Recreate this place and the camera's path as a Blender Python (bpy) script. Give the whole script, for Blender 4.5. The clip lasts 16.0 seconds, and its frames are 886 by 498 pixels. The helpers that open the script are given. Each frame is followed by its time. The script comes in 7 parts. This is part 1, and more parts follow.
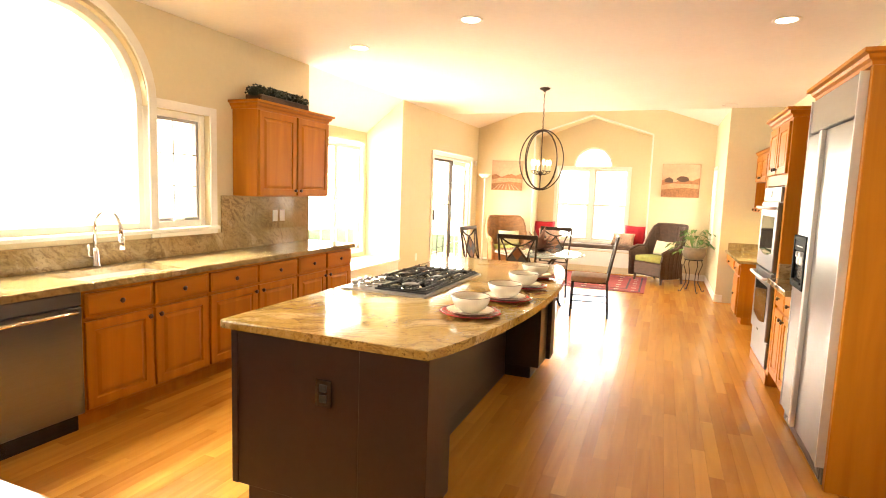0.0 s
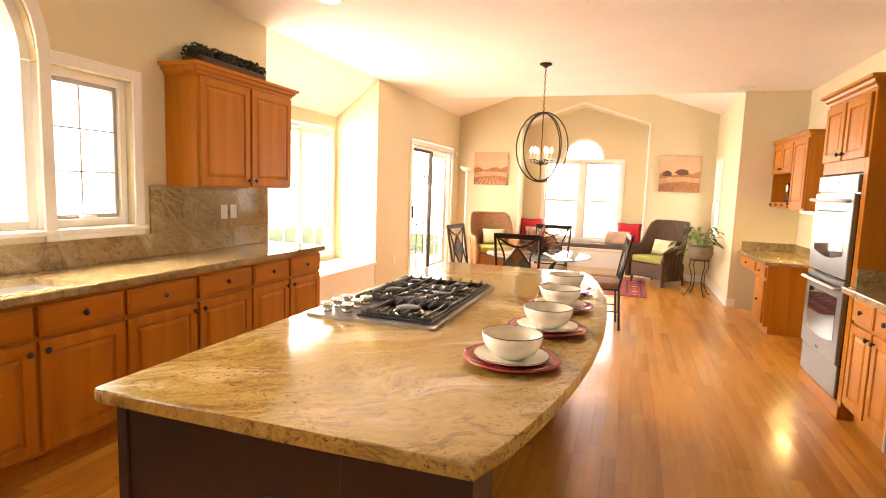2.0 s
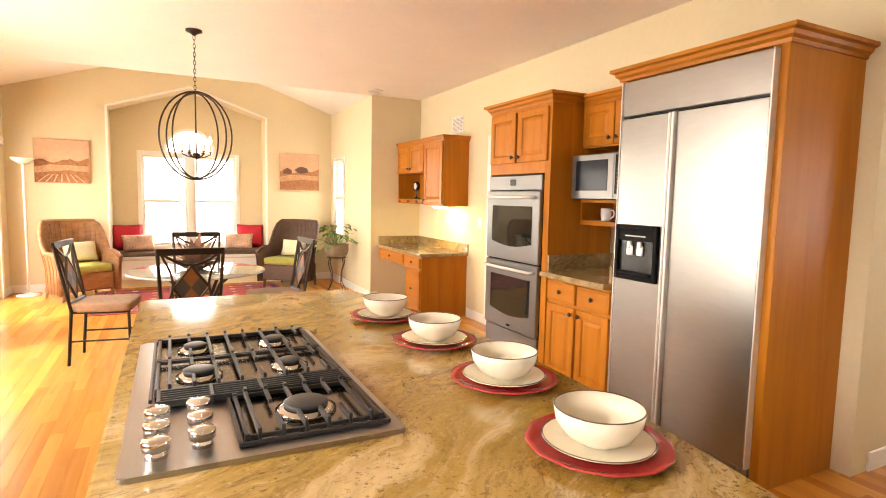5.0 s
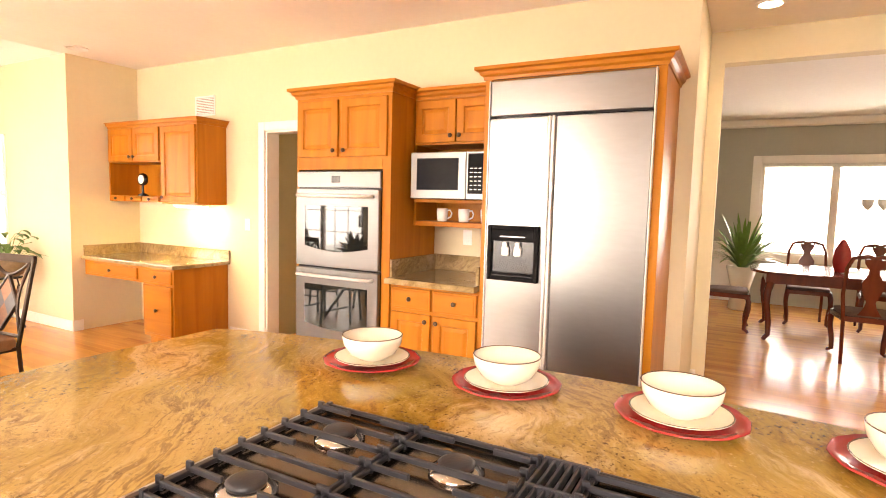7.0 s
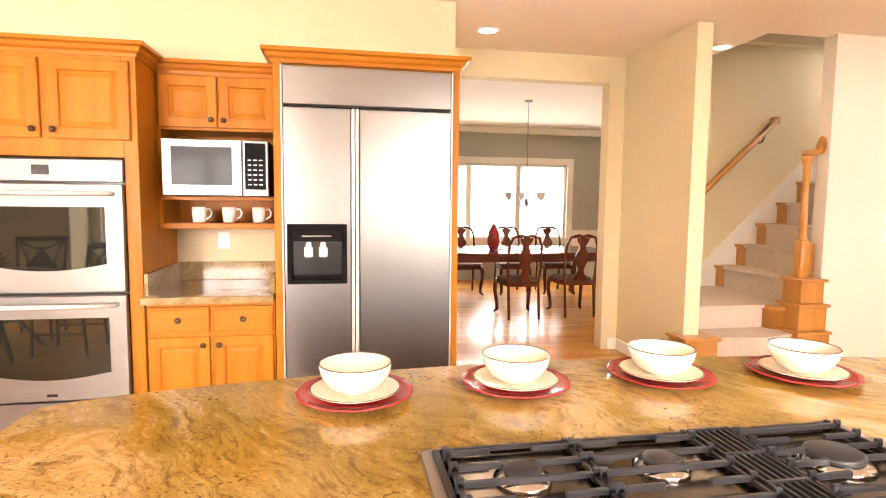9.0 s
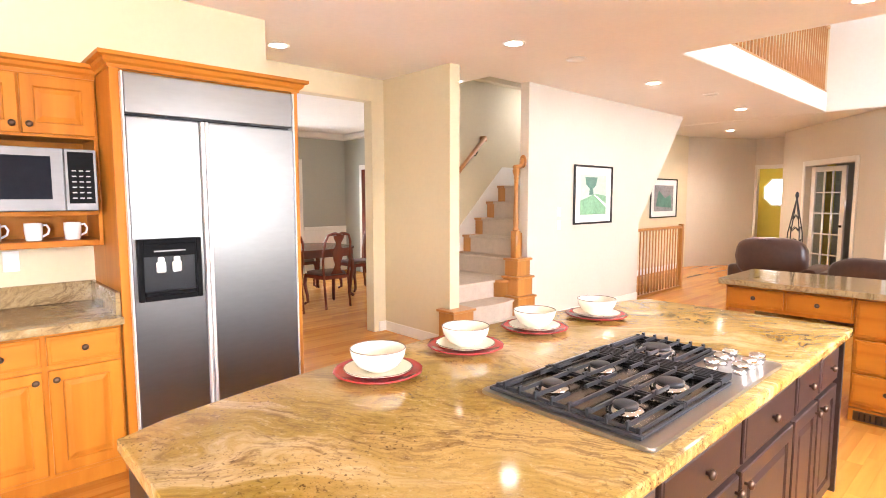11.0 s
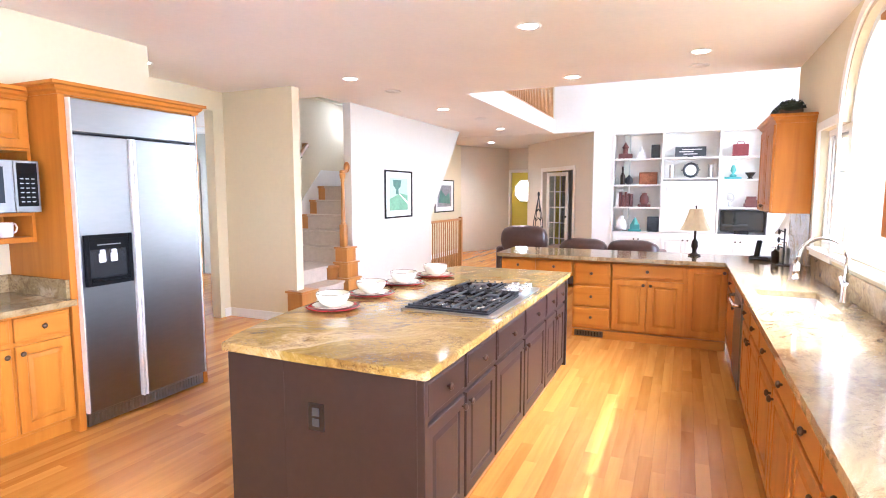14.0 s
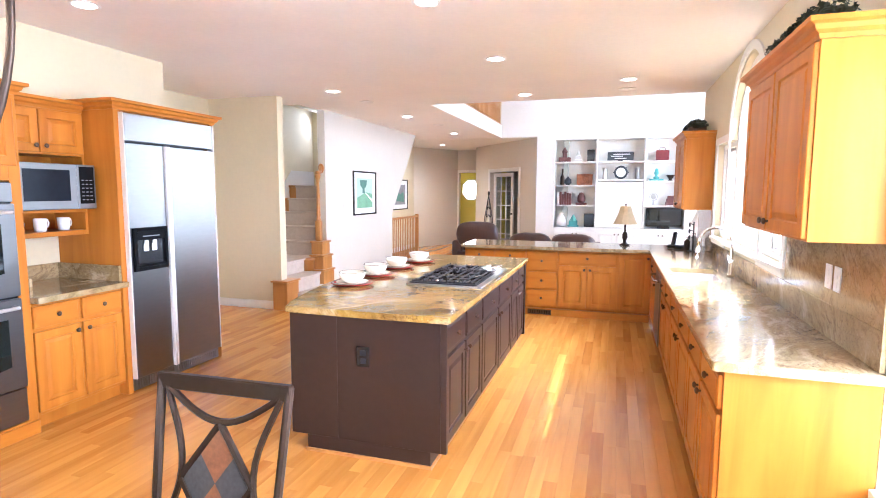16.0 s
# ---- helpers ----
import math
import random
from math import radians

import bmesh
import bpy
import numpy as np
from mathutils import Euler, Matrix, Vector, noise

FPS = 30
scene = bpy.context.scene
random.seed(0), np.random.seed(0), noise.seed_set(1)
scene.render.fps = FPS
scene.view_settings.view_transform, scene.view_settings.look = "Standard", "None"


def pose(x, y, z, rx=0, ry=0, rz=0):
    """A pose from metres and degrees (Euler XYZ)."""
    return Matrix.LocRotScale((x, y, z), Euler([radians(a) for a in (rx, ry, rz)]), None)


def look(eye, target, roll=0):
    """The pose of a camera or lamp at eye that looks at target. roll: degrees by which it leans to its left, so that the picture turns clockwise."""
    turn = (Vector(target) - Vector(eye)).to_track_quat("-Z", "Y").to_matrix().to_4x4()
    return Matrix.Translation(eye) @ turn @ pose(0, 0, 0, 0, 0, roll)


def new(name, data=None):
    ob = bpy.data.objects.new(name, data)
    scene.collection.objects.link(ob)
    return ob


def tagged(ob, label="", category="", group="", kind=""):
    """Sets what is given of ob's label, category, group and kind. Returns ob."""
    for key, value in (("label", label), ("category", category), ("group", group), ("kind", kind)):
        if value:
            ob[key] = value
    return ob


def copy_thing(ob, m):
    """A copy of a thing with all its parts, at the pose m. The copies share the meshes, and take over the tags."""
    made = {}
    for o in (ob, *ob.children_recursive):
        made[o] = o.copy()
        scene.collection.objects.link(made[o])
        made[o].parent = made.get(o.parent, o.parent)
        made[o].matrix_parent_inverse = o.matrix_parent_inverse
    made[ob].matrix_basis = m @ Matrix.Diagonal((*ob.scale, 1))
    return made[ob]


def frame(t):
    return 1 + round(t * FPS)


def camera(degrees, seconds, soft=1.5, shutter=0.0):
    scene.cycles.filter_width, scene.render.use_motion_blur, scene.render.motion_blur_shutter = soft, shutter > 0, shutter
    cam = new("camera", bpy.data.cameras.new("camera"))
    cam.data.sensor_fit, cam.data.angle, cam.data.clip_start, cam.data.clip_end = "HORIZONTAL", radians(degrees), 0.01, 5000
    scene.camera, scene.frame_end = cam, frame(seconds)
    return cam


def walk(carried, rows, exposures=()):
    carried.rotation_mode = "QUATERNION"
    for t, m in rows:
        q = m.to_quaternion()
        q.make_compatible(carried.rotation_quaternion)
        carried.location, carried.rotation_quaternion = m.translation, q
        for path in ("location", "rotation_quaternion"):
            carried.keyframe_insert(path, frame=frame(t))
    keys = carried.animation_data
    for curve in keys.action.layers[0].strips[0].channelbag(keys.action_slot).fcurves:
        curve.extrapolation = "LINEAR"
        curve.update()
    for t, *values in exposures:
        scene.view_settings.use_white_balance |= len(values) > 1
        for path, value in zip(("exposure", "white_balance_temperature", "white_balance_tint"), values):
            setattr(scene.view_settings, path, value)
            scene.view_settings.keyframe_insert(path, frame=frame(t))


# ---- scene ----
cam = camera(78.2, 16.0, 1.0)

PATH = [
    (0, (1.118, 0.66, 1.505), (0.379, 2.506, 1.286), 2.0),
    (0.5, (0.992, 0.866, 1.477), (0.316, 2.736, 1.26), 1.9),
    (1, (0.88, 1.092, 1.467), (0.23, 2.97, 1.25), 1.9),
    (1.5, (0.75, 1.289, 1.441), (0.106, 3.17, 1.221), 1.9),
    (2, (0.583, 1.512, 1.432), (-0.048, 3.396, 1.21), 2.0),
    (2.5, (0.418, 1.745, 1.417), (-0.16, 3.647, 1.195), 2.1),
    (3, (0.242, 1.927, 1.422), (-0.249, 3.853, 1.2), 2.1),
    (3.5, (0.059, 2.058, 1.392), (-0.245, 4.024, 1.185), 2.0),
    (4, (-0.16, 2.07, 1.41), (-0.029, 4.057, 1.216), 1.9),
    (4.5, (-0.34, 2.18, 1.401), (0.206, 4.095, 1.217), 1.5),
    (5, (-0.548, 2.325, 1.422), (0.343, 4.106, 1.236), 1.2),
    (5.2, (-0.63, 2.394, 1.423), (0.375, 4.114, 1.238), 1.2),
    (7.3, (-1.193, 3.69, 1.412), (0.646, 4.454, 1.235), 1.4),
    (7.5, (-1.226, 3.777, 1.418), (0.665, 4.404, 1.235), 1.3),
    (8, (-1.194, 4.051, 1.4), (0.778, 4.331, 1.226), 0.8),
    (8.5, (-1.184, 4.301, 1.428), (0.807, 4.255, 1.246), 0.6),
    (9, (-1.16, 4.576, 1.414), (0.801, 4.222, 1.243), 0.6),
    (9.5, (-1.22, 4.826, 1.446), (0.675, 4.21, 1.267), 0.5),
    (10, (-1.226, 5.08, 1.482), (0.553, 4.184, 1.307), 0.2),
    (10.2, (-1.222, 5.194, 1.491), (0.497, 4.188, 1.311), 0.1),
    (12.3, (-1.332, 6.338, 1.539), (-0.251, 4.667, 1.349), -0.1),
    (12.5, (-1.382, 6.438, 1.555), (-0.349, 4.736, 1.361), -0.1),
    (13, (-1.493, 6.654, 1.554), (-0.56, 4.897, 1.354), -0.2),
    (13.5, (-1.558, 6.889, 1.56), (-0.687, 5.1, 1.359), -0.1),
    (14, (-1.552, 7.131, 1.558), (-0.746, 5.313, 1.353), -0.0),
    (14.5, (-1.562, 7.357, 1.566), (-0.821, 5.51, 1.357), 0.0),
    (15, (-1.576, 7.605, 1.56), (-0.879, 5.742, 1.35), 0.1),
    (15.5, (-1.555, 7.859, 1.565), (-0.905, 5.98, 1.355), 0.2),
    (16, (-1.532, 8.117, 1.574), (-0.934, 6.22, 1.363), 0.2),
]
EXPOSURES = [(0.0, 0.98, 7500, 12), (0.5, 0.50, 7450, 20), (2.5, 0.60, 7400, 21), (3.5, 0.58, 7300, 21), (4.5, 0.48, 7300, 19), (5.0, 0.57, 7300, 19), (6.5, 0.90, 7700, 24), (8.0, 1.15, 7800, 29), (10.0, 1.34, 6650, 23), (12.5, 1.42, 5300, 20), (16.0, 1.26, 4900, 18)]
walk(cam, [(t, look(eye, target, roll)) for t, eye, target, roll in PATH], EXPOSURES)

# ---------------------------------------------------------------- world and light
SUN_EL, SUN_AZ = 47.5, 251.0      # degrees; azimuth clockwise from +y
world = bpy.data.worlds.new("sky")
scene.world = world
world.use_nodes = True
wn = world.node_tree.nodes
sky = wn.new("ShaderNodeTexSky")
sky.sky_type, sky.sun_disc = "NISHITA", False
sky.sun_elevation, sky.sun_rotation = radians(SUN_EL), radians(SUN_AZ)
wn["Background"].inputs["Strength"].default_value = 0.15
world.node_tree.links.new(sky.outputs["Color"], wn["Background"].inputs["Color"])

sun_data = bpy.data.lights.new("sun", "SUN")
sun_data.energy, sun_data.angle, sun_data.color = 4.5, radians(0.6), (1.0, 0.94, 0.84)
sun_dir = Vector((math.sin(radians(SUN_AZ)) * math.cos(radians(SUN_EL)), math.cos(radians(SUN_AZ)) * math.cos(radians(SUN_EL)), math.sin(radians(SUN_EL))))
sun_ob = new("sun", sun_data)
sun_ob.matrix_world = look(sun_dir * 30, (0, 0, 0))


def window_light(name, eye, target, w, h, watts, color=(1.0, 0.97, 0.92), spread=180):
    """An area lamp in a window's opening, for the sky's light."""
    d = bpy.data.lights.new(name, "AREA")
    d.shape, d.size, d.size_y, d.energy, d.color = "RECTANGLE", w, h, watts, color
    d.spread = radians(spread)
    ob = new(name, d)
    ob.matrix_world = look(eye, target)
    return ob


# area lamps stand just outside the openings
window_light("sky_sink_window", (-2.95, 3.08, 1.85), (-1.4, 3.08, 0.2), 2.4, 1.3, 95, spread=96)
window_light("sky_bay_window", (-3.45, 6.8, 1.5), (-1.5, 6.85, 0.5), 2.1, 1.7, 200)
window_light("sky_sliding_door", (-2.95, 10.15, 1.3), (-1.0, 10.15, 0.3), 1.9, 2.0, 95)
window_light("sky_nook_window", (-0.25, 12.45, 1.5), (-0.25, 10.5, 0.6), 1.5, 1.7, 90)
window_light("sky_side_window", (2.3, 11.05, 1.4), (0, 11.05, 1.3), 0.7, 1.3, 30)
window_light("sky_dining_window", (9.0, 1.9, 1.4), (5, 1.9, 1.2), 2.5, 1.5, 105)
window_light("sky_family_window", (-4.6, -1.8, 2.4), (0, -1.8, 1.8), 3.4, 3.4, 118)
window_light("sky_back_window", (5.35, 8.55, 1.7), (4.0, 8.2, 1.0), 1.2, 0.9, 30)
# this one is added inside the frame, before a glowing pane, to brighten the stairs
window_light("sky_stair_window", (3.45, -0.95, 2.72), (3.3, 1.5, 0.9), 0.6, 0.7, 5)


def spot(x, y, watts):
    """The beam of a recessed ceiling light."""
    d = bpy.data.lights.new("recessed_beam", "SPOT")
    d.energy, d.spot_size, d.spot_blend, d.shadow_soft_size, d.color = watts, radians(140), 1.0, 0.06, (1.0, 0.84, 0.62)
    new("recessed_beam", d).matrix_world = look((x, y, 2.76), (x, y + 0.01, 0))


for sx, sy, sw in ((1.76, -3.05, 70), (2.84, -5.67, 80), (3.2, 1.35, 6), (3.18, 3.45, 22), (1.76, -0.35, 22)):
    spot(sx, sy, sw)

# ---------------------------------------------------------------- materials


def mat(name, color, rough=0.5, metal=0.0, var=0.12, scale=6.0, bump=0.0, bump_scale=60.0, spec=0.5, stretch=(1, 1, 1), per=None, coat=0.0):
    """A surface with colour variation at two scales, and fine relief."""
    m = bpy.data.materials.new(name)
    m.use_nodes = True
    nt = m.node_tree
    N, L = nt.nodes, nt.links
    b = N["Principled BSDF"]
    b.inputs["Roughness"].default_value, b.inputs["Metallic"].default_value = rough, metal
    b.inputs["Specular IOR Level"].default_value = spec
    if coat:
        b.inputs["Coat Weight"].default_value, b.inputs["Coat Roughness"].default_value = coat, 0.08
    tc = N.new("ShaderNodeTexCoord")
    mp = N.new("ShaderNodeMapping")
    mp.inputs["Scale"].default_value = stretch
    L.new(tc.outputs["Object"], mp.inputs["Vector"])
    n1, n2 = N.new("ShaderNodeTexNoise"), N.new("ShaderNodeTexNoise")
    n1.inputs["Scale"].default_value, n2.inputs["Scale"].default_value = scale * 0.35, scale * 4
    n1.inputs["Detail"].default_value, n2.inputs["Detail"].default_value = 3, 4
    add = N.new("ShaderNodeMath")
    add.operation = "ADD"
    for n, i in ((n1, 0), (n2, 1)):
        L.new(mp.outputs["Vector"], n.inputs["Vector"])
        L.new(n.outputs["Fac"], add.inputs[i])
    src = add.outputs[0]
    if per:
        src_node = N.new("ShaderNodeObjectInfo" if per == "object" else "ShaderNodeNewGeometry")
        out = src_node.outputs["Random" if per == "object" else "Random Per Island"]
        a2 = N.new("ShaderNodeMath")
        a2.operation = "MULTIPLY_ADD"
        L.new(out, a2.inputs[0])
        a2.inputs[1].default_value = 1.1
        L.new(src, a2.inputs[2])
        a3 = N.new("ShaderNodeMath")
        a3.operation = "SUBTRACT"
        L.new(a2.outputs[0], a3.inputs[0])
        a3.inputs[1].default_value = 0.55
        src = a3.outputs[0]
    mr = N.new("ShaderNodeMapRange")
    mr.inputs["From Min"].default_value, mr.inputs["From Max"].default_value = 0.6, 1.4
    mr.inputs["To Min"].default_value, mr.inputs["To Max"].default_value = 1 - var, 1 + var
    L.new(src, mr.inputs["Value"])
    mul = N.new("ShaderNodeVectorMath")
    mul.operation = "SCALE"
    mul.inputs[0].default_value = color
    L.new(mr.outputs["Result"], mul.inputs["Scale"])
    L.new(mul.outputs["Vector"], b.inputs["Base Color"])
    if bump:
        nb = N.new("ShaderNodeTexNoise")
        nb.inputs["Scale"].default_value, nb.inputs["Detail"].default_value = bump_scale, 4
        L.new(mp.outputs["Vector"], nb.inputs["Vector"])
        bp = N.new("ShaderNodeBump")
        bp.inputs["Strength"].default_value, bp.inputs["Distance"].default_value = bump, 0.004
        L.new(nb.outputs["Fac"], bp.inputs["Height"])
        L.new(bp.outputs["Normal"], b.inputs["Normal"])
    return m


def granite(name, base, warm, pale, dark, flow, speck=1.0):
    """Polished stone: drifting clouds, long streaks, thin dark veins and small crystals."""
    m = bpy.data.materials.new(name)
    m.use_nodes = True
    N, L = m.node_tree.nodes, m.node_tree.links
    b = N["Principled BSDF"]
    b.inputs["Roughness"].default_value = 0.09
    tc = N.new("ShaderNodeTexCoord")

    def noise(vec, scale, detail, rough=0.5, distortion=0.0):
        n = N.new("ShaderNodeTexNoise")
        n.inputs["Scale"].default_value, n.inputs["Detail"].default_value = scale, detail
        n.inputs["Roughness"].default_value, n.inputs["Distortion"].default_value = rough, distortion
        L.new(vec, n.inputs["Vector"])
        return n

    def span(value, lo, hi, to_lo=0.0, to_hi=1.0):
        r = N.new("ShaderNodeMapRange")
        r.interpolation_type = "SMOOTHSTEP"
        for key, v in (("From Min", lo), ("From Max", hi), ("To Min", to_lo), ("To Max", to_hi)):
            r.inputs[key].default_value = v
        L.new(value, r.inputs["Value"])
        return r.outputs["Result"]

    def math_node(op, a, c):
        n = N.new("ShaderNodeMath")
        n.operation = op
        for i, v in enumerate((a, c)):
            if isinstance(v, float):
                n.inputs[i].default_value = v
            else:
                L.new(v, n.inputs[i])
        return n.outputs[0]

    def blend(fac, a, c, mode="MIX"):
        n = N.new("ShaderNodeMixRGB")
        n.blend_type = mode
        L.new(fac, n.inputs[0])
        for i, v in ((1, a), (2, c)):
            if isinstance(v, tuple):
                n.inputs[i].default_value = (*v, 1)
            else:
                L.new(v, n.inputs[i])
        return n.outputs[0]

    obj = tc.outputs["Object"]
    warp = noise(obj, 1.5, 4)
    bent = N.new("ShaderNodeVectorMath")
    bent.operation = "MULTIPLY_ADD"
    L.new(warp.outputs["Color"], bent.inputs[0])
    bent.inputs[1].default_value = (0.6, 0.6, 0.6)
    L.new(obj, bent.inputs[2])
    turn, squeeze = N.new("ShaderNodeMapping"), N.new("ShaderNodeMapping")
    turn.inputs["Rotation"].default_value = Vector(flow).rotation_difference(Vector((1, 0, 0))).to_euler()
    squeeze.inputs["Scale"].default_value = (0.8, 4.2, 3.0)
    L.new(bent.outputs["Vector"], turn.inputs["Vector"])
    L.new(turn.outputs["Vector"], squeeze.inputs["Vector"])
    along = squeeze.outputs["Vector"]
    cloud = noise(bent.outputs["Vector"], 1.5, 7, 0.6).outputs["Fac"]
    col = blend(span(cloud, 0.40, 0.60), base, warm)
    streak = noise(along, 0.8, 10, 0.68, 0.6).outputs["Fac"]
    col = blend(span(streak, 0.53, 0.66, 0.0, 0.85), col, pale)
    col = blend(span(streak, 0.46, 0.34, 0.0, 0.55), col, dark)
    rough = span(noise(bent.outputs["Vector"], 1.9, 4).outputs["Fac"], 0.36, 0.60, 0.35, 1.0)
    grain = noise(along, 9.0, 9, 0.78).outputs["Fac"]
    col = blend(math_node("MULTIPLY", span(grain, 0.53, 0.36, 0.0, 0.75), rough), col, dark)
    col = blend(math_node("MULTIPLY", span(grain, 0.54, 0.68, 0.0, 0.6), rough), col, pale)
    line = math_node("ABSOLUTE", math_node("SUBTRACT", noise(along, 0.7, 8, 0.62).outputs["Fac"], 0.52), 0.0)
    vein = math_node("MULTIPLY", span(line, 0.022, 0.0, 0.0, 0.6), span(cloud, 0.50, 0.60))
    col = blend(vein, col, dark)
    dots = span(noise(obj, 80, 4, 0.7).outputs["Fac"], 0.56, 0.64)
    patch = span(noise(obj, 3.5, 5).outputs["Fac"], 0.40, 0.62, 0.15 * speck, 0.9 * speck)
    col = blend(math_node("MULTIPLY", dots, patch), col, tuple(c * 0.6 for c in dark))
    glint = span(noise(obj, 55, 4, 0.7).outputs["Fac"], 0.58, 0.70, 0.0, 0.4)
    col = blend(glint, col, pale)
    L.new(col, b.inputs["Base Color"])
    return m


def wood(name, color, dark, rough=0.3, scale=1.0, per=None, along="z", coat=0.06, amount=1.0):
    """Grained wood: long streaks along one axis, with pores."""
    m = bpy.data.materials.new(name)
    m.use_nodes = True
    nt = m.node_tree
    N, L = nt.nodes, nt.links
    b = N["Principled BSDF"]
    b.inputs["Roughness"].default_value = rough
    b.inputs["Coat Weight"].default_value, b.inputs["Coat Roughness"].default_value = coat, 0.12
    tc = N.new("ShaderNodeTexCoord")
    mp = N.new("ShaderNodeMapping")
    st = {"x": (1.2, 14, 14), "y": (14, 1.2, 14), "z": (14, 14, 1.2)}[along]
    mp.inputs["Scale"].default_value = [s * scale for s in st]
    L.new(tc.outputs["Object"], mp.inputs["Vector"])
    vec = mp.outputs["Vector"]
    info = None
    if per:
        info = N.new("ShaderNodeObjectInfo" if per == "object" else "ShaderNodeNewGeometry").outputs["Random" if per == "object" else "Random Per Island"]
        off = N.new("ShaderNodeVectorMath")
        off.operation = "MULTIPLY_ADD"
        comb = N.new("ShaderNodeCombineXYZ")
        for i in range(3):
            L.new(info, comb.inputs[i])
        L.new(comb.outputs[0], off.inputs[0])
        off.inputs[1].default_value = (37, 53, 71)
        L.new(vec, off.inputs[2])
        vec = off.outputs["Vector"]
    n1 = N.new("ShaderNodeTexNoise")
    n1.inputs["Scale"].default_value, n1.inputs["Detail"].default_value, n1.inputs["Distortion"].default_value = 1.0, 6, 0.7
    L.new(vec, n1.inputs["Vector"])
    n2 = N.new("ShaderNodeTexNoise")
    n2.inputs["Scale"].default_value, n2.inputs["Detail"].default_value = 0.12, 2
    L.new(vec, n2.inputs["Vector"])
    fac = N.new("ShaderNodeMath")
    fac.operation = "MULTIPLY_ADD"
    L.new(n2.outputs["Fac"], fac.inputs[0])
    fac.inputs[1].default_value = 0.7
    L.new(n1.outputs["Fac"], fac.inputs[2])
    src = fac.outputs[0]
    if info:
        f2 = N.new("ShaderNodeMath")
        f2.operation = "MULTIPLY_ADD"
        L.new(info, f2.inputs[0])
        f2.inputs[1].default_value = 0.55
        L.new(src, f2.inputs[2])
        f3 = N.new("ShaderNodeMath")
        f3.operation = "SUBTRACT"
        L.new(f2.outputs[0], f3.inputs[0])
        f3.inputs[1].default_value = 0.27
        src = f3.outputs[0]
    mr = N.new("ShaderNodeMapRange")
    mr.inputs["From Min"].default_value, mr.inputs["From Max"].default_value = 0.85 - 0.4 / amount, 0.85 + 0.4 / amount
    L.new(src, mr.inputs["Value"])
    ramp = N.new("ShaderNodeValToRGB")
    ramp.color_ramp.elements[0].color, ramp.color_ramp.elements[1].color = (*dark, 1), (*color, 1)
    L.new(mr.outputs["Result"], ramp.inputs["Fac"])
    L.new(ramp.outputs["Color"], b.inputs["Base Color"])
    bp = N.new("ShaderNodeBump")
    bp.inputs["Strength"].default_value, bp.inputs["Distance"].default_value = 0.08, 0.002
    L.new(n1.outputs["Fac"], bp.inputs["Height"])
    L.new(bp.outputs["Normal"], b.inputs["Normal"])
    return m


def glow(name, color, strength):
    m = bpy.data.materials.new(name)
    m.use_nodes = True
    b = m.node_tree.nodes["Principled BSDF"]
    b.inputs["Base Color"].default_value = (*color, 1)
    b.inputs["Emission Color"].default_value, b.inputs["Emission Strength"].default_value = (*color, 1), strength
    return m


def pane_glass(name):
    """Thin clear glass: straight through, with a mirror gloss."""
    m = bpy.data.materials.new(name)
    m.use_nodes = True
    nt = m.node_tree
    N, L = nt.nodes, nt.links
    N.remove(N["Principled BSDF"])
    t, g, mix, lw = N.new("ShaderNodeBsdfTransparent"), N.new("ShaderNodeBsdfGlossy"), N.new("ShaderNodeMixShader"), N.new("ShaderNodeLayerWeight")
    pw, f = N.new("ShaderNodeMath"), N.new("ShaderNodeMath")
    pw.operation, f.operation = "POWER", "MULTIPLY_ADD"
    L.new(lw.outputs["Facing"], pw.inputs[0])
    pw.inputs[1].default_value = 5.0
    L.new(pw.outputs[0], f.inputs[0])
    f.inputs[1].default_value, f.inputs[2].default_value = 0.6, 0.03
    g.inputs["Roughness"].default_value = 0.02
    t.inputs["Color"].default_value = (0.93, 0.96, 0.95, 1)
    L.new(f.outputs[0], mix.inputs[0])
    L.new(t.outputs[0], mix.inputs[1])
    L.new(g.outputs[0], mix.inputs[2])
    L.new(mix.outputs[0], N["Material Output"].inputs["Surface"])
    return m


M = {}
M["wall"] = mat("beige_wall_paint", (0.69, 0.60, 0.395), 0.75, var=0.03, bump=0.06, bump_scale=180)
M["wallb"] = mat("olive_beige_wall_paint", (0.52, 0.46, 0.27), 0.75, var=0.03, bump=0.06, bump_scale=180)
M["wallw"] = mat("white_wall_paint", (0.80, 0.77, 0.71), 0.75, var=0.03, bump=0.06, bump_scale=180)
M["wallh"] = mat("beige_hall_paint", (0.68, 0.61, 0.49), 0.75, var=0.03, bump=0.06, bump_scale=180)
M["wallc"] = mat("cream_wall_paint", (0.66, 0.61, 0.52), 0.75, var=0.03, bump=0.06, bump_scale=180)
M["wallg"] = mat("grey_green_wall_paint", (0.42, 0.42, 0.35), 0.75, var=0.03, bump=0.06, bump_scale=180)
M["wally"] = mat("olive_yellow_wall_paint", (0.62, 0.50, 0.09), 0.75, var=0.03, bump=0.06, bump_scale=180)
M["ceil"] = mat("ceiling_paint", (0.86, 0.82, 0.755), 0.85, var=0.03, bump=0.08, bump_scale=140)
M["trim"] = mat("white_trim_paint", (0.82, 0.79, 0.72), 0.4, var=0.03)
M["maple"] = wood("honey_maple", (0.55, 0.212, 0.02), (0.34, 0.107, 0.009), 0.40, 0.8, coat=0.03)
M["maple_h"] = wood("honey_maple_crosswise", (0.55, 0.212, 0.02), (0.34, 0.107, 0.009), 0.40, 0.8, along="x", coat=0.03)
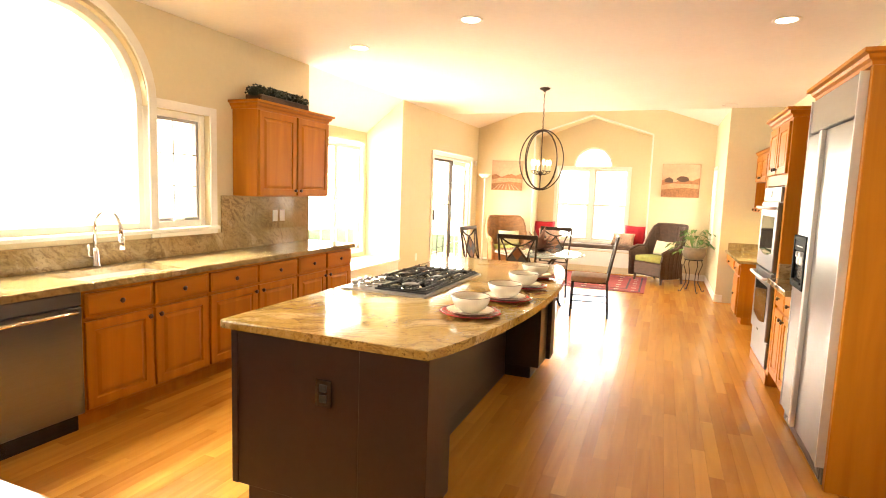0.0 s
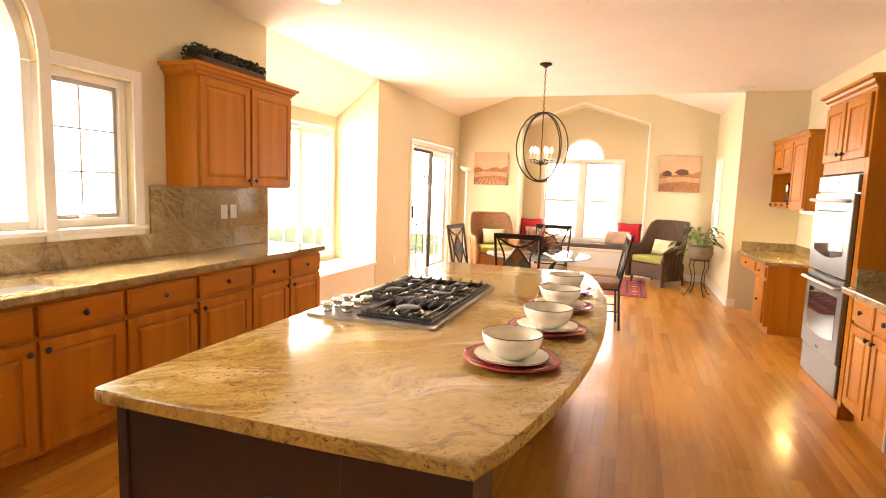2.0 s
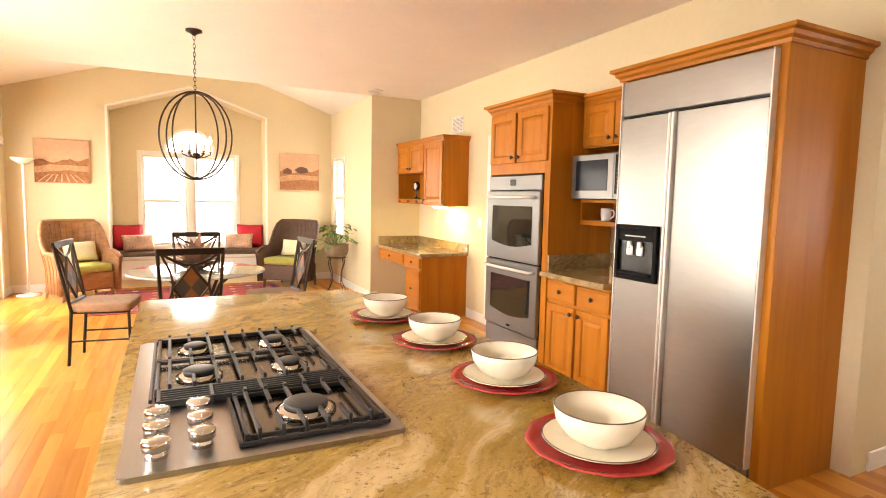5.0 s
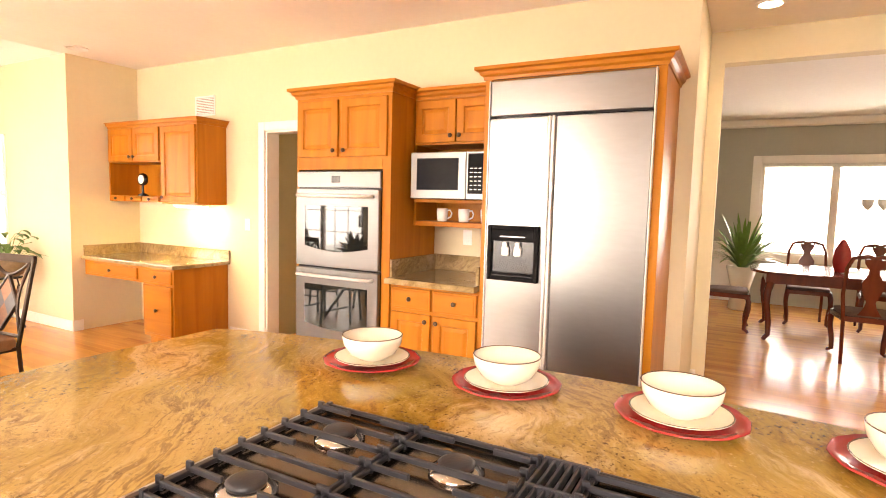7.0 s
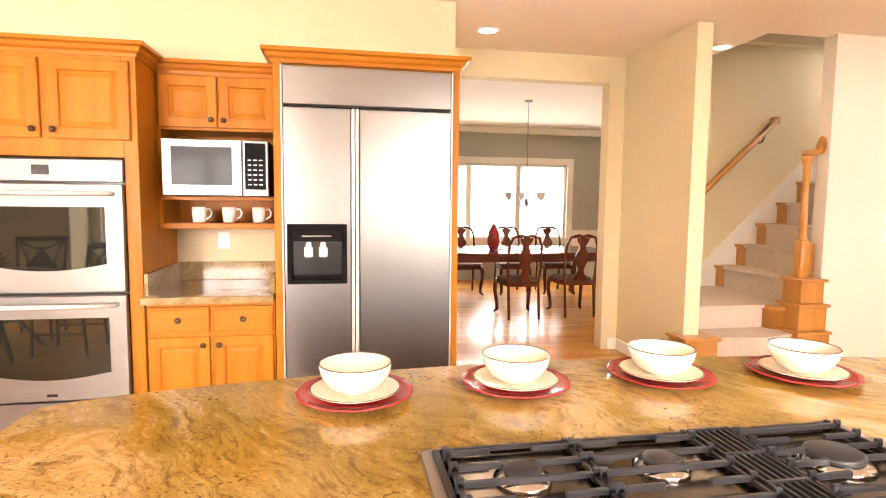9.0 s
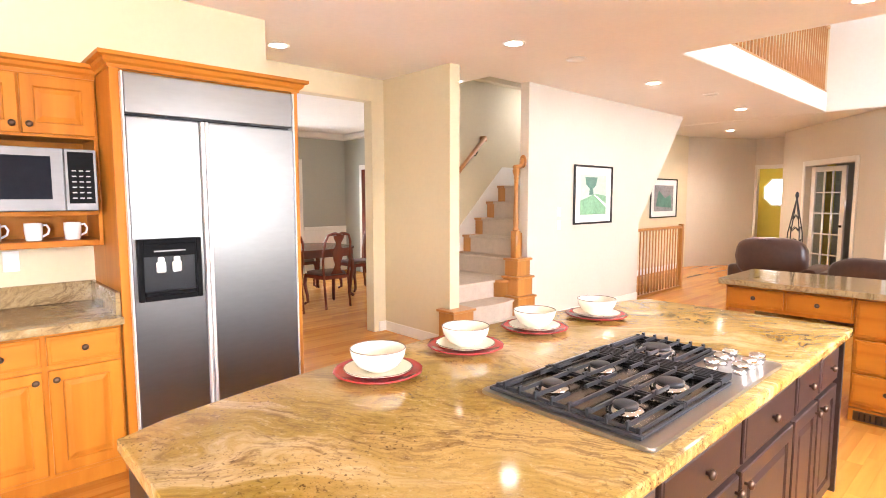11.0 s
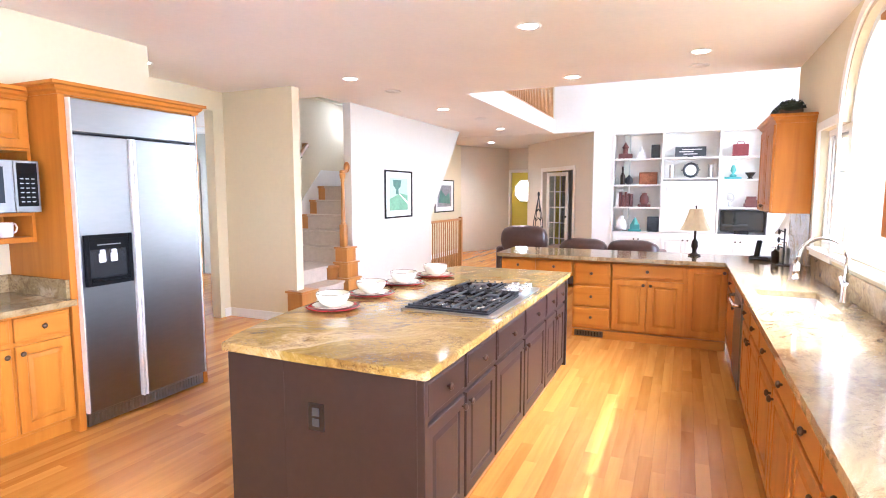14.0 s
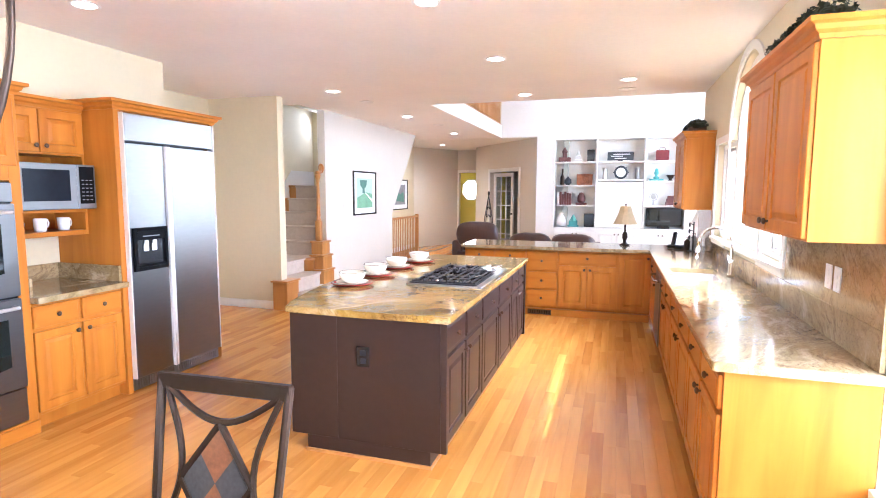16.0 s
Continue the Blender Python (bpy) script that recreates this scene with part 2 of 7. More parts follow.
for key in ("maple", "maple_h"):
    M[key].node_tree.nodes["Principled BSDF"].inputs["Specular IOR Level"].default_value = 0.16
M["floor"] = wood("oak_strip", (0.67, 0.318, 0.054), (0.43, 0.165, 0.025), 0.27, 1.0, per="object", along="y", coat=0.2, amount=1.0)
M["floor_far"] = wood("oak_strip_joined", (0.67, 0.318, 0.054), (0.43, 0.165, 0.025), 0.27, 1.0, per="island", along="y", coat=0.2, amount=1.0)
for key in ("floor", "floor_far"):
    M[key].node_tree.nodes["Principled BSDF"].inputs["Specular IOR Level"].default_value = 0.38
M["groove"] = mat("floor_groove", (0.36, 0.17, 0.042), 0.7)
M["oak"] = wood("golden_oak", (0.55, 0.26, 0.06), (0.38, 0.15, 0.03), 0.3, 1.0)
M["espresso"] = mat("espresso_paint", (0.028, 0.015, 0.012), 0.36, var=0.15, bump=0.03, spec=0.4)
M["granite"] = granite("golden_granite", (0.305, 0.195, 0.035), (0.42, 0.275, 0.082), (0.58, 0.43, 0.22), (0.115, 0.055, 0.016), (1.0, 0.8, 0.0))
M["granite_w"] = granite("tan_granite", (0.29, 0.205, 0.09), (0.37, 0.265, 0.13), (0.50, 0.40, 0.25), (0.13, 0.078, 0.036), (0.3, 1.0, -0.65), 0.6)
M["steel"] = mat("brushed_steel", (0.29, 0.28, 0.27), 0.31, 1.0, var=0.05, bump=0.5, bump_scale=1.4, stretch=(0.5, 0.5, 2.0))
M["steel_h"] = mat("brushed_steel_level", (0.205, 0.20, 0.195), 0.34, 1.0, var=0.05, bump=0.05, bump_scale=40, stretch=(1, 30, 30))
M["matblack"] = mat("matt_black_plastic", (0.004, 0.004, 0.0045), 0.6, var=0.1, spec=0.1)
M["smoke"] = mat("smoked_window_glass", (0.015, 0.017, 0.022), 0.1, var=0.1, spec=0.10)
M["alu"] = mat("satin_aluminium", (0.70, 0.68, 0.65), 0.38, 0.35, var=0.03)
M["sash"] = mat("pale_grey_sash_paint", (0.42, 0.40, 0.37), 0.5, var=0.05)
M["polished"] = mat("polished_steel_pan", (0.62, 0.60, 0.57), 0.16, 1.0, var=0.08, bump=0.15, bump_scale=9)
M["traysteel"] = mat("satin_cooktop_steel", (0.40, 0.385, 0.37), 0.3, 1.0, var=0.06, bump=0.04, bump_scale=60, stretch=(30, 1, 30))
M["wellsteel"] = mat("shade_toned_well_steel", (0.17, 0.15, 0.13), 0.2, 1.0, var=0.2, bump=0.12, bump_scale=9)
M["chrome"] = mat("polished_chrome", (0.75, 0.74, 0.72), 0.08, 1.0, var=0.02)
M["black"] = mat("black_plastic", (0.012, 0.012, 0.013), 0.25, var=0.1)
M["iron"] = mat("cast_iron", (0.018, 0.019, 0.023), 0.42, var=0.2, bump=0.15, bump_scale=200)
M["darkglass"] = mat("dark_oven_glass", (0.012, 0.014, 0.012), 0.03, var=0.05, spec=0.6)
M["knob"] = mat("aged_bronze", (0.10, 0.062, 0.04), 0.35, 0.8, var=0.2)
M["bronze"] = mat("dark_bronze", (0.045, 0.028, 0.018), 0.4, 0.7, var=0.2)
M["cream"] = mat("cream_glaze", (0.78, 0.72, 0.58), 0.12, var=0.03)
M["rimbrown"] = mat("brown_glaze_rim", (0.12, 0.07, 0.04), 0.25, var=0.1)
M["red"] = mat("red_glaze", (0.36, 0.028, 0.026), 0.15, var=0.2)
M["redcloth"] = mat("red_cloth", (0.45, 0.012, 0.03), 0.85, var=0.2, bump=0.3, bump_scale=300)
M["white"] = mat("white_plastic", (0.82, 0.80, 0.75), 0.35, var=0.03)
M["whitecer"] = mat("white_ceramic", (0.82, 0.80, 0.76), 0.12, var=0.02)
M["glass"] = pane_glass("clear_pane")
M["can"] = glow("recessed_lamp_glow", (1.0, 0.86, 0.66), 22)
M["bulb"] = glow("candle_bulb_glow", (1.0, 0.80, 0.52), 25)
M["strip"] = glow("under_cabinet_tube_glow", (1.0, 0.84, 0.30), 130)
M["carpet"] = mat("beige_carpet", (0.52, 0.43, 0.34), 0.95, var=0.12, scale=40, bump=0.6, bump_scale=250)
M["leather"] = mat("brown_leather", (0.05, 0.021, 0.015), 0.32, var=0.25, bump=0.25, bump_scale=60)
M["wickerd"] = mat("dark_wicker", (0.085, 0.040, 0.020), 0.55, var=0.4, scale=30, bump=0.9, bump_scale=120, stretch=(1, 1, 3))
M["wickerl"] = mat("honey_wicker", (0.30, 0.135, 0.045), 0.5, var=0.4, scale=30, bump=0.9, bump_scale=120, stretch=(1, 1, 3))
M["lime"] = mat("lime_cushion", (0.36, 0.36, 0.09), 0.85, var=0.2, bump=0.3, bump_scale=250)
M["creamcloth"] = mat("cream_cloth", (0.68, 0.62, 0.42), 0.9, var=0.15, scale=20, bump=0.3, bump_scale=250)
M["browncloth"] = mat("brown_seat_cloth", (0.11, 0.065, 0.045), 0.85, var=0.3, bump=0.3, bump_scale=250)
M["tancloth"] = mat("tan_seat_cloth", (0.33, 0.20, 0.12), 0.85, var=0.25, bump=0.3, bump_scale=250)
M["leaf"] = mat("green_leaf", (0.11, 0.22, 0.04), 0.4, var=0.45, scale=25)
M["leafd"] = mat("dark_boxwood_leaf", (0.018, 0.026, 0.009), 0.55, var=0.5, scale=40)
M["basket"] = mat("dark_basket", (0.07, 0.035, 0.018), 0.7, var=0.4, bump=0.8, bump_scale=120)
M["pot"] = mat("clay_grey_pot", (0.24, 0.19, 0.13), 0.6, var=0.25, bump=0.3)
M["mahog"] = wood("mahogany", (0.17, 0.035, 0.015), (0.07, 0.014, 0.008), 0.2, 1.0)
M["walnut"] = wood("brown_walnut", (0.20, 0.105, 0.05), (0.11, 0.055, 0.025), 0.4, 1.0)
M["shade"] = mat("tan_lamp_shade", (0.74, 0.60, 0.36), 0.8, var=0.08)
M["paperw"] = mat("white_mat_board", (0.80, 0.79, 0.76), 0.8, var=0.02)
M["tile_o"] = mat("rust_slate", (0.22, 0.09, 0.035), 0.5, var=0.35, scale=20)
M["tile_g"] = mat("grey_slate", (0.055, 0.058, 0.06), 0.5, var=0.35, scale=20)
M["lawn"] = mat("lawn", (0.10, 0.14, 0.05), 0.95, var=0.3, scale=2, bump=0.5)

# ---------------------------------------------------------------- mesh helpers


def box(bm, x0, x1, y0, y1, z0, z1, bevel=0.0, seg=1):
    g = bmesh.ops.create_cube(bm, size=1.0)
    vs = g["verts"]
    for v in vs:
        v.co = Vector(((x0 + x1) / 2 + v.co.x * (x1 - x0), (y0 + y1) / 2 + v.co.y * (y1 - y0), (z0 + z1) / 2 + v.co.z * (z1 - z0)))
    if bevel:
        es = list({e for v in vs for e in v.link_edges})
        bmesh.ops.bevel(bm, geom=es, offset=bevel, segments=seg, affect="EDGES", profile=0.6)
    return vs


def lathe(bm, profile, n=24, cx=0.0, cy=0.0, cz=0.0, cap=True):
    """A turned solid from (radius, height) pairs."""
    rings = []
    for r, z in profile:
        rings.append([bm.verts.new((cx + r * math.cos(2 * math.pi * i / n), cy + r * math.sin(2 * math.pi * i / n), cz + z)) for i in range(n)])
    for a, b in zip(rings, rings[1:]):
        for i in range(n):
            bm.faces.new((a[i], a[(i + 1) % n], b[(i + 1) % n], b[i]))
    if cap:
        bm.faces.new(rings[0][::-1])
        bm.faces.new(rings[-1])


def tube(bm, pts, r, n=8, closed=False, r2=None):
    """A round bar along points."""
    pts = [Vector(p) for p in pts]
    k = len(pts)
    rings = []
    up = None
    for i, p in enumerate(pts):
        a = pts[(i - 1) % k] if (closed or i > 0) else p
        b = pts[(i + 1) % k] if (closed or i < k - 1) else p
        d = (b - a).normalized()
        if up is None:
            up = Vector((0, 0, 1)) if abs(d.z) < 0.9 else Vector((1, 0, 0))
        s = d.cross(up)
        if s.length < 1e-4:
            s = d.cross(Vector((0.3, 1, 0.2)))
        s.normalize()
        up = s.cross(d).normalized()
        rr = r if r2 is None else r + (r2 - r) * i / max(1, k - 1)
        rings.append([bm.verts.new(p + s * rr * math.cos(2 * math.pi * j / n) + up * rr * math.sin(2 * math.pi * j / n)) for j in range(n)])
    pairs = list(zip(rings, rings[1:])) + ([(rings[-1], rings[0])] if closed else [])
    for a, b in pairs:
        for j in range(n):
            bm.faces.new((a[j], a[(j + 1) % n], b[(j + 1) % n], b[j]))
    if not closed:
        bm.faces.new(rings[0][::-1])
        bm.faces.new(rings[-1])


def prism(bm, poly, z0, z1, bevel=0.0, seg=2):
    """An upright solid over a plan outline (counter-clockwise)."""
    lo = [bm.verts.new((x, y, z0)) for x, y in poly]
    hi = [bm.verts.new((x, y, z1)) for x, y in poly]
    n = len(poly)
    bm.faces.new(lo[::-1])
    top = bm.faces.new(hi)
    for i in range(n):
        bm.faces.new((lo[i], lo[(i + 1) % n], hi[(i + 1) % n], hi[i]))
    if bevel:
        es = list({*top.edges, *[e for v in lo for e in v.link_edges if all(w in lo for w in e.verts)]})
        bmesh.ops.bevel(bm, geom=es, offset=bevel, segments=seg, affect="EDGES", profile=0.6)


def ellipsoid(bm, c, r, u=16, v=10, wob=0.0, power=1.0):
    g = bmesh.ops.create_uvsphere(bm, u_segments=u, v_segments=v, radius=1.0)
    for w in g["verts"]:
        p = w.co.copy()
        if power != 1.0:
            p = Vector([math.copysign(abs(q) ** power, q) for q in p])
        k = 1 + wob * noise.noise(p * 2.3 + Vector(c) * 3)
        w.co = Vector((c[0] + p.x * r[0] * k, c[1] + p.y * r[1] * k, c[2] + p.z * r[2] * k))
    return g["verts"]


def pillow_bm(w, h, d):
    """A square cushion, thin at the corners; stands in the x-z plane."""
    bm = bmesh.new()
    n = 10
    sides = []
    for s in (-1, 1):
        grid = []
        for i in range(n + 1):
            row = []
            for j in range(n + 1):
                a, b = 2 * i / n - 1, 2 * j / n - 1
                f = max(0.0, (1 - a ** 4) * (1 - b ** 4)) ** 0.5
                pin = 1 - 0.06 * (1 - abs(a * b)) * max(abs(a), abs(b)) ** 2
                row.append(bm.verts.new((a * w / 2 * pin, s * d / 2 * f, b * h / 2 * pin + h / 2)))
            grid.append(row)
        sides.append(grid)
        for i in range(n):
            for j in range(n):
                q = (grid[i][j], grid[i + 1][j], grid[i + 1][j + 1], grid[i][j + 1])
                bm.faces.new(q if s < 0 else q[::-1])
    bmesh.ops.remove_doubles(bm, verts=bm.verts[:], dist=0.0005)
    return bm


def part(name, bm, material, parent=None, label="", smooth=False):
    """One mesh object from a bmesh, under a thing or a part."""
    me = bpy.data.meshes.new(name)
    bmesh.ops.recalc_face_normals(bm, faces=bm.faces[:])
    bm.to_mesh(me)
    bm.free()
    if smooth:
        for p in me.polygons:
            p.use_smooth = True
    me.materials.append(M[material] if isinstance(material, str) else material)
    ob = new(name, me)
    if parent is not None:
        ob.parent = parent
    if label:
        ob["label"] = label
    return ob


def thing(name, label, category, m=None, group=""):
    ob = new(name)
    ob.empty_display_size = 0.05
    if m is not None:
        ob.matrix_basis = m
    return tagged(ob, label, category, group)


def solid(name, label, category, bm, material, m=None, group="", smooth=False):
    ob = part(name, bm, material, None, "", smooth)
    if m is not None:
        ob.matrix_basis = m
    return tagged(ob, label, category, group)


def bx(*a, **k):
    bm = bmesh.new()
    box(bm, *a, **k)
    return bm


def share(name, me, parent, m, label=""):
    """One more object on a mesh that another already uses."""
    ob = new(name, me)
    ob.parent = parent
    ob.matrix_basis = m
    if label:
        ob["label"] = label
    return ob


def structure(name, bm, material, label, category="wall", smooth=False):
    return tagged(part(name, bm, material, None, "", smooth), label, category, "", "structure")


def wall_bm(axis, at, thick, a0, a1, z0, z1, holes=(), arches=()):
    """An upright wall along y (axis 'x', at x=at) or along x (axis 'y'), with holes (a0, a1, z0, z1) right through, and
    arches: (points (a, z) of the opening's upper outline from its start to its end) inside the top of a hole."""
    bm = bmesh.new()

    def P(a, b, z):
        return (at + b, a, z) if axis == "x" else (a, at + b, z)

    As = sorted({a0, a1, *[h[0] for h in holes], *[h[1] for h in holes]})
    Zs = sorted({z0, z1, *[h[2] for h in holes], *[h[3] for h in holes]})
    na, nz = len(As) - 1, len(Zs) - 1

    def is_solid(i, j):
        if not (0 <= i < na and 0 <= j < nz):
            return False
        a, z = (As[i] + As[i + 1]) / 2, (Zs[j] + Zs[j + 1]) / 2
        return not any(h[0] < a < h[1] and h[2] < z < h[3] for h in holes)

    def quad(*ps):
        bm.faces.new([bm.verts.new(p) for p in ps])

    for i in range(na):
        for j in range(nz):
            if not is_solid(i, j):
                continue
            l, r, b, t = As[i], As[i + 1], Zs[j], Zs[j + 1]
            for d in (0, thick):
                quad(P(l, d, b), P(r, d, b), P(r, d, t), P(l, d, t))
            if not is_solid(i - 1, j):
                quad(P(l, 0, b), P(l, thick, b), P(l, thick, t), P(l, 0, t))
            if not is_solid(i + 1, j):
                quad(P(r, 0, b), P(r, thick, b), P(r, thick, t), P(r, 0, t))
            if not is_solid(i, j - 1):
                quad(P(l, 0, b), P(r, 0, b), P(r, thick, b), P(l, thick, b))
            if not is_solid(i, j + 1):
                quad(P(l, 0, t), P(r, 0, t), P(r, thick, t), P(l, thick, t))
    for pts, top in arches:
        for (p, zp), (q, zq) in zip(pts, pts[1:]):
            for d in (0, thick):
                quad(P(p, d, zp), P(q, d, zq), P(q, d, top), P(p, d, top))
            quad(P(p, 0, zp), P(q, 0, zq), P(q, thick, zq), P(p, thick, zp))
    bmesh.ops.remove_doubles(bm, verts=bm.verts[:], dist=0.0004)
    return bm


def arc(c, r, z, n=18, rz=None):
    rz = rz or r
    return [(c - r * math.cos(math.pi * i / n), z + rz * math.sin(math.pi * i / n)) for i in range(n + 1)]


# ---------------------------------------------------------------- the large structure
CEIL, WX, EX, NY = 2.78, -2.53, 2.63, 11.54
CT = 0.89          # worktop height

ARC = arc(3.08, 0.62, 2.05)
structure("wall_west_kitchen", wall_bm("x", WX, -0.2, 0.68, 5.71, 0, 3.2, [(1.82, 2.46, 1.12, 2.05), (2.46, 3.70, 1.12, 2.72), (3.70, 4.30, 1.12, 2.05)], [(ARC, 2.72)]), "wall", "beige painted kitchen wall with an arched window")
structure("wall_bay_south", bx(-3.2, WX - 0.2, 5.61, 5.71, 0, 3.2), "wall", "beige painted return wall of the window bay")
structure("wall_bay_north", bx(-3.2, WX - 0.2, 8.0, 8.1, 0, 3.2), "wall", "beige painted return wall of the window bay")
structure("wall_bay_back", wall_bm("x", -3.13, -0.15, 5.71, 8.0, 0, 3.2, [(5.84, 7.93, 0.5, 2.14)]), "wall", "beige wall of the window bay round a wide window")
bm = bmesh.new()
sec = [(-3.13, 2.31), (WX, CEIL), (WX, CEIL + 0.1), (-3.13, 2.41)]
va, vb = [bm.verts.new((x, 5.71, z)) for x, z in sec], [bm.verts.new((x, 8.0, z)) for x, z in sec]
bm.faces.new(va), bm.faces.new(vb[::-1])
for i in range(4):
    bm.faces.new((va[i], vb[i], vb[(i + 1) % 4], va[(i + 1) % 4]))
structure("ceiling_bay", bm, "ceil", "sloping white ceiling of the window bay", "ceiling")
structure("wall_west_nook", wall_bm("x", WX, -0.2, 8.0, 12.2, 0, 3.2, [(9.20, 11.12, 0, 2.07)]), "wall", "beige painted wall with a sliding glass door")
HOUSE = [(-1.34, 2.63), (-0.25, 3.0), (0.85, 2.63)]
structure("wall_north", wall_bm("y", NY, 0.5, WX - 0.2, 2.1, 0, 3.8, [(-1.34, 0.85, 0.44, 3.0)], [(HOUSE, 3.0)]), "wall", "beige gable wall with a pointed window niche")
structure("wall_niche_back", wall_bm("y", NY + 0.5, 0.15, -1.9, 1.4, 0, 3.8, [(-1.0, 0.49, 0.52, 2.06), (-0.63, 0.13, 2.06, 2.44)], [(arc(-0.25, 0.38, 2.06), 2.44)]), "wall", "beige back wall of the niche round its window")
structure("wall_nook_east", wall_bm("x", 1.905, 0.16, 9.46, 11.54, 0, 3.2, [(10.72, 11.36, 0.72, 2.04)]), "wall", "beige painted wall with a narrow window")
structure("wall_desk_alcove", bx(2.065, EX + 0.15, 9.46, 9.6, 0, 3.2), "wall", "beige end wall of the desk alcove")
structure("wall_east_kitchen", wall_bm("x", EX, 0.15, 3.82, 9.46, 0, 3.2, [(6.72, 7.50, 0, 2.04)]), "wall", "beige painted kitchen wall with a pantry doorway")
structure("wall_hall_north", bx(EX + 0.15, 3.70, 3.82, 3.95, 0, 3.2), "wall", "cream wall beside the refrigerator")
structure("wall_dining_opening", wall_bm("x", 3.70, 0.14, 1.97, 3.95, 0, 3.2, [(2.13, 3.72, 0, 2.54)]), "wall", "cream wall with the opening to the dining room")
structure("wall_stair_stub", bx(2.64, 3.84, 1.84, 1.97, 0, 3.2), "wall", "cream end wall beside the staircase")
bm = bmesh.new()
poly = [(0.72, 0), (0.72, 2.78), (-3.22, 2.78), (-1.86, 1.13), (-1.86, 0)]
vs0, vs1 = [bm.verts.new((2.67, y, z)) for y, z in poly], [bm.verts.new((2.79, y, z)) for y, z in poly]
bm.faces.new(vs0), bm.faces.new(vs1[::-1])
for i in range(5):
    bm.faces.new((vs0[i], vs0[(i + 1) % 5], vs1[(i + 1) % 5], vs1[i]))
structure("wall_stair_side", bm, "wallc", "white stair wall with a slanted edge")
structure("wall_stair_east", bx(3.84, 3.98, -6.2, 1.84, -1.2, 5.6), "wall", "cream wall along the staircase")
structure("wall_stair_south", wall_bm("y", -0.9, -0.1, 2.79, 3.84, 1.0, 5.6, [(3.20, 3.75, 2.34, 3.12), (3.28, 3.74, 1.52, 2.16)], [(arc(3.51, 0.23, 1.93), 2.16)]), "wall", "cream wall above the stair landing with an arched recess")
structure("wall_stair_recess", bx(3.26, 3.76, -1.12, -1.10, 1.5, 2.2), "wallg", "grey back of the arched stair recess")
structure("wall_stair_upper", bx(2.67, 2.79, -0.9, 1.84, 2.79, 5.6), "wallw", "white upper stair wall")
structure("wall_stair_upper_north", bx(2.79, 3.84, 1.84, 1.96, 3.2, 5.6), "wall", "cream upper stair wall")
structure("ceiling_stair", bx(2.67, 3.98, -1.0, 1.96, 5.6, 5.7), "ceil", "white ceiling above the staircase", "ceiling")


def slant_wall(p, q, thick, z0, z1, holes=()):
    """A wall from p to q in plan, with holes along its length."""
    d = (Vector(q) - Vector(p))
    bm = wall_bm("y", 0, thick, 0, d.length, z0, z1, holes)
    m = Matrix.Translation((p[0], p[1], 0)) @ Matrix.Rotation(math.atan2(d.y, d.x), 4, "Z")
    bmesh.ops.transform(bm, matrix=m, verts=bm.verts[:])
    return bm


structure("wall_hall_angled", slant_wall((3.0, -7.7), (3.86, -6.15), -0.12, 0, 3.0), "wallh", "beige angled hall wall")
structure("wall_hall_end", wall_bm("y", -7.7, -0.14, 1.9, 3.1, 0, 3.0, [(2.36, 2.95, 0, 2.12)]), "wallh", "beige hall wall with a doorway")
structure("wall_french_door", slant_wall((0.18, -4.27), (2.2, -6.75), -0.14, 0, 3.0, [(0.80, 2.30, 0, 2.06)]), "wallh", "beige angled wall with a French door")
structure("wall_hall_return", bx(2.1, 2.2, -7.7, -6.8, 0, 3.0), "wallh", "beige hall return wall")
structure("wall_family_south", wall_bm("y", -4.27, -0.12, -4.4, 0.18, 0, 5.6, [(-2.94, -0.2, 0.79, 2.72)]), "wallw", "white family room wall with built-in shelves")
structure("wall_family_south_upper", bx(0.18, 1.0, -4.30, -4.27, 2.786, 5.6), "wallw", "white wall above the French door")
structure("wall_family_west", wall_bm("x", -4.4, -0.15, -4.39, 0.68, 0, 5.6, [(-3.5, -0.1, 0.6, 4.2)]), "wallw", "white family room wall with tall windows")
structure("wall_family_north", bx(-4.4, WX - 0.2, 0.68, 0.8, 0, 5.6), "wallw", "white family room wall")
structure("wall_family_north_upper", bx(WX - 0.2, 1.0, 0.68, 0.8, 2.98, 5.6), "wallw", "white wall above the kitchen ceiling edge")
structure("wall_loft_back", bx(3.6, 3.7, -4.39, 0.8, 2.98, 5.6), "wall", "cream wall of the upper loft")
structure("wall_loft_south", bx(1.0, 3.6, -4.39, -4.27, 2.98, 5.6), "wall", "cream wall of the upper loft")
structure("ceiling_family", bx(-4.4, 3.7, -4.39, 0.8, 5.6, 5.7), "ceil", "high white family room ceiling", "ceiling")

bm = bmesh.new()
box(bm, WX - 0.2, EX + 0.15, 0.68, 9.5, CEIL, CEIL + 0.2)
box(bm, EX + 0.15, 3.84, 1.84, 3.95, CEIL, CEIL + 0.2)
box(bm, 1.0, 2.79, -4.27, 0.68, CEIL, CEIL + 0.2)
box(bm, EX + 0.15, 3.835, 1.25, 1.84, CEIL, CEIL + 0.2)
structure("ceiling_kitchen", bm, "ceil", "flat white kitchen ceiling", "ceiling")
bm = bmesh.new()
box(bm, 0.1, 3.9, -8.0, -4.31, CEIL, CEIL + 0.2)
box(bm, 2.79, 3.84, -4.27, -1.0, CEIL, CEIL + 0.2)
structure("ceiling_hall", bm, "ceil", "flat white hall ceiling", "ceiling")
bm = bmesh.new()
sec = [(-2.73, 2.71), (-0.31, 3.52), (2.1, 2.71), (2.1, 2.85), (-0.31, 3.66), (-2.73, 2.85)]
va, vb = [bm.verts.new((x, 9.5, z)) for x, z in sec], [bm.verts.new((x, NY + 0.5, z)) for x, z in sec]
